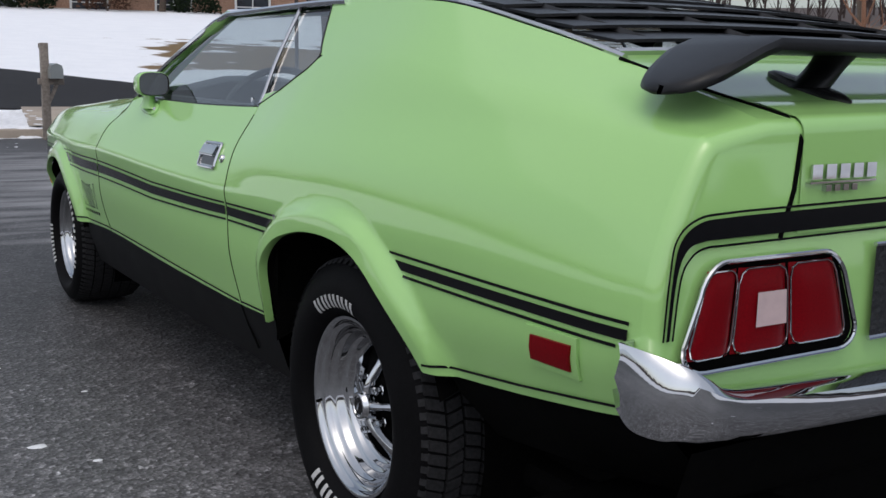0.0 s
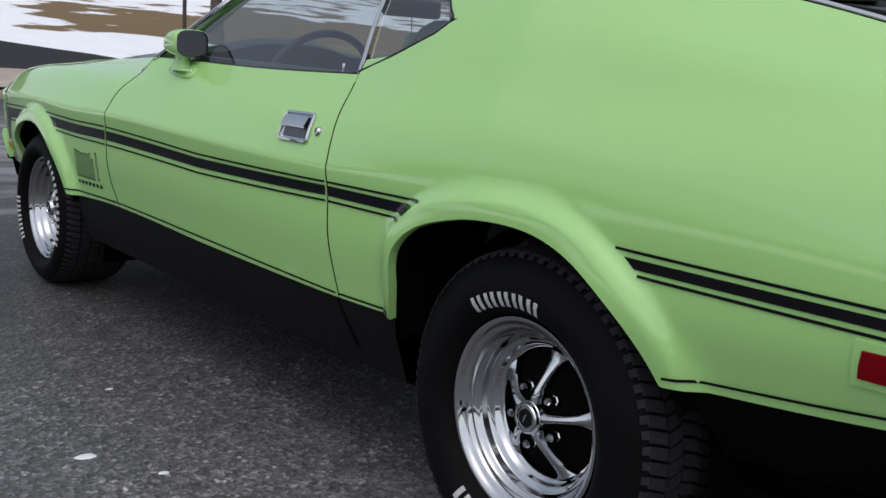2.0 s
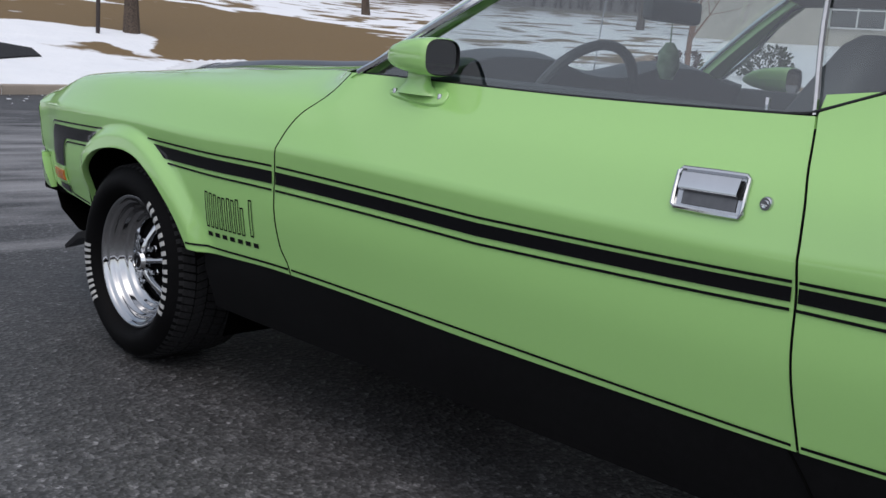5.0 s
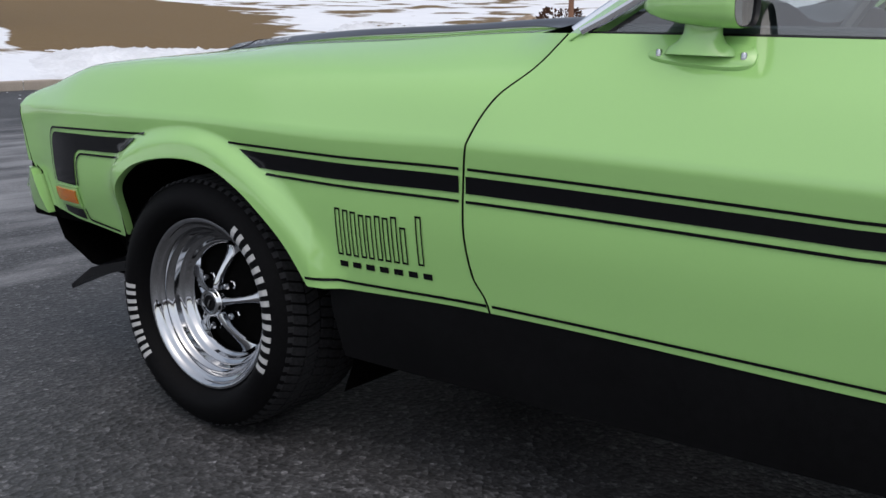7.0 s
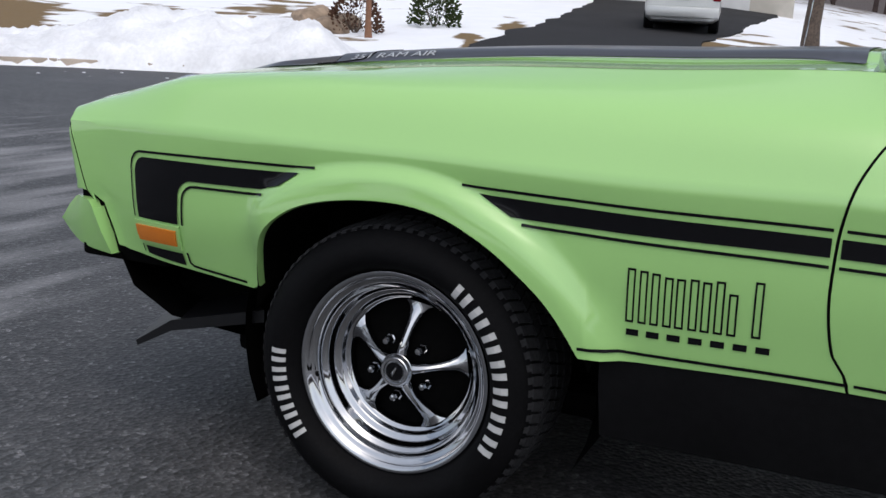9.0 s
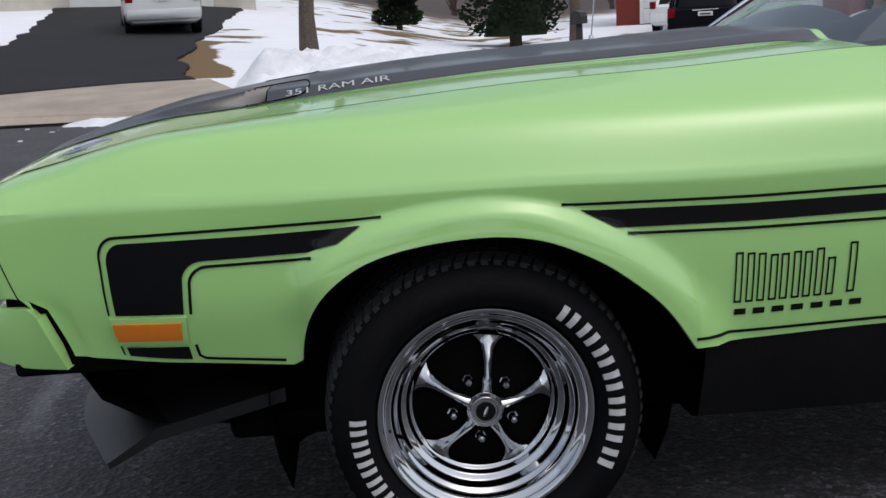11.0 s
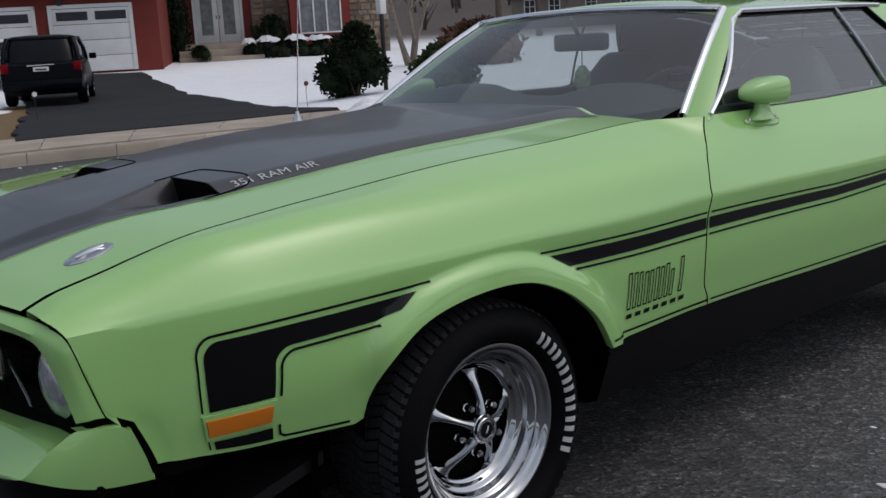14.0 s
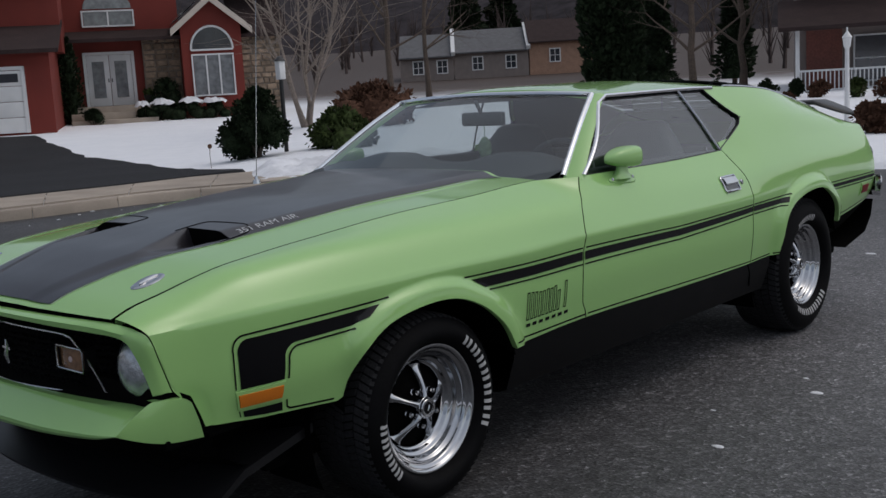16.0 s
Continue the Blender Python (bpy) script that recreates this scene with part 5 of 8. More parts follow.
# wheels
def wheel_parts(letter_turn, od):
    """A left wheel about the origin, outside towards -x; the hub's cap lies at x = -0.085."""
    def grown(r):
        """Radius on the sidewall for this tyre's outer size."""
        return r if r < 0.2015 else 0.2015 + (r - 0.2015) * (od - 0.2015) / 0.134
    w = new("wheel")
    w.empty_display_size = 0.1
    prof = [(0.192, -0.070), (0.198, -0.086), (0.205, -0.096), (0.214, -0.112), (0.226, -0.1235), (0.240, -0.1295), (0.258, -0.1315), (0.278, -0.128), (0.298, -0.1195), (0.314, -0.110), (0.323, -0.101), (0.3275, -0.092), (0.3275, 0.130), (0.323, 0.139), (0.30, 0.160), (0.25, 0.168), (0.20, 0.14)]
    tyre = part("tyre", lathe_bm([(grown(r), h) for r, h in prof], n=72, axis="x"), RUBBER, w, sharp=50)
    verts, faces = [], []
    n = 76
    lanes = [(-0.099, -0.064, 0.30), (-0.057, -0.024, -0.30), (-0.017, 0.017, 0.25), (0.024, 0.057, 0.30), (0.064, 0.097, -0.30), (0.104, 0.137, 0.30)]
    for li, (x0, x1, slant) in enumerate(lanes):
        for k in range(n):
            a0 = 2 * math.pi * (k + 0.5 * (li % 2)) / n
            da = 2 * math.pi / n * 0.78
            sl = slant * 2 * math.pi / n * 1.2
            base = len(verts)
            for r in (od - 0.0085, od):
                for x, a in ((x0, a0), (x1, a0 + sl), (x1, a0 + sl + da), (x0, a0 + da)):
                    rr = r - (0.006 if x < -0.09 or x > 0.13 else 0.0)
                    verts.append((x, rr * math.cos(a), rr * math.sin(a)))
            for f in ((4, 5, 6, 7), (0, 1, 5, 4), (1, 2, 6, 5), (2, 3, 7, 6), (3, 0, 4, 7)):
                faces.append([base + i for i in f])
    for k in range(n):
        a0 = 2 * math.pi * k / n
        base = len(verts)
        for x, r in ((-0.1005, grown(0.3285)), (-0.1110, grown(0.3185)), (-0.1070, grown(0.317))):
            for a in (a0, a0 + 2 * math.pi / n * 0.55):
                verts.append((x, r * math.cos(a), r * math.sin(a)))
        faces.append([base, base + 1, base + 3, base + 2])
        faces.append([base + 2, base + 3, base + 5, base + 4])
    me = bpy.data.meshes.new("tread")
    me.from_pydata(verts, [], faces)
    me.materials.append(TREAD)
    tread = new("tread", me)
    tread.parent = tyre
    # raised white bars where the sidewall is lettered
    xs_, rs_ = [0.112, 0.1235, 0.1295, 0.1315, 0.128, 0.1195], [grown(r) for r in (0.214, 0.226, 0.240, 0.258, 0.278, 0.298)]
    def bar_mesh(wide, r0, r1):
        bm = bmesh.new()
        h = radians(wide) / 2
        for lo, hi in ((-h, -0.30 * h), (0.30 * h, h)):
          rows = []
          for da in span(lo, hi, 4):
            row = []
            for r, lift in ((r0, -0.001), (r0 + 0.001, 0.0016), *((r, 0.0016) for r in span(r0 + 0.004, r1 - 0.004, 4)), (r1 - 0.001, 0.0016), (r1, -0.001)):
                x = -float(np.interp(r, rs_, xs_)) - lift
                row.append(Vector((x, -math.cos(da) * r, math.sin(da) * r)))
            rows.append(row)
          add_grid(bm, rows)
        me_ = bpy.data.meshes.new("sidewall_bar")
        bmesh.ops.recalc_face_normals(bm, faces=bm.faces)
        bm.to_mesh(me_)
        bm.free()
        me_.materials.append(TYREWHITE)
        return me_
    wide_bar, slim_bar = bar_mesh(8.6, 0.2215, 0.2525), bar_mesh(6.8, 0.2215, 0.2525)
    for me_, a_ in [(slim_bar, letter_turn + 187 + 19 - 9.5 * k) for k in range(5)] + [(wide_bar, letter_turn + 39.6 - 12.2 * k) for k in range(7)]:
        o_ = new("sidewall_bar", me_)
        o_.parent = tyre
        o_.rotation_euler = (-radians(a_), 0, 0)
    rim = part("rim", lathe_bm([(0.190, -0.070), (0.197, -0.090), (0.2015, -0.0975), (0.201, -0.1005), (0.197, -0.1010), (0.192, -0.0985), (0.188, -0.092), (0.185, -0.0875), (0.180, -0.086), (0.176, -0.083), (0.173, -0.074), (0.170, -0.066), (0.1645, -0.0635), (0.161, -0.058), (0.158, -0.046), (0.154, -0.041), (0.148, -0.0395), (0.144, -0.036), (0.141, -0.028), (0.137, -0.025), (0.133, -0.024), (0.130, -0.018), (0.129, -0.002)], n=72, axis="x"), RIMCHROME, w, "chrome steel rim", sharp=60)
    part("dish", lathe_bm([(0.0, -0.045), (0.05, -0.045), (0.075, -0.034), (0.11, -0.012), (0.1295, -0.004)], n=40, axis="x"), BLACK, w, "black painted wheel centre")
    part("barrel", lathe_bm([(0.1295, -0.003), (0.17, 0.02), (0.19, 0.10)], n=40, axis="x"), BLACK, w)
    for k in range(5):
        a = radians(82 + 72 * k)
        rad, tan = Vector((0, -math.cos(a), math.sin(a))), Vector((0, math.sin(a), math.cos(a)))
        rows = []
        for r, hw, x in ((0.026, 0.0145, -0.074), (0.043, 0.0100, -0.073), (0.064, 0.0082, -0.065), (0.085, 0.0095, -0.053), (0.102, 0.0125, -0.042), (0.115, 0.0155, -0.034), (0.124, 0.0225, -0.029), (0.132, 0.033, -0.027)):
            row = []
            for t_, dx in ((-1.0, 0.022), (-0.92, 0.006), (-0.55, 0.0), (0, -0.0025), (0.55, 0.0), (0.92, 0.006), (1.0, 0.022)):
                q = rad * math.sqrt(max(r * r - (hw * t_) ** 2, 1e-6)) + tan * hw * t_
                row.append(Vector((x + dx, q.y, q.z)))
            rows.append(row)
        part("spoke", grid_bm(rows), RIMCHROME, w)
        a2 = radians(82 + 36 + 72 * k)
        c = Vector((0, -math.cos(a2) * 0.060, math.sin(a2) * 0.060))
        bm = bmesh.new()
        add_lathe(bm, [(0.0, -0.074), (0.006, -0.073), (0.0075, -0.069), (0.0085, -0.066), (0.0085, -0.052), (0.0105, -0.050), (0.0105, -0.044)], n=6, axis="x", centre=c)
        part("lug_nut", bm, CHROME, w, smooth=False)
    cap = part("hub_cap", lathe_bm([(0.0, -0.0845), (0.019, -0.0845), (0.0195, -0.083), (0.022, -0.083), (0.0235, -0.0865), (0.028, -0.0870), (0.031, -0.084), (0.032, -0.078), (0.034, -0.076), (0.034, -0.05)], n=32, axis="x"), CHROME, w)
    part("cap_disc", lathe_bm([(0.0, -0.0852), (0.0185, -0.0852), (0.0186, -0.0845)], n=24, axis="x"), STRIPE, cap)
    part("cap_emblem", tube_bm([(-0.0862, 0.004, -0.009), (-0.0868, 0.0, 0.0), (-0.0862, -0.004, 0.009)], [0.002, 0.0035, 0.002], n=6), CHROME, cap)
    va = radians(190)
    part("valve", tube_bm([(-0.098, -math.cos(va) * 0.168, math.sin(va) * 0.168), (-0.112, -math.cos(va) * 0.158, math.sin(va) * 0.158)], 0.004, n=8), BLACK, w)
    return w


for wy, turn, od in ((2.769, 11, 0.297), (0.0, 272, 0.3355)):
    w = wheel_parts(turn, od)
    w.parent = car
    w.location = (-0.70, wy, WHEEL_Z)
    r = copy_thing(w, Matrix.Translation((0.70, wy, WHEEL_Z)) @ Matrix.Rotation(math.pi, 4, "Z"))
    r.parent = car

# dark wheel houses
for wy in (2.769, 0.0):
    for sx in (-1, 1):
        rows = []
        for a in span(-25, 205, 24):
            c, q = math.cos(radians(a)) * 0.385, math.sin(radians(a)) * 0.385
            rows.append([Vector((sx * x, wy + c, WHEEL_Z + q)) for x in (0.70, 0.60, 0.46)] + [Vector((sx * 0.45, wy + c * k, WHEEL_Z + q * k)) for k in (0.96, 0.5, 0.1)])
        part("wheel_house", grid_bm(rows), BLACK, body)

# cabin
cabin = new("cabin")
cabin.parent = car
cabin.empty_display_size = 0.1
tagged(cabin, "dark grey vinyl cabin seen through the glass")
part("cabin_floor", box_bm(-0.66, 0.66, 0.0, 1.95, 0.36, 0.42), INTERIOR, cabin)
rows = []
for x in span(-0.67, 0.67, 21):
    hump = 0.045 * math.exp(-((abs(x + 0.02) - 0.34) / 0.2) ** 4)
    rows.append([Vector((x, 2.02, 0.93)), Vector((x, 1.90, 0.962)), Vector((x, 1.80, 0.985 + hump * 0.8)), Vector((x, 1.72, 0.990 + hump)), Vector((x, 1.665, 0.975 + hump * 0.9)), Vector((x, 1.72, 0.80)), Vector((x, 1.80, 0.62))])
part("dashboard", grid_bm(rows), INTERIOR, cabin)
bm = bmesh.new()
tilt = Matrix.Translation((-0.36, 1.50, 0.885)) @ Matrix.Rotation(radians(-68), 4, "X")
add_tube(bm, [tilt @ Vector((0.19 * math.cos(a), 0.19 * math.sin(a), 0)) for a in [2 * math.pi * k / 40 for k in range(40)]], 0.013, n=8, closed=True)
for a in (20, 160, 90):
    add_tube(bm, [tilt @ Vector((0, 0, -0.03)), tilt @ Vector((0.19 * math.cos(radians(a)), 0.19 * math.sin(radians(a)), 0))], 0.009, n=6)
add_tube(bm, [tilt @ Vector((0, 0, -0.02)), tilt @ Vector((0, 0, -0.28))], 0.03, n=10)
part("steering_wheel", bm, INTERIOR, cabin)
for sx in (-1, 1):
    seat = new("bucket_seat")
    seat.parent = cabin
    seat.empty_display_size = 0.1
    bm = bmesh.new()
    rows = []
    for z, yb, hw, th in ((0.55, 0.98, 0.25, 0.10), (0.70, 0.92, 0.26, 0.11), (0.85, 0.86, 0.25, 0.10), (0.96, 0.82, 0.22, 0.085), (1.03, 0.80, 0.17, 0.07), (1.085, 0.785, 0.13, 0.055), (1.105, 0.78, 0.10, 0.03)):
        ring = []
        for j in range(20):
            a = 2 * math.pi * j / 20
            c_, s_ = math.cos(a), math.sin(a)
            ring.append(Vector((sx * 0.36 + math.copysign(abs(c_) ** 0.6, c_) * hw, yb + math.copysign(abs(s_) ** 0.7, s_) * th, z)))
        rows.append(ring)
    vs = add_grid(bm, rows, close_v=True)
    bm.faces.new(vs[-1])
    part("backrest", bm, INTERIOR, seat)
    part("cushion", box_bm(sx * 0.36 - 0.25, sx * 0.36 + 0.25, 0.95, 1.46, 0.44, 0.60, bevel=0.05), INTERIOR, seat)
    part("door_card", box_bm(sx * 0.69 - 0.02, sx * 0.69 + 0.02, 0.66, 1.80, 0.45, 0.965, bevel=0.015), INTERIOR, cabin)
    part("quarter_trim", box_bm(sx * 0.66 - 0.03, sx * 0.66 + 0.03, -0.1, 0.64, 0.75, 0.93, bevel=0.02), INTERIOR, cabin)
for sx in (-1, 1):
    rows = []
    for k in range(8):
        q = 5.0 + 1.95 * k / 7
        ye = 0.70 if q < 5.1 else (0.43 + 0.17 * (q - 6) ** 0.8 if q >= 6 else 0.45 + 0.30 * (6 - q) ** 1.2)
        rows.append([Vector((-sx * (side_point(y, q).x + 0.025), y, side_point(y, q).z)) for y in span(-0.55, ye - 0.005, 14)])
    part("pillar_lining", grid_bm(rows), INTERIOR, cabin)
part("rear_bench", box_bm(-0.60, 0.60, 0.22, 0.46, 0.50, 0.95, bevel=0.06), INTERIOR, cabin)
part("parcel_shelf", box_bm(-0.62, 0.62, -0.6, 0.25, 0.86, 0.90, bevel=0.01), INTERIOR, cabin)
part("headliner", grid_bm([[roof_point(y, u, -0.03) for u in span(-0.97, 0.97, 17)] for y in span(0.38, 1.42, 12)]), INTERIOR, cabin)
bm = bmesh.new()
add_box(bm, -0.115, 0.115, 1.485, 1.52, 1.135, 1.195, bevel=0.012)
add_tube(bm, [(0, 1.51, 1.18), (0, 1.55, 1.245)], 0.008, n=8)
part("inside_mirror", bm, INTERIOR, cabin)
bm = bmesh.new()
add_tube(bm, [(0.0, 1.50, 1.135), (0.0, 1.50, 1.08)], 0.002, n=5)
add_tube(bm, [(0.0, 1.50, 1.085), (0.0, 1.50, 1.06), (0.0, 1.50, 1.02), (0.0, 1.50, 0.985)], [0.010, 0.026, 0.030, 0.016], n=12)
part("hanging_charm", bm, mat("pale_green_cloth", (0.25, 0.36, 0.22), rough=0.9, grain=0.2), cabin, "pale green charm hung from the mirror")
part("lock_pin", tube_bm([(-0.705, 0.83, 0.955), (-0.705, 0.83, 0.985)], 0.004, n=8), CHROME, cabin)

# ==== the surroundings ====
def asphalt_mat(name, color, rough, stone=70.0):
    """Rolled asphalt: dark binder, stones of many greys, uneven tone, painted-in sheen, salt."""
    m = bpy.data.materials.new(name)
    m.use_nodes = True
    n, l = m.node_tree.nodes, m.node_tree.links
    b = n["Principled BSDF"]
    co = n.new("ShaderNodeTexCoord")
    cell = n.new("ShaderNodeTexVoronoi")
    cell.inputs["Scale"].default_value = stone
    fine = n.new("ShaderNodeTexVoronoi")
    fine.inputs["Scale"].default_value = stone * 2.3
    wide = n.new("ShaderNodeTexNoise")
    wide.inputs["Scale"].default_value, wide.inputs["Detail"].default_value = 0.8, 5
    mid = n.new("ShaderNodeTexNoise")
    mid.inputs["Scale"].default_value, mid.inputs["Detail"].default_value = 9.0, 4
    for t in (cell, fine, wide, mid):
        l.new(co.outputs["Object"], t.inputs["Vector"])
    def grey(socket, stops):
        r = n.new("ShaderNodeValToRGB")
        e = r.color_ramp.elements
        e[0].position, e[0].color = stops[0][0], (stops[0][1],) * 3 + (1,)
        e[1].position, e[1].color = stops[1][0], (stops[1][1],) * 3 + (1,)
        for p, v in stops[2:]:
            e.new(p).color = (v, v, v, 1)
        l.new(socket, r.inputs[0])
        return r.outputs[0]
    def times(a, c):
        v = n.new("ShaderNodeVectorMath")
        v.operation = "MULTIPLY"
        l.new(a, v.inputs[0])
        l.new(c, v.inputs[1])
        return v.outputs[0]
    rgb = n.new("ShaderNodeRGB")
    rgb.outputs[0].default_value = (*color, 1)
    out = times(rgb.outputs[0], grey(cell.outputs["Color"], [(0.0, 0.35), (0.6, 0.85), (0.85, 1.5), (1.0, 3.2)]))
    out = times(out, grey(fine.outputs["Color"], [(0.0, 0.45), (0.7, 1.0), (1.0, 2.4)]))
    out = times(out, grey(mid.outputs["Fac"], [(0.3, 0.8), (0.7, 1.2)]))
    out = times(out, grey(wide.outputs["Fac"], [(0.3, 0.72), (0.6, 1.1), (0.75, 1.6)]))
    # brighter area with an uneven rim: sky sheen put into the colour
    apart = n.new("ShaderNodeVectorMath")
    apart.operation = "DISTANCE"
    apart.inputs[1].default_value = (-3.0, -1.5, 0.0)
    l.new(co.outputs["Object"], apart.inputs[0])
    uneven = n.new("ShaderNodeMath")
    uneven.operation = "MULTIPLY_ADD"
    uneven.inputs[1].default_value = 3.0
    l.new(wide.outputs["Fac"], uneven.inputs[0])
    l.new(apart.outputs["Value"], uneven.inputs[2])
    brightened = n.new("ShaderNodeMapRange")
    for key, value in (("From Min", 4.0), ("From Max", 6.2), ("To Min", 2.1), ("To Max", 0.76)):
        brightened.inputs[key].default_value = value
    l.new(uneven.outputs[0], brightened.inputs["Value"])
    out = times(out, brightened.outputs[0])
    # dried road salt in long streaks where the street leaves the circle
    flat = n.new("ShaderNodeMapping")
    flat.inputs["Rotation"].default_value = (0, 0, 0.35)
    flat.inputs["Scale"].default_value = (0.5, 2.6, 1.0)
    l.new(co.outputs["Object"], flat.inputs["Vector"])
    streak = n.new("ShaderNodeTexNoise")
    streak.inputs["Scale"].default_value, streak.inputs["Detail"].default_value = 1.6, 8
    l.new(flat.outputs[0], streak.inputs["Vector"])
    away = n.new("ShaderNodeVectorMath")
    away.operation = "DISTANCE"
    away.inputs[1].default_value = (0.3, 8.2, 0.0)
    l.new(co.outputs["Object"], away.inputs[0])
    near = n.new("ShaderNodeMapRange")
    for key, value in (("From Min", 2.0), ("From Max", 5.2), ("To Min", 0.12), ("To Max", -0.22)):
        near.inputs[key].default_value = value
    l.new(away.outputs["Value"], near.inputs["Value"])
    total = n.new("ShaderNodeMath")
    l.new(near.outputs[0], total.inputs[0])
    l.new(streak.outputs["Fac"], total.inputs[1])
    salt = n.new("ShaderNodeMapRange")
    for key, value in (("From Min", 0.46), ("From Max", 0.80), ("To Min", 0.0), ("To Max", 0.75)):
        salt.inputs[key].default_value = value
    l.new(total.outputs[0], salt.inputs["Value"])
    salted = n.new("ShaderNodeMixRGB")
    salted.inputs[2].default_value = (0.30, 0.30, 0.31, 1)
    l.new(salt.outputs[0], salted.inputs[0])
    l.new(out, salted.inputs[1])
    l.new(salted.outputs[0], b.inputs["Base Color"])
    b.inputs["Roughness"].default_value = rough
    k = n.new("ShaderNodeBump")
    k.inputs["Strength"].default_value, k.inputs["Distance"].default_value = 0.55, 0.006
    l.new(cell.outputs["Distance"], k.inputs["Height"])
    l.new(k.outputs[0], b.inputs["Normal"])
    return m


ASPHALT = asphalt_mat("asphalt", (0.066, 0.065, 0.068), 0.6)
DRIVE = mat("dark_sealed_asphalt", (0.019, 0.019, 0.021), rough=0.8, spec=0.2, grain=0.3, grain_scale=120, stain=0.15, stain_scale=0.6, bump=0.3)
CONCRETE = mat("tan_concrete", (0.33, 0.28, 0.23), rough=0.85, grain=0.12, grain_scale=90, stain=0.2, stain_scale=1.5, bump=0.3, vary=0.08)
SNOWPILE = mat("plowed_snow", (0.70, 0.71, 0.74), rough=0.75, grain=0.06, grain_scale=14, stain=0.14, stain_scale=1.6, bump=0.7, bump_scale=9)
BRICKRED = mat("red_siding", (0.17, 0.032, 0.024), rough=0.75, spec=0.25, grain=0.1, stain=0.12, stain_scale=0.8, bump=0.2)
FIELDSTONE = mat("field_stone", (0.23, 0.17, 0.12), rough=0.85, grain=0.3, grain_scale=6, stain=0.2, stain_scale=1.0, bump=0.6, bump_scale=6, vary=0.35)
MORTAR = mat("mortar", (0.20, 0.17, 0.14), rough=0.9, grain=0.15)
SHINGLE = mat("dark_brown_shingle", (0.040, 0.028, 0.027), rough=0.9, spec=0.1, grain=0.35, grain_scale=30, stain=0.2, bump=0.5, bump_scale=40)
GREYSHINGLE = mat("grey_shingle", (0.10, 0.10, 0.105), rough=0.85, grain=0.3, grain_scale=20, stain=0.2)
WHITE = mat("white_paint", (0.66, 0.66, 0.66), rough=0.5, grain=0.03, stain=0.06)
CREAM = mat("cream_trim", (0.48, 0.42, 0.36), rough=0.6, grain=0.05, stain=0.08)
BEIGE = mat("beige_siding", (0.20, 0.165, 0.15), rough=0.7, grain=0.06, stain=0.12)
TANBRICK = mat("tan_brick", (0.32, 0.19, 0.13), rough=0.8, grain=0.25, grain_scale=12, stain=0.15)
DULLBRICK = mat("red_brick", (0.18, 0.065, 0.05), rough=0.8, grain=0.25, grain_scale=14, stain=0.15)
DARKPANE = mat("dark_window_glass", (0.03, 0.035, 0.045), rough=0.08, coat=0.8, grain=0.2, grain_scale=3)
PALEPANE = mat("curtained_window", (0.16, 0.17, 0.18), rough=0.12, coat=0.8, grain=0.3, grain_scale=5)
BARK = mat("bark", (0.075, 0.055, 0.042), rough=0.9, grain=0.4, grain_scale=25, stain=0.2, bump=0.6, bump_scale=40)
PALEBARK = mat("pale_bark", (0.22, 0.18, 0.15), rough=0.9, grain=0.3, grain_scale=20, stain=0.2)
FARBARK = mat("far_bare_wood", (0.052, 0.036, 0.033), rough=0.95, grain=0.3, grain_scale=2)
NEEDLE = mat("dark_needles", (0.014, 0.022, 0.011), rough=0.8, spec=0.08, grain=0.5, grain_scale=8, stain=0.3, stain_scale=3)
YEW = mat("yew_leaves", (0.035, 0.050, 0.016), rough=0.7, spec=0.08, grain=0.5, grain_scale=10, stain=0.3, stain_scale=3)
RUSTY = mat("winter_brown_twigs", (0.085, 0.045, 0.03), rough=0.9, spec=0.08, grain=0.4, grain_scale=10)
OLDWOOD = mat("weathered_timber", (0.21, 0.18, 0.155), rough=0.85, grain=0.25, grain_scale=30, stain=0.2, bump=0.4)
POSTBLACK = mat("black_metal_post", (0.012, 0.012, 0.013), rough=0.45, grain=0.1)
CARBLACK = mat("black_car_paint", (0.002, 0.0025, 0.005), rough=0.25, coat=0.03, spec=0.06, grain=0.05)
CARPANE = mat("privacy_glass", (0.004, 0.005, 0.008), rough=0.08, spec=0.12, grain=0.2, grain_scale=3)
CARSILVER = mat("silver_car_paint", (0.42, 0.43, 0.43), rough=0.3, metal=0.4, coat=0.5, grain=0.05)
CARWHITE = mat("white_car_paint", (0.62, 0.62, 0.62), rough=0.3, coat=0.5, grain=0.04)

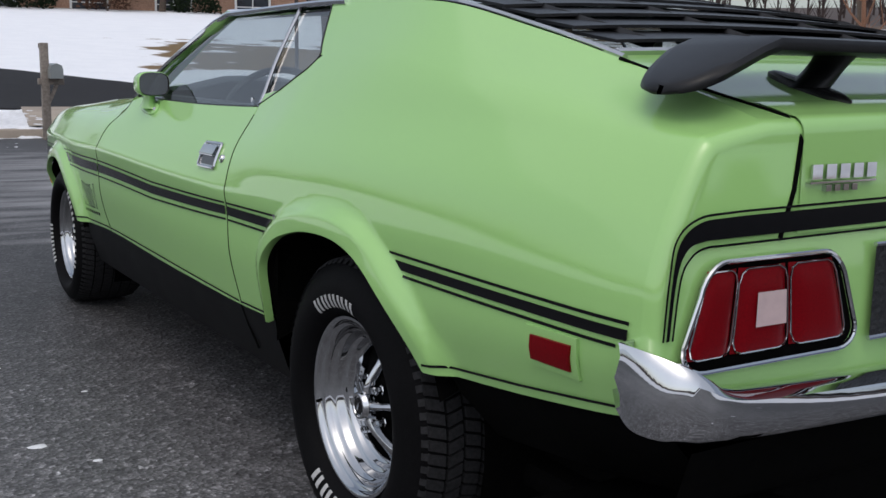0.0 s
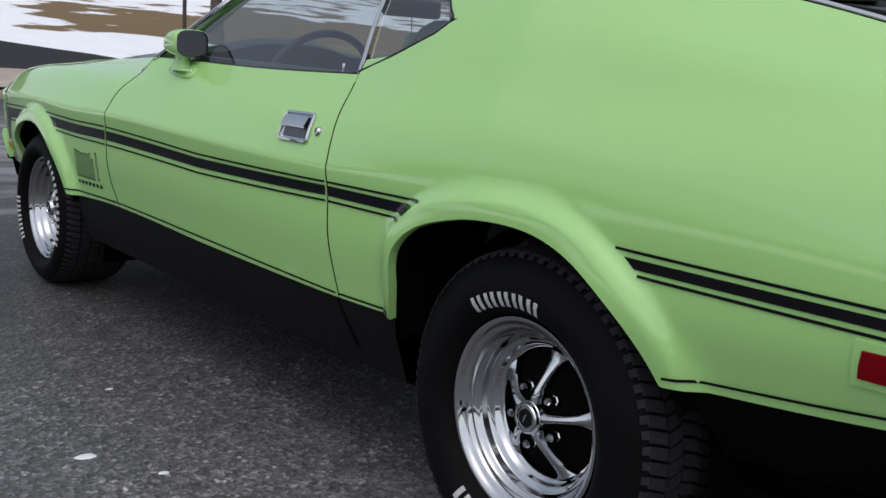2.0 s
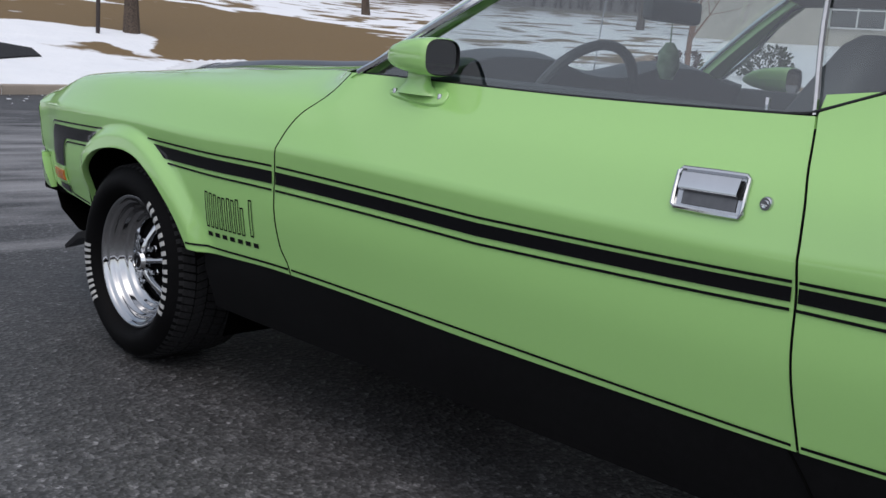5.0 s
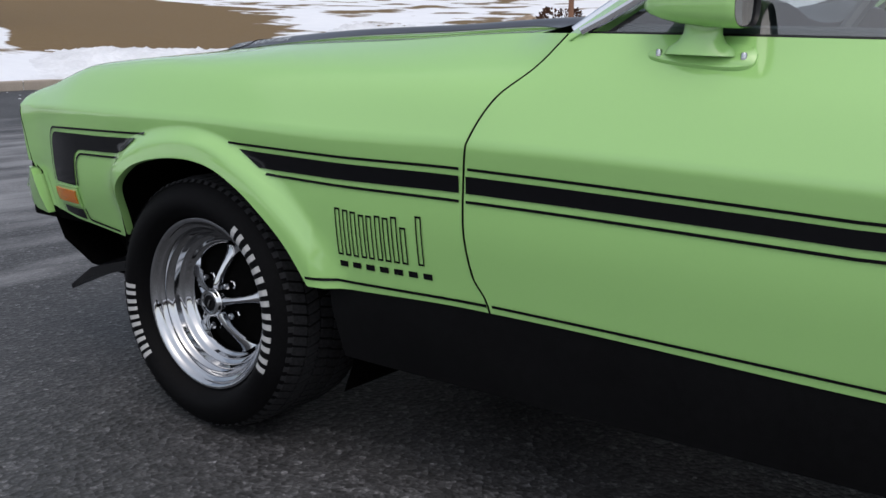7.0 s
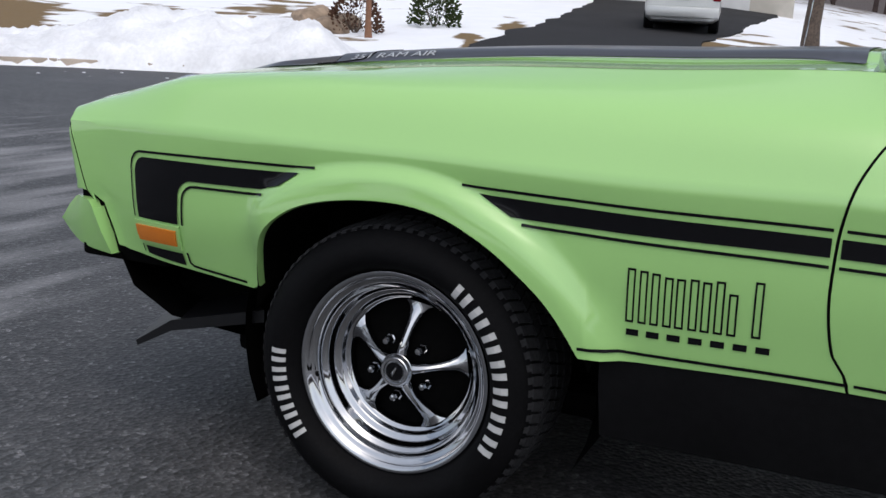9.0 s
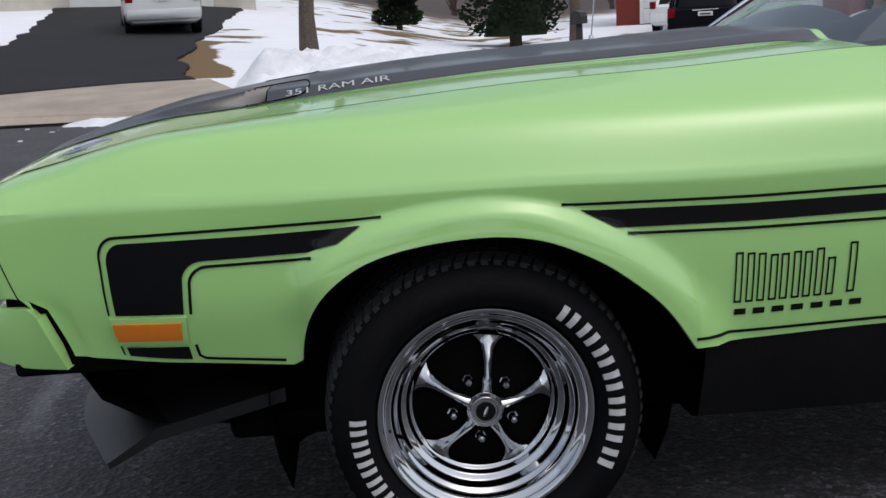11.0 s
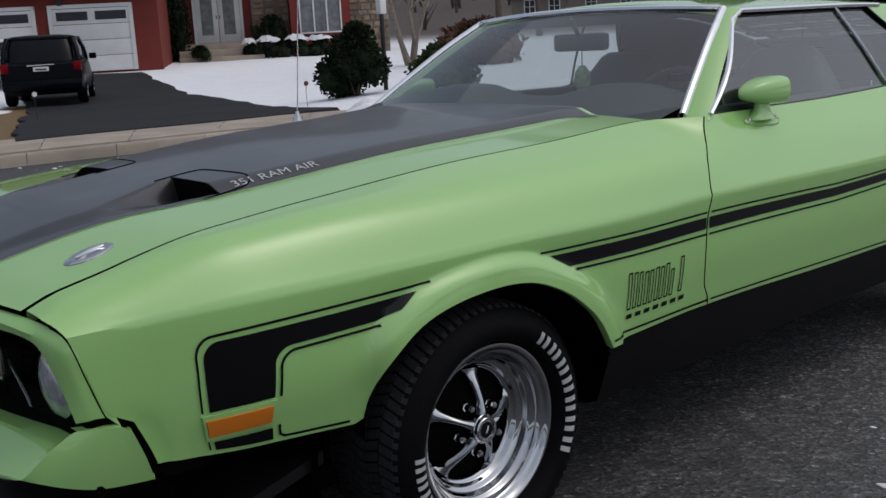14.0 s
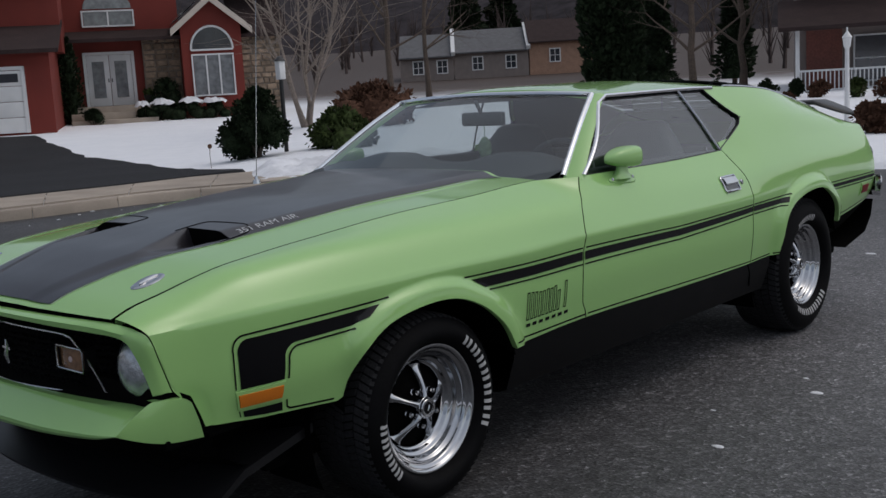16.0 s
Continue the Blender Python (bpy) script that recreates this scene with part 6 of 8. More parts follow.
# ground: snow with bare winter grass showing in patches
def ground_mat():
    m = bpy.data.materials.new("snow_and_winter_grass")
    m.use_nodes = True
    n, l = m.node_tree.nodes, m.node_tree.links
    b = n["Principled BSDF"]
    b.inputs["Roughness"].default_value = 0.8
    co = n.new("ShaderNodeTexCoord")
    def noise_at(scale, detail):
        t = n.new("ShaderNodeTexNoise")
        t.inputs["Scale"].default_value, t.inputs["Detail"].default_value = scale, detail
        l.new(co.outputs["Object"], t.inputs["Vector"])
        return t.outputs["Fac"]
    bare = n.new("ShaderNodeAttribute")
    bare.attribute_name = "bare"
    add = n.new("ShaderNodeMath")
    add.operation = "ADD"
    l.new(bare.outputs["Fac"], add.inputs[0])
    l.new(noise_at(0.55, 8), add.inputs[1])
    step = n.new("ShaderNodeMapRange")
    step.inputs["From Min"].default_value, step.inputs["From Max"].default_value = 0.97, 1.03
    l.new(add.outputs[0], step.inputs["Value"])
    grass = n.new("ShaderNodeMixRGB")
    grass.inputs[1].default_value, grass.inputs[2].default_value = (0.11, 0.062, 0.020, 1), (0.19, 0.125, 0.045, 1)
    l.new(noise_at(18, 6), grass.inputs[0])
    snow = n.new("ShaderNodeMixRGB")
    snow.inputs[1].default_value, snow.inputs[2].default_value = (0.72, 0.74, 0.78, 1), (0.84, 0.85, 0.88, 1)
    l.new(noise_at(1.4, 6), snow.inputs[0])
    mix = n.new("ShaderNodeMixRGB")
    l.new(step.outputs[0], mix.inputs[0])
    l.new(snow.outputs[0], mix.inputs[1])
    l.new(grass.outputs[0], mix.inputs[2])
    litter = n.new("ShaderNodeAttribute")
    litter.attribute_name = "litter"
    floor_mix = n.new("ShaderNodeMixRGB")
    l.new(litter.outputs["Fac"], floor_mix.inputs[0])
    l.new(mix.outputs[0], floor_mix.inputs[1])
    floor_mix.inputs[2].default_value = (0.055, 0.038, 0.032, 1)
    l.new(floor_mix.outputs[0], b.inputs["Base Color"])
    k = n.new("ShaderNodeBump")
    k.inputs["Strength"].default_value, k.inputs["Distance"].default_value = 0.6, 0.05
    l.new(noise_at(7, 6), k.inputs["Height"])
    l.new(k.outputs[0], b.inputs["Normal"])
    return m


CX, CY = 0.0, 4.0
KERB = pchip([-180, -150, -110, -70, -50, -38, -28, -14, 0, 8, 20, 34, 48, 60, 75, 90, 110, 140, 180], [10.5, 10.5, 12.5, 12.5, 12.0, 11.8, 10.9, 10.2, 10.3, 11.2, 12.2, 14.6, 15.2, 13.2, 11.0, 10.6, 9.8, 10.2, 10.5])
SLOPE = pchip([-180, -120, -70, -45, -27, -18, -10, 1, 10, 25, 48, 60, 80, 95, 140, 180], [0.02, 0.012, 0.014, 0.016, 0.018, 0.008, 0.010, 0.052, 0.073, 0.078, 0.080, 0.092, 0.090, 0.082, 0.04, 0.02])


def terrain(x, y):
    dx, dy = x - CX, y - CY
    r, a = math.hypot(dx, dy), math.degrees(math.atan2(dy, dx))
    k = KERB(a)
    if r <= k:
        return 0.0
    rise = SLOPE(a) * (min(r, 70) - k)
    dip = smooth01(-46, -36, a) * (1 - smooth01(-16, -6, a))
    rise = rise * (1 - dip) + dip * (-0.10 * smooth01(14, 20, r) + 0.62 * smooth01(26, 39, r) + 0.02 * max(min(r, 70) - 39, 0))
    return 0.13 + rise + 0.05 * noise.noise(Vector((x * 0.35, y * 0.35, 0))) * smooth01(k, k + 3, r) + smooth01(70, 300, r) * 14


def bare_at(x, y):
    dx, dy = x - CX, y - CY
    r, a = math.hypot(dx, dy), math.degrees(math.atan2(dy, dx))
    v = 0.22 + 0.09 * smooth01(-24, -18, a) * (1 - smooth01(6, 12, a))
    v += 0.37 * smooth01(44, 50, a) * (1 - smooth01(72, 78, a)) * smooth01(16, 19, r) * (1 - smooth01(30, 36, r))
    v += 0.22 * smooth01(20, 30, a) * (1 - smooth01(60, 66, a)) * smooth01(14, 17, r)
    v += 0.15 * smooth01(-16, -12, a) * (1 - smooth01(-2, 4, a)) * smooth01(22, 26, r)
    v += 0.5 * smooth01(55, 90, r)
    v -= 0.6 * smooth01(60.5, 62, a) * (1 - smooth01(72, 76, a)) * smooth01(18.5, 19.0, r) * (1 - smooth01(20.5, 22.0, r))
    for (xa, ya), (xb, yb) in (((12.6, -1.0), (16.7, -2.65)), ((16.7, -2.65), (23.0, -5.3)), ((14.2, 5.1), (17.2, 5.8)), ((17.2, 5.8), (27.2, 6.2)), ((16.0, 10.3), (26.0, 11.9))):
        t = min(max(((x - xa) * (xb - xa) + (y - ya) * (yb - ya)) / ((xb - xa) ** 2 + (yb - ya) ** 2), 0), 1)
        edge = (0.1, 0.65) if ya > 0 else (0.4, 0.95)
        v += (0.40 if ya > 0 else 0.6) * (1 - smooth01(*edge, math.hypot(x - xa - (xb - xa) * t, y - ya - (yb - ya) * t)))
    v -= 0.3 * (1 - smooth01(1.0, 3.0, r - KERB(a))) * (1 if a > 0 else 0.4)
    return v


bm = bmesh.new()
angs = [-180 + 2.0 * i for i in range(180)]
ringr = [0.06, 0.3, 0.9, 1.7, 2.8, 4.2, 6, 8, 10.5, 13.5, 17, 21, 26, 32, 40, 55, 80, 130, 220, 420, 900, 2400]
rows = []
for a in angs:
    k = KERB(a)
    row = []
    for d in [-9.5, -4, -0.02] + ringr:
        r = k + d
        x, y = CX + r * math.cos(radians(a)), CY + r * math.sin(radians(a))
        row.append(Vector((x, y, -0.04 if d < 0 else terrain(x, y) - (0.06 if d < 0.35 else 0.0))))
    rows.append(row)
vs = add_grid(bm, rows, close_u=True)
bm.faces.new([r[0] for r in vs])
me = bpy.data.meshes.new("ground")
bmesh.ops.recalc_face_normals(bm, faces=bm.faces)
for f in bm.faces:
    f.smooth = True
bm.to_mesh(me)
bm.free()
att = me.attributes.new("bare", "FLOAT", "POINT")
for i, v in enumerate(me.vertices):
    att.data[i].value = bare_at(v.co.x, v.co.y)
lit = me.attributes.new("litter", "FLOAT", "POINT")
for i, v in enumerate(me.vertices):
    lit.data[i].value = smooth01(48, 75, math.hypot(v.co.x - CX, v.co.y - CY))
me.materials.append(ground_mat())
tagged(new("ground", me), "snow-covered lawns with bare winter grass", "ground", kind="structure")

# the turning circle's asphalt, rising slightly towards the car's nose
def road_z(x, y):
    dx, dy = x - CX, y - CY
    r, a = math.hypot(dx, dy), math.degrees(math.atan2(dy, dx))
    return 0.041 * smooth01(0.5, 3.1, y) * (1 - smooth01(KERB(a) - 4.0, KERB(a) - 0.4, r))


bm = bmesh.new()
rows = []
for a in angs:
    k = KERB(a) - 0.001
    spots = [(CX + r * math.cos(radians(a)), CY + r * math.sin(radians(a))) for r in span(0.3, k - 4.0, 16) + span(k - 3.6, k, 9)]
    rows.append([Vector((x, y, road_z(x, y))) for x, y in spots])
vs = add_grid(bm, rows, close_u=True)
bm.faces.new([r[0] for r in vs])
tagged(part("road", bm, ASPHALT), "grey asphalt of the turning circle", "road", kind="structure")


def strip(name, pts, lift, material, label, category, n=10, across=4, skirt=0.12):
    """A sheet between two edges (lists of x, y), laid on the terrain."""
    rows = []
    for i in range(n + 1):
        t = i / n
        k = min(int(t * (len(pts) - 1)), len(pts) - 2)
        f = t * (len(pts) - 1) - k
        (a0, a1), (b0, b1) = pts[k], pts[k + 1]
        p = (a0[0] + (b0[0] - a0[0]) * f, a0[1] + (b0[1] - a0[1]) * f)
        q = (a1[0] + (b1[0] - a1[0]) * f, a1[1] + (b1[1] - a1[1]) * f)
        if name == "driveway" and 0 < i < n:
            # snow and turf creep over the edges unevenly
            for e, way in ((p, 1), (q, -1)):
                k = 0.08 + 0.22 * noise.noise(Vector((e[0] * 0.7, e[1] * 0.7, way))) + 0.06 * noise.noise(Vector((e[0] * 1.9, e[1] * 1.9, way)))
                o = (p[0] + (q[0] - p[0]) * 0.5, p[1] + (q[1] - p[1]) * 0.5)
                d = math.hypot(o[0] - e[0], o[1] - e[1])
                e = (e[0] + (o[0] - e[0]) * k / d, e[1] + (o[1] - e[1]) * k / d)
                p, q = (e, q) if way == 1 else (p, e)
        row = []
        for j in range(across + 1):
            x, y = p[0] + (q[0] - p[0]) * j / across, p[1] + (q[1] - p[1]) * j / across
            row.append(Vector((x, y, terrain(x, y) + lift)))
        row = [row[0] - Vector((0, 0, skirt)), *row, row[-1] - Vector((0, 0, skirt))]
        rows.append(row)
    if name == "driveway":
        rows = [[p - Vector((0, 0, 0.11)) for p in rows[0]], *rows[1:-1], [p - Vector((0, 0, 0.11)) for p in rows[-1]]]
    return tagged(part(name, grid_bm(rows), material), label, category, kind="structure")


strip("driveway", [((11.2, -0.6), (10.9, -5.6)), ((12.6, -1.0), (12.2, -5.7)), ((16.7, -2.65), (15.5, -6.95)), ((23.0, -5.3), (22.6, -9.5)), ((33.5, -8.2), (31.3, -12.4))], 0.05, DRIVE, "dark sealed asphalt driveway of the red house", "driveway", n=90, across=8)
strip("driveway", [((13.0, 8.8), (14.2, 5.3)), ((17.0, 10.2), (17.2, 6.1)), ((26.0, 11.4), (27.2, 6.5)), ((39.0, 14.0), (40.0, 7.0))], 0.05, DRIVE, "dark asphalt driveway of the neighbour", "driveway", n=90, across=8)
strip("driveway", [((-6.0, 31.0), (-3.6, 19.0)), ((1.4, 26.0), (0.3, 17.2)), ((4.4, 20.8), (3.05, 16.4)), ((6.0, 19.0), (5.7, 17.9))], 0.03, DRIVE, "dark asphalt driveway beyond the timber post", "driveway", n=90, across=6)

strip("driveway_apron", [((1.2, 14.75), (3.4, 14.6)), ((1.5, 17.1), (4.2, 16.5))], 0.045, CONCRETE, "tan concrete apron of a driveway", "driveway", n=6, across=6)

strip("driveway_apron", [((11.25, 8.0), (10.95, 4.2)), ((13.05, 8.85), (14.1, 5.2))], 0.04, CONCRETE, "tan concrete apron before the neighbour's driveway", "driveway", n=6, across=6)

# kerb stones round the circle, each its own piece
kerb_parent = thing("kerb", "tan concrete kerb round the turning circle", "kerb", (0, 0, 0), kind="structure")
for i in range(0, 32):
    a0 = -60 + 5.25 * i
    pts = []
    for a in span(a0 + 0.02, a0 + 5.23, 7):
        k = KERB(a)
        c, s = math.cos(radians(a)), math.sin(radians(a))
        pts.append([Vector((CX + (k + d) * c, CY + (k + d) * s, z)) for d, z in ((-0.005, -0.03), (0.0, 0.105), (0.02, 0.13), (0.15, 0.14), (0.16, 0.05))])
    part("kerb_stone", grid_bm(pts), CONCRETE, kerb_parent)
# pavement slabs across the mouth of the drive
walk_parent = thing("pavement", "tan concrete pavement slabs beside the kerb", "pavement", (0, 0, 0), kind="structure")
for i in range(6):
    a0 = -50 + 5.2 * i
    for d0, d1 in ((0.17, 1.055), (1.065, 2.15)):
        rows = []
        for a in span(a0 + 0.02, a0 + 5.18, 6):
            k = KERB(a)
            c, s = math.cos(radians(a)), math.sin(radians(a))
            row = []
            for d, dz in ((d0, -0.08), (d0, 0.03), (d1, 0.035), (d1, -0.08)):
                x, y = CX + (k + d) * c, CY + (k + d) * s
                row.append(Vector((x, y, max(terrain(x, y), 0.12) + dz)))
            rows.append(row)
        part("slab", grid_bm(rows), CONCRETE, walk_parent, smooth=False)

# plowed snow heaped along the kerb
def heap(a0, a1, high, wide, seed, shift=None):
    rows = []
    n = int((a1 - a0) / 0.35)
    for i in range(n + 1):
        a = a0 + (a1 - a0) * i / n
        end = smooth01(0, 0.12, i / n) * (1 - smooth01(0.86, 1, i / n))
        k = KERB(a)
        row = []
        for j in range(43):
            v = j / 42
            d = (shift if shift is not None else 0.22 if a0 < 15 else -0.2 * end) + v * wide
            x, y = CX + (k + d) * math.cos(radians(a)), CY + (k + d) * math.sin(radians(a))
            crest = v ** 1.5 if a0 < 15 else v
            h = high * (1 - 0.72 * smooth01(39, 48, a) * smooth01(40, 41, a1)) * (math.sin(math.pi * crest ** (1.0 if a0 < 15 else 0.85)) ** (1.3 if a0 < 15 else 1.1)) * end
            q = Vector((x * 1.1, y * 1.1, seed))
            h *= 0.62 + 0.75 * (noise.noise(q) * 0.5 + 0.5)
            lump = 1 - abs(noise.noise(q * 2.6))
            h += end * min(1.0, high / 0.4) * (0.16 * (lump - 0.75) + 0.08 * noise.noise(q * 6.3) + 0.05 * (1 - 2 * abs(noise.noise(q * 11.0))) + 0.02 * noise.noise(q * 24.0))
            base = terrain(x, y) if d > 0.02 else 0.0
            row.append(Vector((x, y, base - 0.03 + max(h, 0.0) * min(j / 2, 1.0) - (0.06 if j == 0 else 0.0))))
        rows.append(row)
    return tagged(part("snow_bank", grid_bm(rows), SNOWPILE, sharp=170), "lumpy plowed snow heaped along the kerb", "snow", kind="stuff")


heap(-15, 3.5, 0.46, 4.6, 1.0)
heap(-14, 15, 0.11, 0.75, 2.0, -0.72)
heap(25.5, 61, 0.66, 4.2, 3.0)
heap(80, 106, 0.20, 2.6, 4.0)
heap(-58, -41, 0.22, 2.6, 5.0)
# dirty crumbs of snow and ice on the asphalt
bm = bmesh.new()
rng = random.Random(5)
for i in range(170):
    a = rng.uniform(-70, 110)
    k = KERB(a)
    r = k - abs(rng.gauss(0, 1.6)) - 0.1
    x, y = CX + r * math.cos(radians(a)), CY + r * math.sin(radians(a))
    if abs(x) < 1.2 and -1.3 < y < 4.1:
        continue
    s = rng.uniform(0.006, 0.03) * (2.2 if rng.random() < 0.06 else 1)
    q = bmesh.ops.create_icosphere(bm, subdivisions=1, radius=s)
    for v in q["verts"]:
        v.co = Vector((v.co.x * rng.uniform(0.8, 1.6) + x, v.co.y * rng.uniform(0.8, 1.6) + y, v.co.z * 0.35 + s * 0.15 + road_z(x, y)))
tagged(part("snow_crumbs", bm, SNOWPILE), "crumbs of snow and ice on the asphalt", "snow", kind="stuff")
for i, (x, y, s) in enumerate(((-1.278, 1.011, 0.022), (-1.27, 1.83, 0.018), (-1.16, 0.83, 0.012), (-1.55, 0.3, 0.010), (-1.05, 1.45, 0.009), (-1.7, 0.75, 0.009), (2.9, -3.5, 0.05), (1.2, -4.2, 0.05), (-0.3, -2.3, 0.03), (-0.9, -1.6, 0.02))):
    bm = bmesh.new()
    q = bmesh.ops.create_icosphere(bm, subdivisions=2, radius=s)
    for v in q["verts"]:
        v.co = Vector((v.co.x * (1.3 + 0.6 * noise.noise(v.co * 60 + Vector((i, 0, 0)))), v.co.y * 0.8, v.co.z * 0.16 + 0.001))
    o = part("ice_patch", bm, SNOWPILE)
    o.location = (x, y, road_z(x, y))
    tagged(o, "small flat patch of ice on asphalt", "ice", group="ice patches")


# ---- plants ----
def add_branches(bm, rng, base, direction, length, radius, depth, sides=5, spread=0.55, lift=0.12):
    pts, rad = [base], [radius]
    p, d = base.copy(), direction.normalized()
    n = 5
    for i in range(n):
        d = (d + Vector((rng.uniform(-1, 1), rng.uniform(-1, 1), rng.uniform(-0.4, 1.0))) * 0.13).normalized()
        p = p + d * (length / n)
        pts.append(p.copy())
        rad.append(radius * (1 - 0.72 * (i + 1) / n))
    add_tube(bm, pts, rad, n=sides)
    if depth <= 0:
        return
    for k in range(rng.randint(3, 5)):
        i = rng.randint(2, n)
        az = rng.uniform(0, 2 * math.pi)
        side = d.orthogonal().normalized()
        side = Matrix.Rotation(az, 3, d) @ side
        nd = (d * (1 - spread) + side * spread + Vector((0, 0, lift))).normalized()
        add_branches(bm, rng, pts[i], nd, length * rng.uniform(0.45, 0.7), max(rad[i] * 0.62, 0.006), depth - 1, max(sides - 1, 3), spread, lift)


def bare_tree(x, y, height, radius, seed, label, material=BARK, depth=3, stems=1):
    rng = random.Random(seed)
    t = thing("tree", label, "tree", (x, y, terrain(x, y)))
    for k in range(stems):
        bm = bmesh.new()
        d = Vector((0, 0, 1)) if stems == 1 else Vector((0.32 * math.cos(k * 2.2 + seed), 0.32 * math.sin(k * 2.2 + seed), 1)).normalized()
        pts = [Vector((0.06 * k * math.cos(k), 0.06 * math.sin(k * 2), -0.15)) + d * (height * 0.55 * i / 5) + Vector((rng.uniform(-1, 1), rng.uniform(-1, 1), 0)) * 0.012 * height * (i > 0) for i in range(6)]
        add_tube(bm, pts, [radius * (1.35 if i == 0 else 1 - 0.09 * i) for i in range(6)], n=9)
        part("trunk", bm, material, t)
        bm = bmesh.new()
        for i in range(2, 6):
            for j in range(2 if i < 5 else 3):
                az = rng.uniform(0, 2 * math.pi)
                nd = Vector((math.cos(az), math.sin(az), rng.uniform(0.5, 1.1)))
                add_branches(bm, rng, pts[i], nd, height * rng.uniform(0.22, 0.36), radius * 0.42, depth - 1)
        part("crown", bm, material, t)
    return t


def leaf_cloud(bm, rng, n, inside, size, droop=0.0):
    """Many small leaf sprigs through a shape; inside() gives a random place and its outward way."""
    for _ in range(n):
        p, out = inside(rng)
        d = (out + Vector((rng.uniform(-1, 1), rng.uniform(-1, 1), rng.uniform(-1, 1))) * 0.7 + Vector((0, 0, droop))).normalized()
        s = d.orthogonal().normalized()
        s = Matrix.Rotation(rng.uniform(0, 6.28), 3, d) @ s
        l = size * rng.uniform(0.6, 1.4)
        w = l * 0.32
        a, b, c, e = p, p + d * l * 0.5 + s * w, p + d * l, p + d * l * 0.5 - s * w
        v = [bm.verts.new(q) for q in (a, b, c, e)]
        bm.faces.new(v)


def conifer(x, y, height, wide, seed, label, material=NEEDLE, n=1800, size=0.16, column=False, name="conifer", category="tree", taper=1.05):
    t = thing(name, label, category, (x, y, terrain(x, y)))
    part("trunk", tube_bm([(0, 0, -0.1), (0, 0, height * 0.5), (0, 0, height * 0.92)], [0.05 * wide + 0.02, 0.03 * wide + 0.01, 0.008], n=7), BARK, t)
    rng = random.Random(seed)
    def inside(rg):
        h = rg.uniform(0.03, 1.0) ** 0.8
        prof = (1 - h) ** taper if not column else (1 - h ** 5) * (0.75 + 0.25 * math.sin(h * 2.6))
        prof *= 0.78 + 0.3 * math.sin(h * 34 + seed) * (0 if column else 1) * 0.5 + 0.15 * rg.random()
        a = rg.uniform(0, 6.283)
        lob = 1 + 0.18 * math.sin(a * 3 + seed + h * 5)
        r = wide / 2 * prof * lob * rg.uniform(0.45, 1.0) ** 0.5
        return Vector((r * math.cos(a), r * math.sin(a), h * height)), Vector((math.cos(a), math.sin(a), 0.25 if not column else 0.9))
    bm = bmesh.new()
    rows = []
    for k in range(25):
        h = k / 24
        prof = (1 - h) ** taper if not column else (1 - h ** 5) * (0.75 + 0.25 * math.sin(h * 2.6))
        rows.append([Vector((wide * 0.5 * prof * q * math.cos(a), wide * 0.5 * prof * q * math.sin(a), height * (0.05 + 0.93 * h))) for a, q in [(2 * math.pi * j / 20, 0.52 + 0.2 * noise.noise(Vector((math.cos(2 * math.pi * j / 20) * 2, math.sin(2 * math.pi * j / 20) * 2, h * 9 + seed)))) for j in range(20)]])
    add_grid(bm, rows, close_v=True)
    leaf_cloud(bm, rng, n, inside, size)
    part("crown", bm, material, t, smooth=False)
    return t


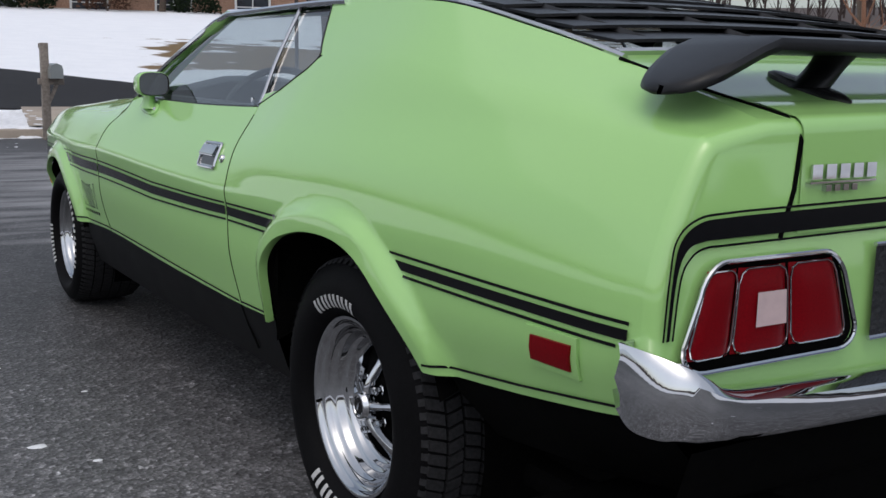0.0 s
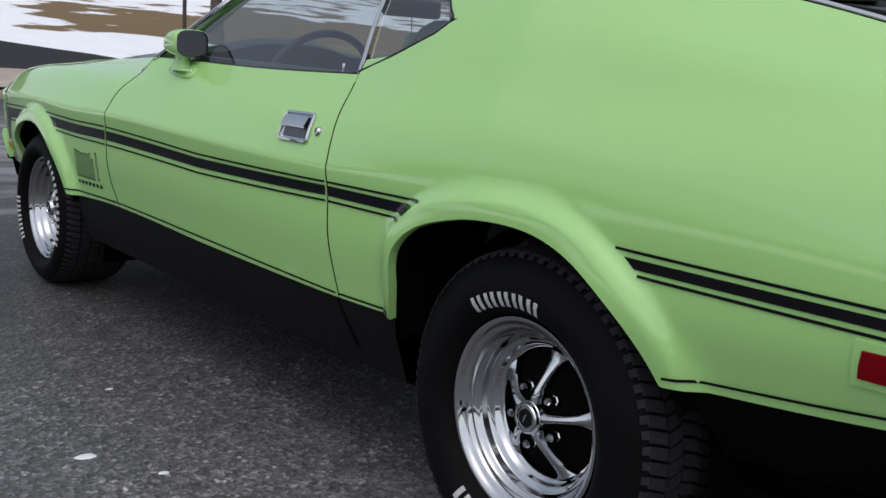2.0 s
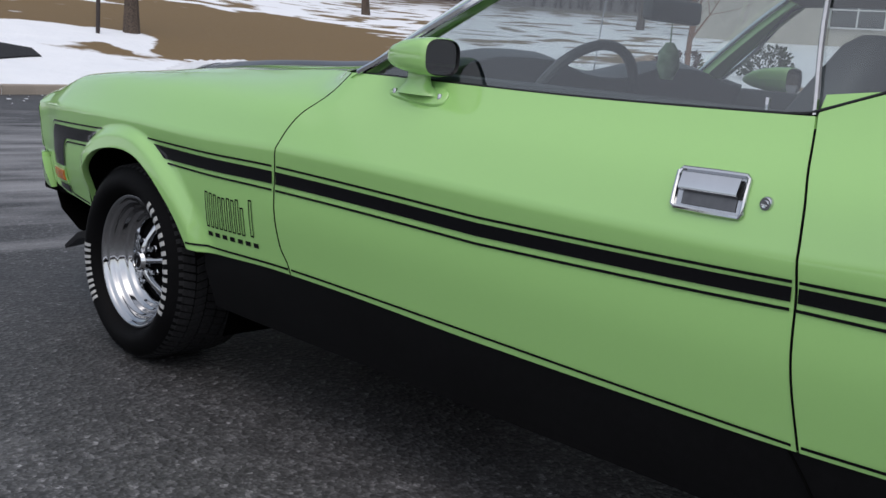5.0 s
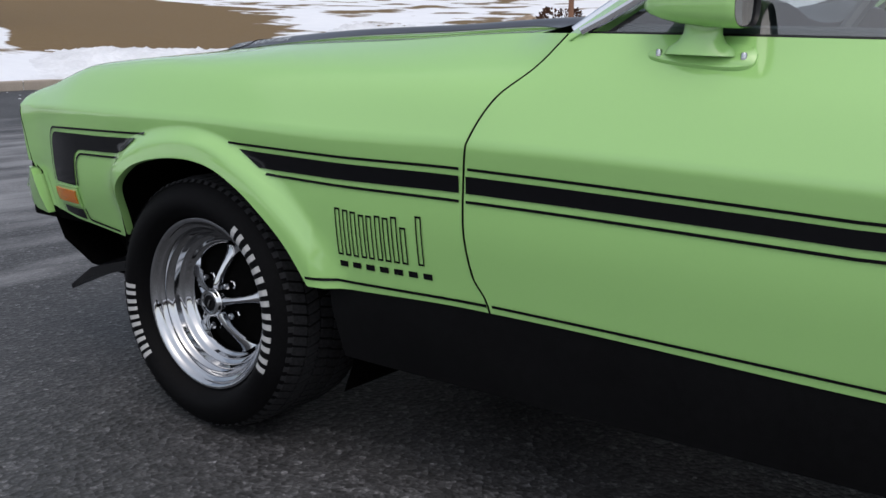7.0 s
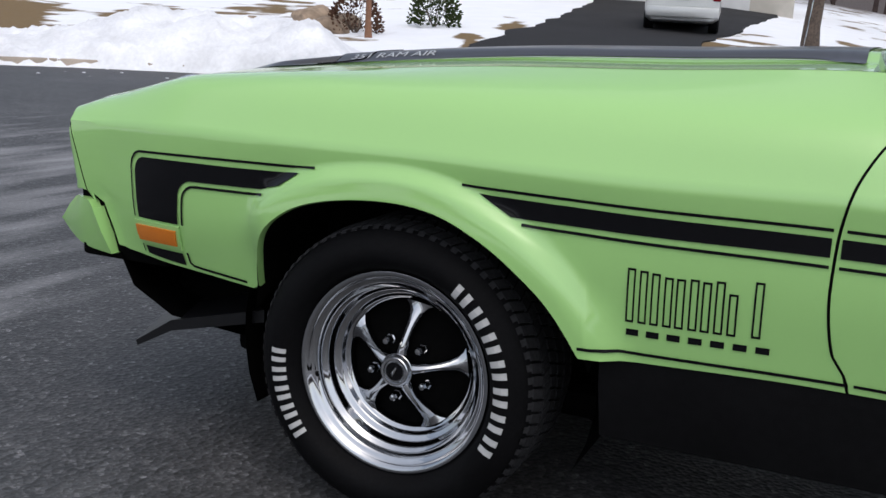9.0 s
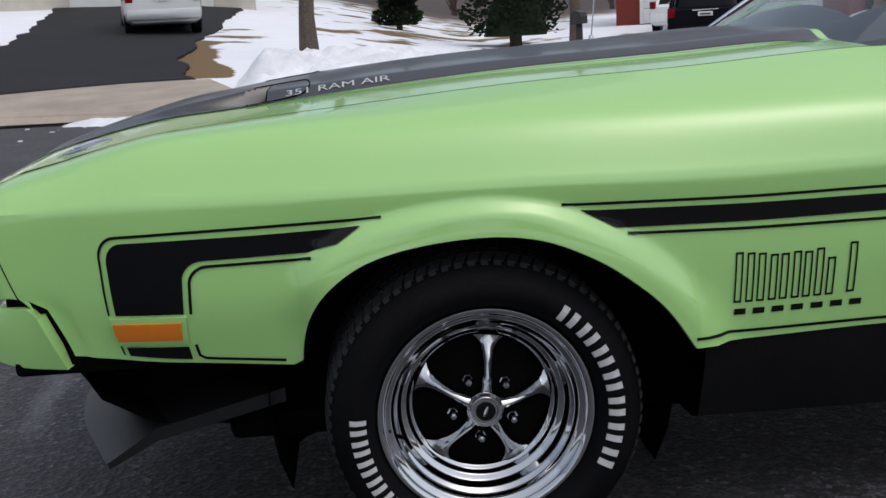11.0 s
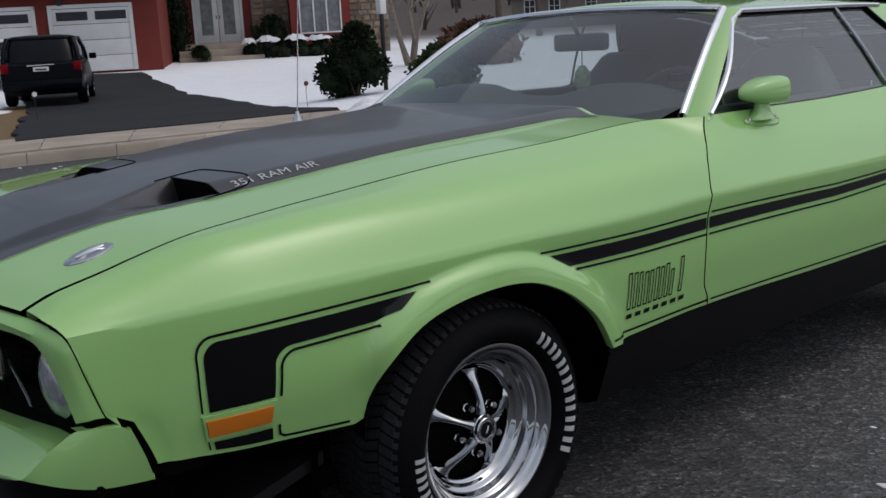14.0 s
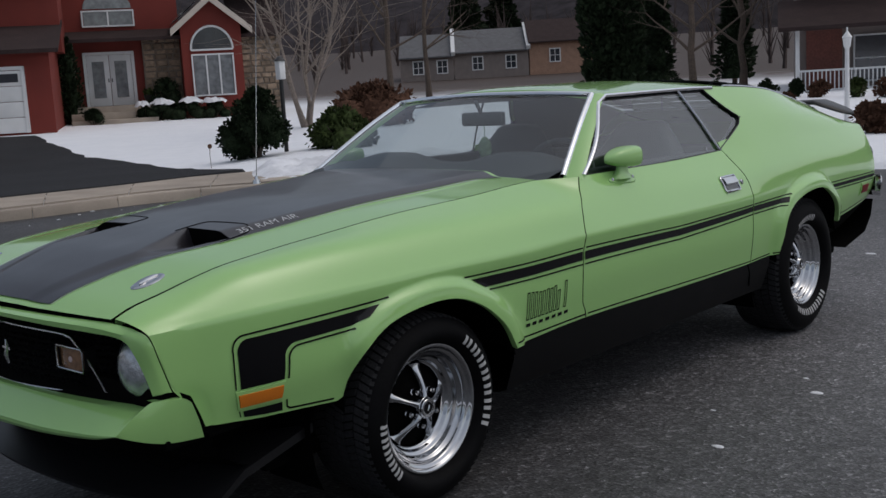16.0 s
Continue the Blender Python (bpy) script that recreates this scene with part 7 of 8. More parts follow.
def shrub(x, y, height, wide, seed, label, material=YEW, n=900, size=0.09, snow=0.0, z=None, group="", lobes=0):
    t = thing("shrub", label, "shrub", (x, y, (terrain(x, y) if z is None else z)), group=group)
    rng = random.Random(seed)
    bm = bmesh.new()
    for k in range(5):
        a = k * 1.26 + seed
        add_tube(bm, [(0, 0, -0.05), (0.25 * wide * math.cos(a), 0.25 * wide * math.sin(a), height * 0.6)], [0.02, 0.008], n=5)
    part("stems", bm, BARK, t)
    def inside(rg):
        a, h = rg.uniform(0, 6.283), rg.uniform(0.05, 1)
        r = wide / 2 * math.sqrt(max(1 - (h * 1.0 - 0.25) ** 2 / 0.8, 0.02)) * rg.uniform(0.3, 1) ** 0.4 * (1 + 0.2 * math.sin(a * 4 + seed))
        return Vector((r * math.cos(a), r * math.sin(a), h * height)), Vector((math.cos(a), math.sin(a), h))
    if lobes:
        puffs = []
        for k in range(lobes):
            a, h = rng.uniform(0, 6.283), rng.uniform(0.0, 1.0)
            q = wide * 0.34 * (1 - 0.75 * h) * rng.uniform(0.5, 1.0)
            puffs.append((Vector((q * math.cos(a), q * math.sin(a), height * (0.16 + 0.62 * h))), wide * rng.uniform(0.15, 0.24) * (1 - 0.5 * h)))
        def inside(rg):
            c, r = rg.choice(puffs)
            o = Vector((rg.gauss(0, 1), rg.gauss(0, 1), rg.gauss(0, 1) + 0.3)).normalized()
            p = c + o * r * rg.uniform(0.55, 1.0) ** 0.5
            p.z = max(p.z, 0.03)
            return p, o
    bm = bmesh.new()
    if lobes:
        for c, r in puffs:
            for v in bmesh.ops.create_icosphere(bm, subdivisions=2, radius=r * 0.78)["verts"]:
                v.co = v.co * (1 + 0.3 * noise.noise(v.co * 6 + c)) + c
                v.co.z = max(v.co.z, 0.01)
    leaf_cloud(bm, rng, n, inside, size)
    part("crown", bm, material, t, smooth=False)
    if snow:
        bm = bmesh.new()
        rows = []
        for i in range(9):
            r = i / 8
            ring = []
            for j in range(22):
                a = 2 * math.pi * j / 22
                reach = wide * 0.31 * (1 + 0.45 * noise.noise(Vector((math.cos(a) * 1.7, math.sin(a) * 1.7, seed * 3.1))))
                lump = 0.10 * noise.noise(Vector((r * 2.6 * math.cos(a), r * 2.6 * math.sin(a), seed)))
                ring.append(Vector((r * reach * math.cos(a), r * reach * math.sin(a), height * (0.98 - 0.20 * r ** 2.2) + lump * snow - 0.03 * (i == 8))))
            rows.append(ring)
        add_grid(bm, rows, close_v=True)
        part("snow_cap", bm, SNOWPILE, t, "clump of snow on top")
    return t


# ---- the red house: local x to the right along its front, local y away from the street ----
HM = Matrix(((-0.5219, 0.8531, 0, -2.9), (-0.8531, -0.5219, 0, 5.0), (0, 0, 1, 0), (0, 0, 0, 1)))
red_house = thing("house", "red two-storey house with stone walls and white garage doors", "house", HM)


def wall(parent, x0, x1, y0, y1, z0, z1, material, name="wall", label=""):
    return part(name, box_bm(x0, x1, y0, y1, z0, z1), material, parent, label, smooth=False)


def window(parent, x0, x1, y, z0, z1, panes=3, rows_=1, frame=0.06, name="window", pane=PALEPANE, material=WHITE):
    w = new(name)
    w.parent = parent
    w.empty_display_size = 0.1
    bm = bmesh.new()
    for a, b, c, d in ((x0 - frame, x1 + frame, z1, z1 + frame), (x0 - frame, x1 + frame, z0 - frame, z0), (x0 - frame, x0, z0, z1), (x1, x1 + frame, z0, z1)):
        add_box(bm, a, b, y - 0.06, y + 0.03, c, d)
    for k in range(1, panes):
        xm = x0 + (x1 - x0) * k / panes
        add_box(bm, xm - 0.03, xm + 0.03, y - 0.05, y + 0.03, z0, z1)
    for k in range(1, rows_):
        zm = z0 + (z1 - z0) * k / rows_
        add_box(bm, x0, x1, y - 0.045, y + 0.03, zm - 0.025, zm + 0.025)
    part("window_frame", bm, material, w, smooth=False)
    for k in range(panes):
        a, b = x0 + (x1 - x0) * k / panes, x0 + (x1 - x0) * (k + 1) / panes
        part("pane", box_bm(a + 0.02, b - 0.02, y - 0.01, y + 0.01, z0, z1), pane, w, smooth=False)
    return w


def roof_slab(parent, x0, x1, y0, z0, y1, z1, material, thick=0.14, name="roof"):
    bm = bmesh.new()
    rows = [[Vector((x, y0, z0 - thick)), Vector((x, y0, z0)), Vector((x, y1, z1)), Vector((x, y1, z1 - thick))] for x in (x0, x1)]
    vs = add_grid(bm, rows, close_v=True)
    bm.faces.new(vs[0])
    bm.faces.new(vs[-1])
    return part(name, bm, material, parent, smooth=False)


def stone_face(parent, x0, x1, y, z0, z1, seed):
    """Field stones standing proud of their mortar."""
    rng = random.Random(seed)
    z = z0 + 0.02
    while z < z1 - 0.05:
        h = rng.uniform(0.14, 0.30)
        h = min(h, z1 - z)
        x = x0 + 0.02
        while x < x1 - 0.05:
            w_ = min(rng.uniform(0.18, 0.55), x1 - x)
            bm = bmesh.new()
            q = [(x + 0.015 + rng.uniform(0, 0.03), z + 0.012), (x + w_ - 0.015, z + 0.012 + rng.uniform(0, 0.03)), (x + w_ - 0.012 - rng.uniform(0, 0.03), z + h - 0.012), (x + 0.012, z + h - 0.012 - rng.uniform(0, 0.03))]
            f0 = [bm.verts.new((a, y - 0.002, b)) for a, b in q]
            cx_, cz_ = sum(a for a, b in q) / 4, sum(b for a, b in q) / 4
            f1 = [bm.verts.new((cx_ + (a - cx_) * 0.82, y - 0.05 - rng.uniform(0, 0.03), cz_ + (b - cz_) * 0.82)) for a, b in q]
            bm.faces.new(f1)
            for i in range(4):
                bm.faces.new((f0[i], f0[(i + 1) % 4], f1[(i + 1) % 4], f1[i]))
            part("stone", bm, FIELDSTONE, parent, smooth=False)
            x += w_
        z += h


GZ = 0.63
wall(red_house, -10.2, -2.30, 38.9, 46.0, 0.2, 3.50, BRICKRED)
for x0, x1 in ((-5.77, -3.25), (-9.17, -6.42)):
    d = new("garage_door")
    d.parent = red_house
    d.empty_display_size = 0.1
    for k in range(4):
        z = GZ + 0.53 * k
        part("panel", box_bm(x0, x1, 38.80, 38.86, z + 0.008, z + 0.522, bevel=0.012), WHITE, d)
        if k == 3:
            for j in range(2):
                xa = x0 + (x1 - x0) * j / 2
                part("pane", box_bm(xa + 0.14, xa + (x1 - x0) / 2 - 0.10, 38.785, 38.815, z + 0.13, z + 0.42), DARKPANE, d, smooth=False)
    bm = bmesh.new()
    for a, b, c_, e in ((x0 - 0.12, x0, GZ, GZ + 2.24), (x1, x1 + 0.12, GZ, GZ + 2.24), (x0 - 0.12, x1 + 0.12, GZ + 2.13, GZ + 2.25)):
        add_box(bm, a, b, 38.77, 38.90, c_, e)
    part("frame", bm, WHITE, d, smooth=False)
roof_slab(red_house, -10.6, -1.95, 38.35, 3.42, 43.5, 4.75, SHINGLE)
wall(red_house, -10.2, -2.0, 42.5, 50, 3.5, 6.2, BRICKRED)
wall(red_house, -5.55, -5.40, 38.72, 38.90, 2.86, 3.08, POSTBLACK, "wall_lamp")
wall(red_house, -2.30, 2.50, 46.0, 52, 0.6, 6.4, BRICKRED)
wall(red_house, -2.28, -1.75, 45.55, 46.2, 0.5, 4.2, MORTAR)
stone_face(red_house, -2.28, -1.75, 45.55, 0.9, 4.2, 3)
wall(red_house, 0.95, 2.46, 45.80, 46.2, 0.6, 4.05, MORTAR)
stone_face(red_house, 0.95, 2.46, 45.80, 1.2, 4.05, 4)
roof_slab(red_house, -2.4, 2.6, 44.6, 4.05, 46.4, 4.55, SHINGLE)
entry = new("front_door")
entry.parent = red_house
entry.empty_display_size = 0.1
tagged(entry, "white double front door with glazed leaves")
bm = bmesh.new()
for a, b, c_, e in ((-1.42, -1.30, 1.38, 3.56), (0.48, 0.60, 1.38, 3.56), (-1.42, 0.60, 3.46, 3.58)):
    add_box(bm, a, b, 45.86, 46.0, c_, e)
part("frame", bm, WHITE, entry, smooth=False)
for x0, x1 in ((-1.29, -0.42), (-0.40, 0.47)):
    part("leaf", box_bm(x0, x1, 45.91, 45.97, 1.39, 3.45, bevel=0.01), WHITE, entry)
    part("pane", box_bm(x0 + 0.2, x1 - 0.2, 45.885, 45.915, 1.72, 3.2), PALEPANE, entry, smooth=False)
    part("handle", tube_bm([(-0.41 + (0.07 if x0 > -0.41 else -0.07), 45.87, 2.35), (-0.41 + (0.07 if x0 > -0.41 else -0.07), 45.87, 2.5)], 0.02, n=6), POSTBLACK, entry)
window(red_house, -1.25, 0.70, 45.95, 4.65, 5.2, panes=2)
bm = bmesh.new()
add_grid(bm, [[Vector((-0.275 + r * 0.95 * math.cos(radians(a)), 45.93, 5.32 + r * 0.75 * math.sin(radians(a)))) for a in range(0, 181, 15)] for r in (0.02, 1.0)])
part("arched_pane", bm, PALEPANE, red_house, smooth=False)
for k, (z0, z1, d_) in enumerate(((0.55, 0.85, 2.4), (0.85, 1.12, 1.9), (1.12, 1.38, 1.4))):
    part("step", box_bm(-2.0, 1.3, 46.0 - d_, 46.0 - 0.02 * k, z0 - 0.2 * k, z1, bevel=0.02), CONCRETE, red_house)
# gabled bay with the arched window
bay = new("gable_bay")
bay.parent = red_house
bay.empty_display_size = 0.1
bm = bmesh.new()
out = [(2.46, 0.5), (4.88, 0.5), (4.88, 4.45), (3.67, 5.45), (2.46, 4.45)]
f0 = [bm.verts.new((x, 44.4, z)) for x, z in out]
f1 = [bm.verts.new((x, 50.0, z)) for x, z in out]
bm.faces.new(f0)
for i in range(5):
    bm.faces.new((f0[i], f0[(i + 1) % 5], f1[(i + 1) % 5], f1[i]))
part("wall", bm, BRICKRED, bay, smooth=False)
window(bay, 2.87, 4.45, 44.36, 1.62, 3.20, panes=3)
bm = bmesh.new()
add_grid(bm, [[Vector((3.66 + r * 0.80 * math.cos(radians(a)), 44.37, 3.46 + r * 0.88 * math.sin(radians(a)))) for a in range(0, 181, 10)] for r in (0.02, 1.0)])
part("arched_pane", bm, DARKPANE, bay, smooth=False)
part("arch_frame", tube_bm([(3.66 + 0.84 * math.cos(radians(a)), 44.33, 3.44 + 0.92 * math.sin(radians(a))) for a in range(0, 181, 12)] + [(2.82, 44.33, 3.42), (4.50, 44.33, 3.42)], 0.045, n=6), WHITE, bay)
for s in (-1, 1):
    bm = bmesh.new()
    a, b = Vector((3.67, 0, 5.62)), Vector((3.67 + s * 1.62, 0, 4.28))
    for y0, y1, dz in ((43.9, 50, 0.0),):
        vs = []
        for q in (a, b):
            vs.append([bm.verts.new((q.x, y, q.z + h)) for y, h in ((y0, 0.0), (y1, 0.0), (y1, -0.14), (y0, -0.14))])
        for j in range(4):
            bm.faces.new((vs[0][j], vs[1][j], vs[1][(j + 1) % 4], vs[0][(j + 1) % 4]))
        bm.faces.new(vs[0])
        bm.faces.new(vs[1])
    part("gable_roof", bm, SHINGLE, bay, smooth=False)
    bm = bmesh.new()
    vs = [[bm.verts.new((q.x, y, q.z + h)) for y, h in ((43.86, -0.02), (43.90, -0.02), (43.90, -0.30), (43.86, -0.30))] for q in (a, b)]
    for j in range(4):
        bm.faces.new((vs[0][j], vs[1][j], vs[1][(j + 1) % 4], vs[0][(j + 1) % 4]))
    bm.faces.new(vs[0])
    bm.faces.new(vs[1])
    part("bargeboard", bm, CREAM, bay, smooth=False)
rows = [[Vector((2.15 + 1.1 * t, y, 4.52 + 0.92 * t + 0.05 * noise.noise(Vector((t * 4, y, 0))))) for t in span(0, 1, 6)] for y in span(43.95, 45.8, 8)]
part("roof_snow", grid_bm(rows), SNOWPILE, bay, "snow left on the roof")
wall(red_house, 4.88, 6.55, 45.2, 50, 0.5, 4.10, MORTAR)
stone_face(red_house, 4.88, 6.55, 45.2, 0.9, 4.10, 6)
roof_slab(red_house, 4.6, 6.9, 44.7, 4.02, 48.5, 6.3, SHINGLE)
roof_slab(red_house, -2.6, 6.9, 46.0, 6.2, 50.5, 8.6, SHINGLE)
roof_slab(red_house, -10.6, -1.9, 42.0, 6.1, 47.5, 8.6, SHINGLE)


def at_house(x, y):
    p = HM @ Vector((x, y, 0))
    return p.x, p.y


for i, (lx, ly, h, w_, sn) in enumerate(((1.45, 43.9, 0.55, 1.2, 1), (2.55, 43.5, 0.6, 1.3, 1), (3.5, 43.4, 0.55, 1.1, 1), (0.75, 44.0, 0.5, 0.7, 1), (-1.2, 43.6, 0.35, 1.0, 0))):
    x, y = at_house(lx, ly)
    shrub(x, y, h + 0.3, w_ * 1.25, 20 + i, "clipped yew shrub with snow on top" if sn else "low evergreen shrub beside the step", material=NEEDLE, snow=sn, n=2600, size=0.06, group="yews by the entry", lobes=14)
x, y = at_house(1.7, 45.0)
shrub(x, y, 1.9, 1.9, 31, "tall dark evergreen shrub by the stone wall", NEEDLE, n=2200, size=0.10, lobes=16)
x, y = at_house(-1.95, 44.6)
conifer(x, y, 3.4, 0.9, 32, "narrow dark evergreen by the garage", n=1100, size=0.14, column=True)
for lx in (-1.75, 1.05):
    x, y = at_house(lx, 45.2)
    pot = thing("planter", "dark stone urn planter on the step", "planter", (x, y, 1.36))
    part("urn", lathe_bm([(0.0, 0.0), (0.14, 0.0), (0.12, 0.08), (0.20, 0.25), (0.24, 0.38), (0.20, 0.38), (0.18, 0.30)], axis="z", n=16), POSTBLACK, pot)
    bm = bmesh.new()
    leaf_cloud(bm, random.Random(int(lx * 10)), 120, lambda rg: (Vector((rg.uniform(-0.15, 0.15), rg.uniform(-0.15, 0.15), 0.36 + rg.uniform(0, 0.2))), Vector((0, 0, 1))), 0.12)
    part("greenery", bm, YEW, pot, smooth=False)


def polar(az, d, ox=-2.9, oy=5.0):
    return ox + d * math.cos(radians(az)), oy + d * math.sin(radians(az))


# yard lamp, big dark juniper, birch clump
x, y = polar(-39.63, 22)
lamp = thing("yard_lamp", "black post lamp with a white lantern in the snow", "lamp", (x, y, terrain(x, y)))
part("post", tube_bm([(0, 0, -0.1), (0, 0, 1.48)], 0.045, n=10), POSTBLACK, lamp)
part("lantern", box_bm(-0.075, 0.075, -0.075, 0.075, 1.48, 1.86, bevel=0.012), WHITE, lamp)
part("lantern_cap", lathe_bm([(0.0, 1.96), (0.06, 1.92), (0.12, 1.86), (0.12, 1.85)], axis="z", n=12), POSTBLACK, lamp)
x, y = polar(-38.1, 21.4)
shrub(x, y, 1.55, 1.75, 47, "dark bushy juniper in the snow", NEEDLE, n=11000, size=0.075, lobes=34)
x, y = polar(-42.6, 21.5)
shrub(x, y, 0.80, 1.9, 42, "spreading yellow-green juniper in snow", YEW, n=2600, size=0.10, lobes=16)
x, y = polar(-40.8, 33)
bare_tree(x, y, 8.5, 0.055, 43, "clump of pale-barked leafless birch stems", PALEBARK, depth=2, stems=6)
x, y = polar(-44.5, 31)
shrub(x, y, 1.2, 3.2, 44, "bare brown twiggy bushes dusted with snow", RUSTY, n=2600, size=0.14, lobes=22)
for az, d, h, sd in ((-33.0, 60, 13, 51), (-45.5, 48, 12, 52), (-47.5, 62, 13, 53), (-61.5, 42, 8, 54), (-64, 46, 9, 55), (-15.6, 30.2, 12, 56), (-3.5, 20.3, 9, 57), (54.4, 22.4, 11, 58), (70, 55, 12, 59), (45, 44, 11, 60), (30, 48, 12, 61), (-5, 42, 12, 62), (8, 52, 12, 63)):
    x, y = polar(az, d)
    bare_tree(x, y, h, 0.16, sd, "leafless tree with grey-brown bark")
for az, d, h, wd, sd in ((-12.2, 32.6, 6.2, 3.5, 71), (-5.6, 38.5, 3.6, 1.9, 72)):
    x, y = polar(az, d)
    conifer(x, y, h, wd, sd, "dark green spruce beside the lawn", n=6000, size=0.17)
for az, sd in ((-56.75, 73), (-58.1, 74)):
    x, y = polar(az, 44)
    conifer(x, y, 8.5, 1.65, sd, "tall dark columnar arborvitae", n=3600, size=0.3, column=True)
for az, d, sd in ((-59.6, 50, 75), (-63.6, 52, 76), (-49.6, 150, 77), (-51.6, 155, 78)):
    x, y = polar(az, d)
    conifer(x, y, 6.5 if d < 100 else 13, 2.2 if d < 100 else 8, sd, "dark evergreen behind the houses", n=1800, size=0.3 if d < 100 else 0.8)

# mailboxes
x, y = 15.32, -0.88
box = thing("mailbox", "black mailbox on a dark post in the snow", "mailbox", Matrix.Translation((x, y, terrain(x, y))) @ Matrix.Rotation(radians(-25), 4, "Z"))
part("post", box_bm(-0.05, 0.05, -0.05, 0.05, -0.1, 0.80, bevel=0.008), POSTBLACK, box)
bm = bmesh.new()
ring = [(-0.09, 0.0), (-0.09, 0.13), (-0.07, 0.19), (0.0, 0.22), (0.07, 0.19), (0.09, 0.13), (0.09, 0.0)]
vs = add_grid(bm, [[Vector((dy, a, 0.80 + b)) for a, b in ring] for dy in (-0.26, 0.24)], close_v=True)
bm.faces.new(vs[0])
bm.faces.new(vs[1])
part("box", bm, POSTBLACK, box, smooth=False)
part("flag", box_bm(-0.06, 0.10, 0.095, 0.105, 0.93, 0.97), POSTBLACK, box, smooth=False)
x, y = -1.77 + 16.6 * math.cos(radians(79.1)), -2 + 16.6 * math.sin(radians(79.1))
box = thing("mailbox", "grey snow-dusted mailbox on a weathered timber post", "mailbox", Matrix.Translation((x, y, terrain(x, y))))
part("post", box_bm(-0.055, 0.055, -0.055, 0.055, -0.1, 1.40, bevel=0.008), OLDWOOD, box)
part("arm", box_bm(-0.10, 0.26, -0.05, 0.05, 0.80, 0.89, bevel=0.006), OLDWOOD, box)
part("brace", tube_bm([(0.0, 0, 0.45), (0.16, 0, 0.80)], 0.035, n=4), OLDWOOD, box)
bm = bmesh.new()
vs = add_grid(bm, [[Vector((0.12 + a, dy, 0.89 + b)) for a, b in ring] for dy in (-0.25, 0.22)], close_v=True)
bm.faces.new(vs[0])
bm.faces.new(vs[1])
part("box", bm, mat("dull_grey_metal", (0.28, 0.30, 0.30), rough=0.4, metal=0.5, stain=0.2), box, smooth=False)
for k, (x, y, h) in enumerate(((16.57, -3.0, 0.5), (13.31, -6.61, 0.4), (-0.2, 15.6, 0.95), (2.2, 19.0, 0.95))):
    st = thing("driveway_marker", "thin driveway marker stake with a round reflector", "stake", (x, y, terrain(x, y)), group="driveway markers")
    part("rod", tube_bm([(0, 0, -0.1), (0.02, 0, h * 0.6), (0, 0, h)], 0.005, n=6), RUSTY if k else POSTBLACK, st)
    part("reflector", lathe_bm([(0.0, -0.008), (0.045, -0.008), (0.045, 0.008), (0.0, 0.008)], axis="x", n=14, centre=(0, 0, h)), WHITE if k == 0 else RUSTY, st)


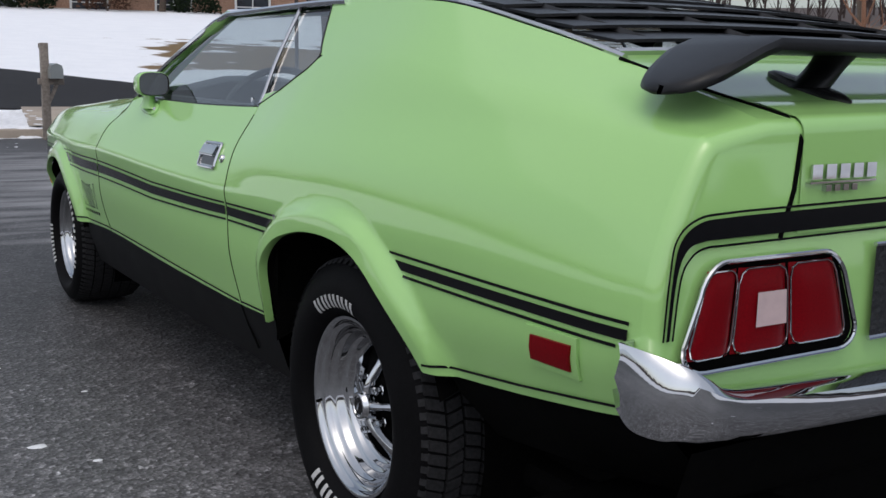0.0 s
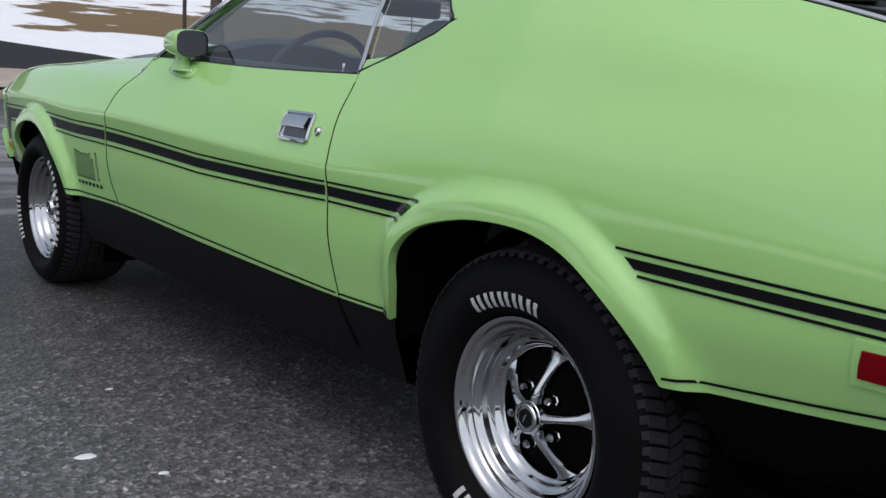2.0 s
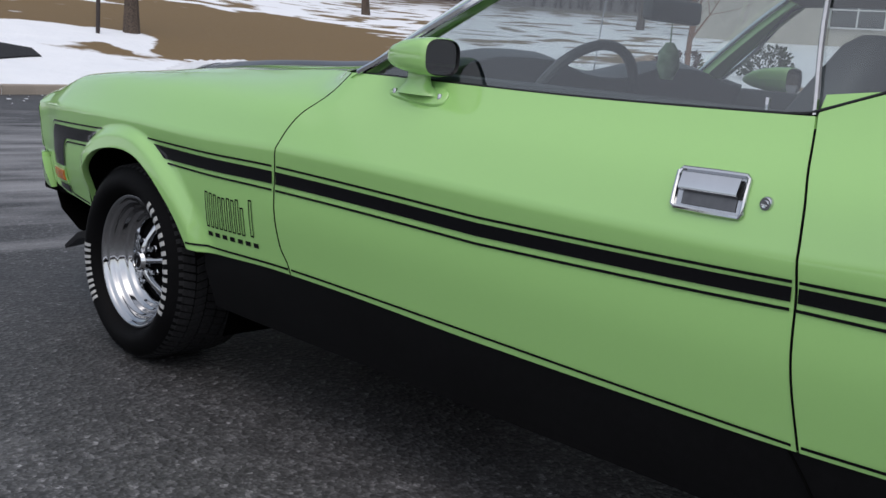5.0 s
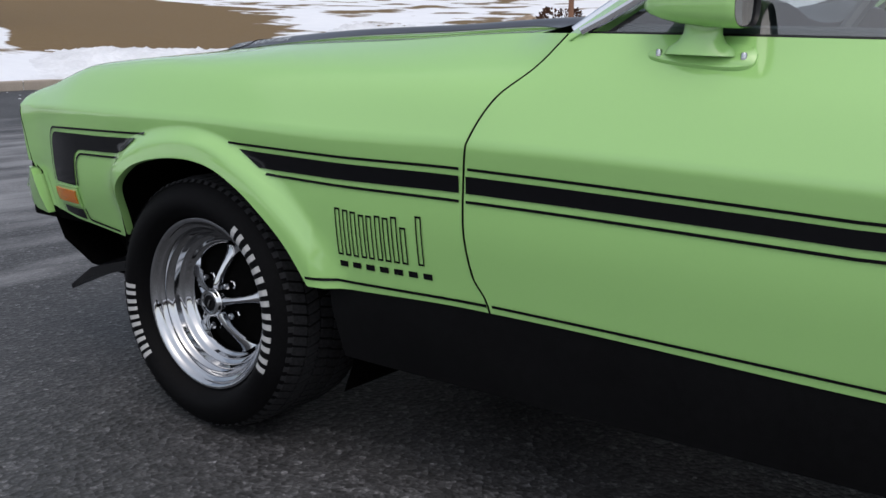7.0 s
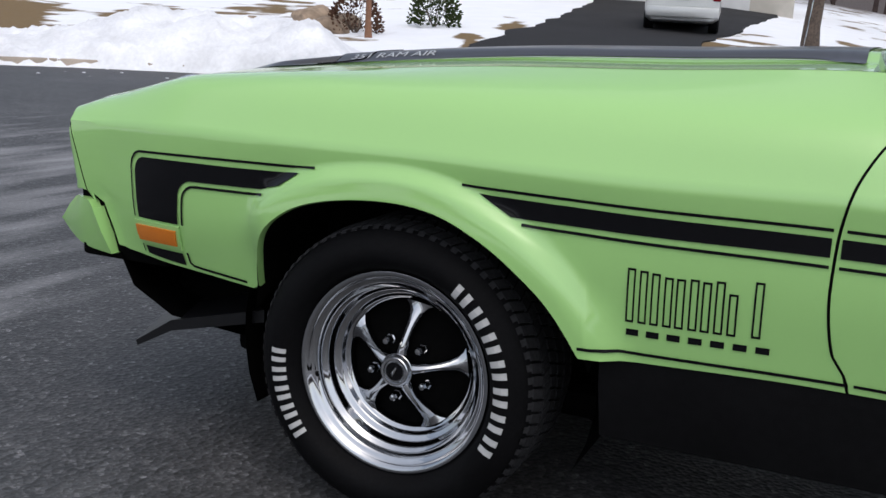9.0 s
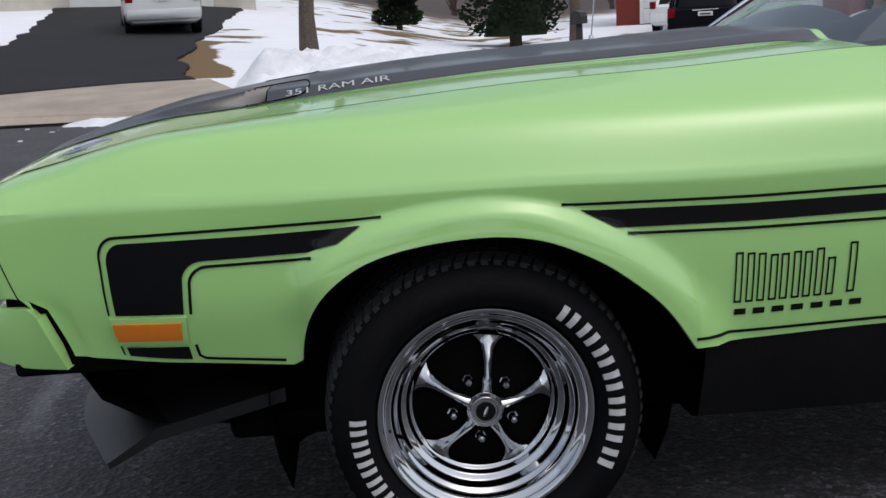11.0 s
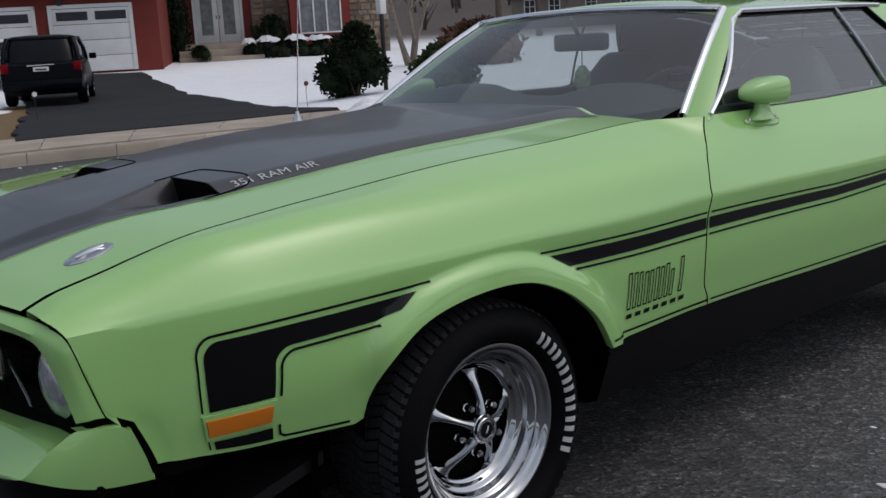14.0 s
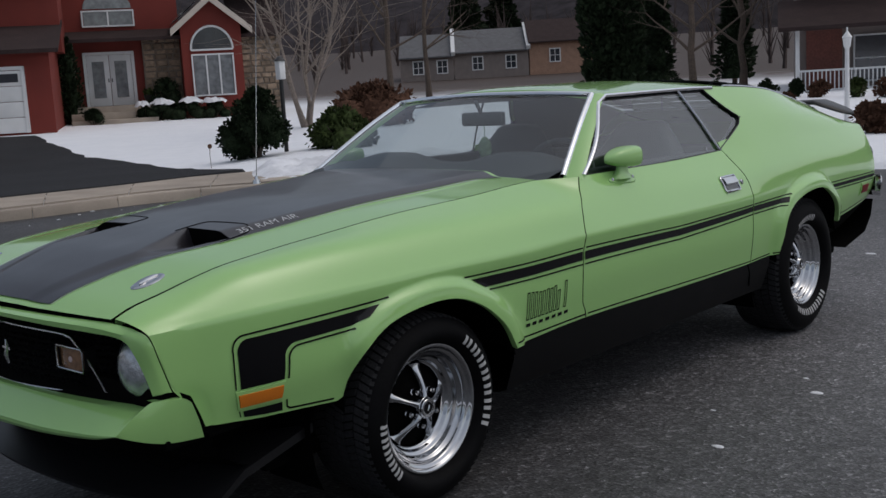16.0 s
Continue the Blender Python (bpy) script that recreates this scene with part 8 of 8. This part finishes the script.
# ---- parked cars ----
def parked_car(at, paint, label, length=4.7, width=1.86, height=1.78, suv=True):
    """A car whose tail is at local y = 0 and whose nose points along local y."""
    c = thing("car", label, "car", at)
    w2 = width / 2
    sect = [(0.0, 0.42, 0.62, 0.86), (0.03, 0.30, 0.95, 0.95), (0.12, 0.26, 1.02, 0.985), (0.9, 0.24, 1.03, 1.0), (2.2, 0.24, 1.02, 1.0), (3.4, 0.24, 1.00, 0.99), (4.2, 0.28, 0.92, 0.95), (length - 0.08, 0.34, 0.80, 0.84), (length, 0.42, 0.66, 0.74)]
    rows = []
    for y, z0, z1, k in sect:
        if not suv:
            z1 -= 0.12
        ring = []
        for u, v in ((0.0, 0.0), (0.82, 0.0), (0.96, 0.12), (1.0, 0.35), (1.0, 0.62), (0.97, 0.86), (0.90, 1.0), (0.0, 1.0)):
            ring.append((u * w2 * k, z0 + (z1 - z0) * v))
        full = [Vector((-x, y, z)) for x, z in ring] + [Vector((x, y, z)) for x, z in ring[::-1]]
        rows.append(full)
    bm = bmesh.new()
    vs = add_grid(bm, rows, close_v=True)
    bm.faces.new(vs[0])
    bm.faces.new(vs[-1])
    bmesh.ops.remove_doubles(bm, verts=bm.verts, dist=0.001)
    part("body", bm, paint, c)
    belt = 1.02 if suv else 0.90
    ys = ((0.10, 0.42, 2.55, 3.35) if suv else (0.75, 1.35, 2.6, 3.3))
    top = height
    low = [(-0.89 * w2, ys[0] + 0.06), (-0.89 * w2, ys[3] - 0.06), (0.89 * w2, ys[3] - 0.06), (0.89 * w2, ys[0] + 0.06)]
    hi = [(-0.77 * w2, ys[1] + 0.05), (-0.77 * w2, ys[2] - 0.05), (0.77 * w2, ys[2] - 0.05), (0.77 * w2, ys[1] + 0.05)]
    def ring(half, ya, yb, z):
        """A rounded oblong of the cabin at height z."""
        out = []
        for k in range(32):
            a = 2 * math.pi * (k + 0.5) / 32
            cx, cy = math.cos(a), math.sin(a)
            out.append(Vector((half * math.copysign(abs(cx) ** 0.28, cx), (ya + yb) / 2 + (yb - ya) / 2 * math.copysign(abs(cy) ** 0.28, cy), z)))
        return out
    mid = (ys[1] * 0.45 + ys[0] * 0.55, ys[2] * 0.5 + ys[3] * 0.5)
    part("window_band", grid_bm([ring(0.91 * w2, ys[0], ys[3], belt), ring(0.87 * w2, *mid, belt + (top - belt) * 0.5), ring(0.79 * w2, ys[1], ys[2], top - 0.06)], close_v=True), CARPANE, c)
    cy = (ys[1] + ys[2]) / 2
    bm = bmesh.new()
    vs = add_grid(bm, [ring(0.80 * w2 * k, cy + (ys[1] - cy) * k2, cy + (ys[2] - cy) * k2, top + dz) for k, k2, dz in ((1.02, 1.01, -0.10), (1.03, 1.03, -0.06), (0.99, 1.01, -0.02), (0.86, 0.93, 0.01), (0.5, 0.6, 0.035))], close_v=True)
    bm.faces.new(vs[-1])
    part("roof", bm, paint, c, sharp=70)
    for (x, y), (x2, y2) in zip(low, hi):
        m_ = (x * 0.5 + x2 * 0.5) * 1.03, (y + y2) / 2 + (0.04 if y > 2 else -0.04)
        part("pillar", tube_bm([(x, y, belt - 0.02), (*m_, (belt + top) / 2), (x2, y2, top - 0.05)], 0.06, n=8), paint, c)
    part("belt_moulding", grid_bm([ring(0.985 * w2, ys[0] - 0.03, ys[3] + 0.35, belt - 0.10), ring(0.95 * w2, ys[0] - 0.02, ys[3] + 0.15, belt - 0.01), ring(0.89 * w2, ys[0] + 0.01, ys[3], belt + 0.015)], close_v=True), paint, c, sharp=70)
    for s in (-1, 1):
        part("pillar", tube_bm([(s * 0.89 * w2, 1.9, belt), (s * 0.78 * w2, 1.85, top - 0.05)], 0.035, n=6), paint, c)
        part("tail_lamp", box_bm(s * w2 * 0.86 - 0.09, s * w2 * 0.86 + 0.09, -0.015, 0.12, 0.78, 1.0, bevel=0.02), REDLENS, c)
        part("door_mirror", box_bm(s * (w2 + 0.08) - 0.09, s * (w2 + 0.08) + 0.09, 3.0, 3.1, belt, belt + 0.15, bevel=0.03), paint, c)
        for y in (0.85, length - 0.95):
            wh = new("wheel")
            wh.parent = c
            wh.location = (s * (w2 - 0.12), y, 0.345)
            part("tyre", lathe_bm([(0.22, -0.11), (0.30, -0.12), (0.345, -0.08), (0.345, 0.08), (0.30, 0.12), (0.22, 0.11)], axis="x", n=24), RUBBER, wh)
            part("rim", lathe_bm([(0.0, -0.09), (0.10, -0.10), (0.20, -0.09), (0.225, -0.11), (0.225, 0.11), (0.20, 0.09), (0.10, 0.10), (0.0, 0.09)], axis="x", n=20), DULLCHROME, wh)
    part("rear_bumper", box_bm(-w2 * 0.95, w2 * 0.95, -0.07, 0.2, 0.36, 0.62, bevel=0.05), paint, c)
    part("number_plate", box_bm(-0.17, 0.17, -0.035, 0.0, 0.80, 0.90, bevel=0.004), WHITE, c)
    part("plate_bars", box_bm(-0.12, 0.12, -0.040, -0.036, 0.83, 0.865), POSTBLACK, c, smooth=False)
    part("tailgate_trim", box_bm(-0.30, 0.30, -0.03, 0.0, 0.925, 0.955, bevel=0.004), CHROME, c)
    return c


def facing(x, y, heading):
    """Matrix of a car whose nose points towards heading (degrees from +x)."""
    return Matrix.Translation((x, y, terrain(x, y) + 0.055)) @ Matrix.Rotation(radians(heading - 90), 4, "Z")


x, y = 22.0, -5.32
parked_car(facing(x, y, -27), CARBLACK, "black sport utility car parked on the dark driveway", height=1.60)
x, y = polar(-18.6, 34.0, -2.46, 3.76)
parked_car(facing(x, y, -27), CARWHITE, "white saloon car parked before the garage", height=1.45, suv=False)
x, y = 24.0, 7.45
parked_car(facing(x, y, 13), CARSILVER, "silver sport utility car on the neighbour's driveway", height=1.72)

# ---- other houses ----
def frame_at(az, d, yaw=0.0):
    """Local x to the right, local y away, for a front that faces the turning circle."""
    x, y = polar(az, d)
    a = radians(az + yaw)
    dx, dy = math.cos(a), math.sin(a)
    return Matrix(((dy, dx, 0, x), (-dx, dy, 0, y), (0, 0, 1, 0), (0, 0, 0, 1)))


porch_house = thing("house", "house with brick porch, white railing and dark roof", "house", Matrix.Translation((0, 0, -0.25)) @ frame_at(-69.5, 40, 4))
wall(porch_house, -1.9, 12, 2.2, 10, -0.2, 3.1, BEIGE)
wall(porch_house, -1.6, -0.35, 2.05, 2.22, 0.4, 2.9, DULLBRICK)
wall(porch_house, -2.2, 12, 0.0, 2.2, -0.3, 0.62, CONCRETE, "porch_floor")
roof_slab(porch_house, -2.6, 12.5, -0.5, 2.98, 3.0, 4.1, SHINGLE)
wall(porch_house, -1.9, 12, 3.0, 10, 3.0, 7.0, BEIGE)
roof_slab(porch_house, -2.6, 12.5, 2.4, 6.9, 7.0, 9.2, SHINGLE)
window(porch_house, 0.1, 2.4, 2.15, 1.0, 2.6, panes=2, rows_=2, pane=DARKPANE)
window(porch_house, -0.2, 1.2, 2.95, 4.4, 5.6, panes=2, rows_=2, pane=DARKPANE)
for xp in (-1.95, 3.4, 7.0):
    part("porch_post", box_bm(xp - 0.07, xp + 0.07, 0.05, 0.19, 0.6, 2.95, bevel=0.01), WHITE, porch_house)
wall(porch_house, -2.0, 7.0, 0.08, 0.16, 1.40, 1.47, WHITE, "handrail")
wall(porch_house, -2.0, 7.0, 0.08, 0.16, 0.72, 0.78, WHITE, "foot_rail")
for k in range(62):
    part("baluster", box_bm(-1.85 + 0.14 * k, -1.81 + 0.14 * k, 0.10, 0.14, 0.78, 1.40), WHITE, porch_house, smooth=False)
x, y = polar(-69.1, 21)
lamp = thing("street_lamp", "white post lamp with a lantern by the road", "lamp", (x, y, terrain(x, y)))
part("post", tube_bm([(0, 0, -0.1), (0, 0, 0.4), (0, 0, 1.38)], [0.06, 0.048, 0.038], n=10), WHITE, lamp)
part("lantern", lathe_bm([(0.035, 1.38), (0.065, 1.42), (0.085, 1.57), (0.10, 1.585), (0.05, 1.65), (0.015, 1.70), (0.015, 1.76), (0.0, 1.77)], axis="z", n=8), WHITE, lamp)
for i, (az, d, w_, m_) in enumerate(((-65.2, 36, 1.2, NEEDLE), (-66.6, 35, 1.0, NEEDLE), (-67.8, 34, 1.1, RUSTY), (-69.6, 33, 1.3, YEW), (-71, 32, 1.6, RUSTY), (-70.2, 18.5, 1.1, RUSTY), (-66.2, 24, 0.9, RUSTY), (-62.5, 38, 1.6, YEW))):
    x, y = polar(az, d)
    shrub(x, y, 0.55, w_ * 0.75, 80 + i, "winter-brown shrub in the snow" if m_ is RUSTY else "low evergreen shrub before the porch", m_, n=1100, size=0.10, lobes=9)

row_house = thing("house", "row of beige two-storey houses with grey roofs", "house", frame_at(-50.8, 108, 2))
for k, (x0, x1, m_, dz) in enumerate(((-9.0, -3.6, BEIGE, 0.0), (-3.5, 4.0, BEIGE, 0.25), (4.1, 12.5, TANBRICK, 0.9))):
    wall(row_house, x0, x1, 0, 9, -2, 4.6 + dz, m_)
    roof_slab(row_house, x0 - 0.1, x1 + 0.1, -0.5, 4.55 + dz, 5, 7.0 + dz, GREYSHINGLE if k < 2 else SHINGLE)
    bm = bmesh.new()
    add_tube(bm, [(x1, -0.6, 4.7 + dz), (x1, 4.8, 7.3 + dz)], 0.28, n=4)
    part("party_wall", bm, WHITE, row_house, smooth=False)
    wd = (x1 - x0)
    for j in range(2 if k < 2 else 1):
        xa = x0 + wd * (0.25 + 0.45 * j)
        window(row_house, xa, xa + 0.95, -0.03, 2.9 + dz * 0.6, 4.1 + dz * 0.6, panes=2, rows_=2, pane=DARKPANE, frame=0.1)
        window(row_house, xa, xa + 0.95, -0.03, 0.2, 1.5, panes=2, rows_=2, pane=DARKPANE, frame=0.1)

grey_house = thing("house", "tan brick house with pale siding behind the snowy slope", "house", frame_at(74, 56, 0))
gz = 3.2
wall(grey_house, -14, 12, 0, 8, 1.0, gz + 3.2, TANBRICK)
wall(grey_house, -14, -8.3, -0.6, 8, 1.0, gz + 3.2, mat("pale_grey_siding", (0.42, 0.44, 0.45), rough=0.7, grain=0.05, stain=0.1))
roof_slab(grey_house, -14.5, 12.5, -1.1, gz + 3.1, 4, gz + 5.6, SHINGLE)
for xw in (-5.6, -0.9, 3.6, 8.0):
    window(grey_house, xw, xw + 1.8, -0.05, gz + 0.75, gz + 2.0, panes=2, rows_=2, pane=DARKPANE, frame=0.12)
for i, (lx, m_, h) in enumerate(((-7.0, RUSTY, 2.2), (-3.0, NEEDLE, 0.9), (1.0, RUSTY, 2.2), (5.6, NEEDLE, 1.0))):
    p = frame_at(74, 56, 0) @ Vector((lx, -1.6, 0))
    shrub(p.x, p.y, h, 2.4, 95 + i, "bare brown rounded bush by the wall" if m_ is RUSTY else "small dark evergreen by the wall", m_, n=900, size=0.2)
cream_house = thing("house", "pale house with a white garage door up the driveway", "house", frame_at(10.5, 42, 0))
wall(cream_house, -12, 6.2, 0, 9, -0.8, 7.6, mat("pale_siding", (0.45, 0.42, 0.37), rough=0.7, grain=0.05, stain=0.1))
roof_slab(cream_house, -12.6, 6.8, -0.6, 7.5, 4.5, 10.4, SHINGLE)
part("garage_door", box_bm(-0.6, 4.6, -0.08, 0.02, 1.75, 4.0, bevel=0.01), WHITE, cream_house)
window(cream_house, -3.4, -1.8, -0.05, 3.0, 4.3, panes=2, rows_=2, pane=DARKPANE)
window(cream_house, -6.6, -4.6, -0.05, 3.0, 4.3, panes=2, rows_=2, pane=DARKPANE)

# rocks, shrubs and a young staked tree by the snow bank
for i, (x, y, s) in enumerate(((18.2, 14.0, 0.40), (19.4, 14.3, 0.35), (19.6, 15.2, 0.55), (17.5, 15.6, 0.35))):
    bm = bmesh.new()
    q = bmesh.ops.create_icosphere(bm, subdivisions=3, radius=s)
    for v in q["verts"]:
        v.co = Vector((v.co.x * 1.3, v.co.y, v.co.z * 0.7)) * (1 + 0.35 * noise.noise(v.co * 2.2 + Vector((i * 5, 0, 0))))
    o = part("boulder", bm, FIELDSTONE)
    o.location = (x, y, terrain(x, y) + 0.1)
    tagged(o, "rough brown landscape boulder in the snow", "rock", group="boulders")
x, y = 17.6, 12.71
bare_tree(x, y, 5.0, 0.07, 101, "young leafless tree with reddish bark", mat("reddish_bark", (0.20, 0.10, 0.06), rough=0.9, grain=0.3), depth=2)
x, y = 21.2, 12.85
shrub(x, y, 0.75, 1.15, 102, "small dark evergreen shrub by the driveway", YEW, n=1100)
x, y = 18.6, 13.6
shrub(x, y, 0.7, 1.3, 103, "winter-brown shrub among the boulders", RUSTY, n=700)
x, y = polar(64.25, 26, -2.3, -0.8)
post = thing("lamp_post", "thin dark metal post in the lawn", "post", (x, y, terrain(x, y)))
part("pole", tube_bm([(0, 0, -0.2), (0, 0, 2.6)], 0.05, n=8), mat("dark_brown_metal", (0.03, 0.02, 0.018), rough=0.5), post)
part("lantern", lathe_bm([(0.04, 2.6), (0.10, 2.66), (0.12, 2.9), (0.05, 3.0), (0.0, 3.04)], axis="z", n=8), POSTBLACK, post)

# far leafless woods and low wooded hills all round
rng = random.Random(77)
verts, faces = [], []
for i in range(900):
    az = rng.uniform(-180, 180)
    d = rng.uniform(75, 190)
    if -56 < az < -44 and d < 125:
        d += 60
    x, y = polar(az, d)
    z = terrain(x, y)
    h = rng.uniform(5, 9.5)
    for k in range(16):
        a = rng.uniform(0, 6.283)
        t0 = rng.uniform(0.0, 0.55) if k else 0.0
        l = h * (1.0 if k == 0 else rng.uniform(0.2, 0.45))
        lean = 0.05 if k == 0 else rng.uniform(0.25, 0.7)
        w0 = 0.22 if k == 0 else 0.09
        p = Vector((x, y, z + h * t0))
        q = p + Vector((math.cos(a) * lean, math.sin(a) * lean, 1)).normalized() * l
        b = len(verts)
        for c in range(3):
            o = Vector((math.cos(2.094 * c), math.sin(2.094 * c), 0)) * w0
            verts.append(p + o)
        verts.append(q)
        faces += [(b, b + 1, b + 3), (b + 1, b + 2, b + 3), (b + 2, b, b + 3)]
me = bpy.data.meshes.new("far_woods")
me.from_pydata(verts, [], faces)
me.materials.append(FARBARK)
tagged(new("far_woods", me), "dense leafless woods in the distance", "woods", kind="stuff")
# brown ridge: steep behind the red house, low over the street
RIDGE = pchip([-180, -140, -105, -80, -40, -12, 15, 40, 80, 120, 180], [16, 22, 36, 44, 44, 38, 26, 16, 13, 14, 16])
rows = []
for i in range(181):
    az = -180 + 2 * i
    row = []
    for d, k in ((185, 0.10), (205, 0.30), (230, 0.52), (265, 0.74), (310, 0.90), (380, 1.0), (460, 0.96)):
        x, y = polar(az, d)
        n1 = noise.noise(Vector((math.cos(radians(az)) * 4, math.sin(radians(az)) * 4, d * 0.01 + 3)))
        n2 = noise.noise(Vector((math.cos(radians(az)) * 40, math.sin(radians(az)) * 40, d * 0.05 + 8)))
        row.append(Vector((x, y, RIDGE(az) * k * (0.95 + 0.18 * n1) + 3.0 * n2)))
    rows.append(row)
tagged(part("wooded_hill", grid_bm(rows), mat("far_woodland", (0.034, 0.030, 0.033), rough=1.0, spec=0.05, grain=0.35, grain_scale=0.35, stain=0.3, stain_scale=0.04)), "brown wooded hills on the horizon", "hill", kind="structure")
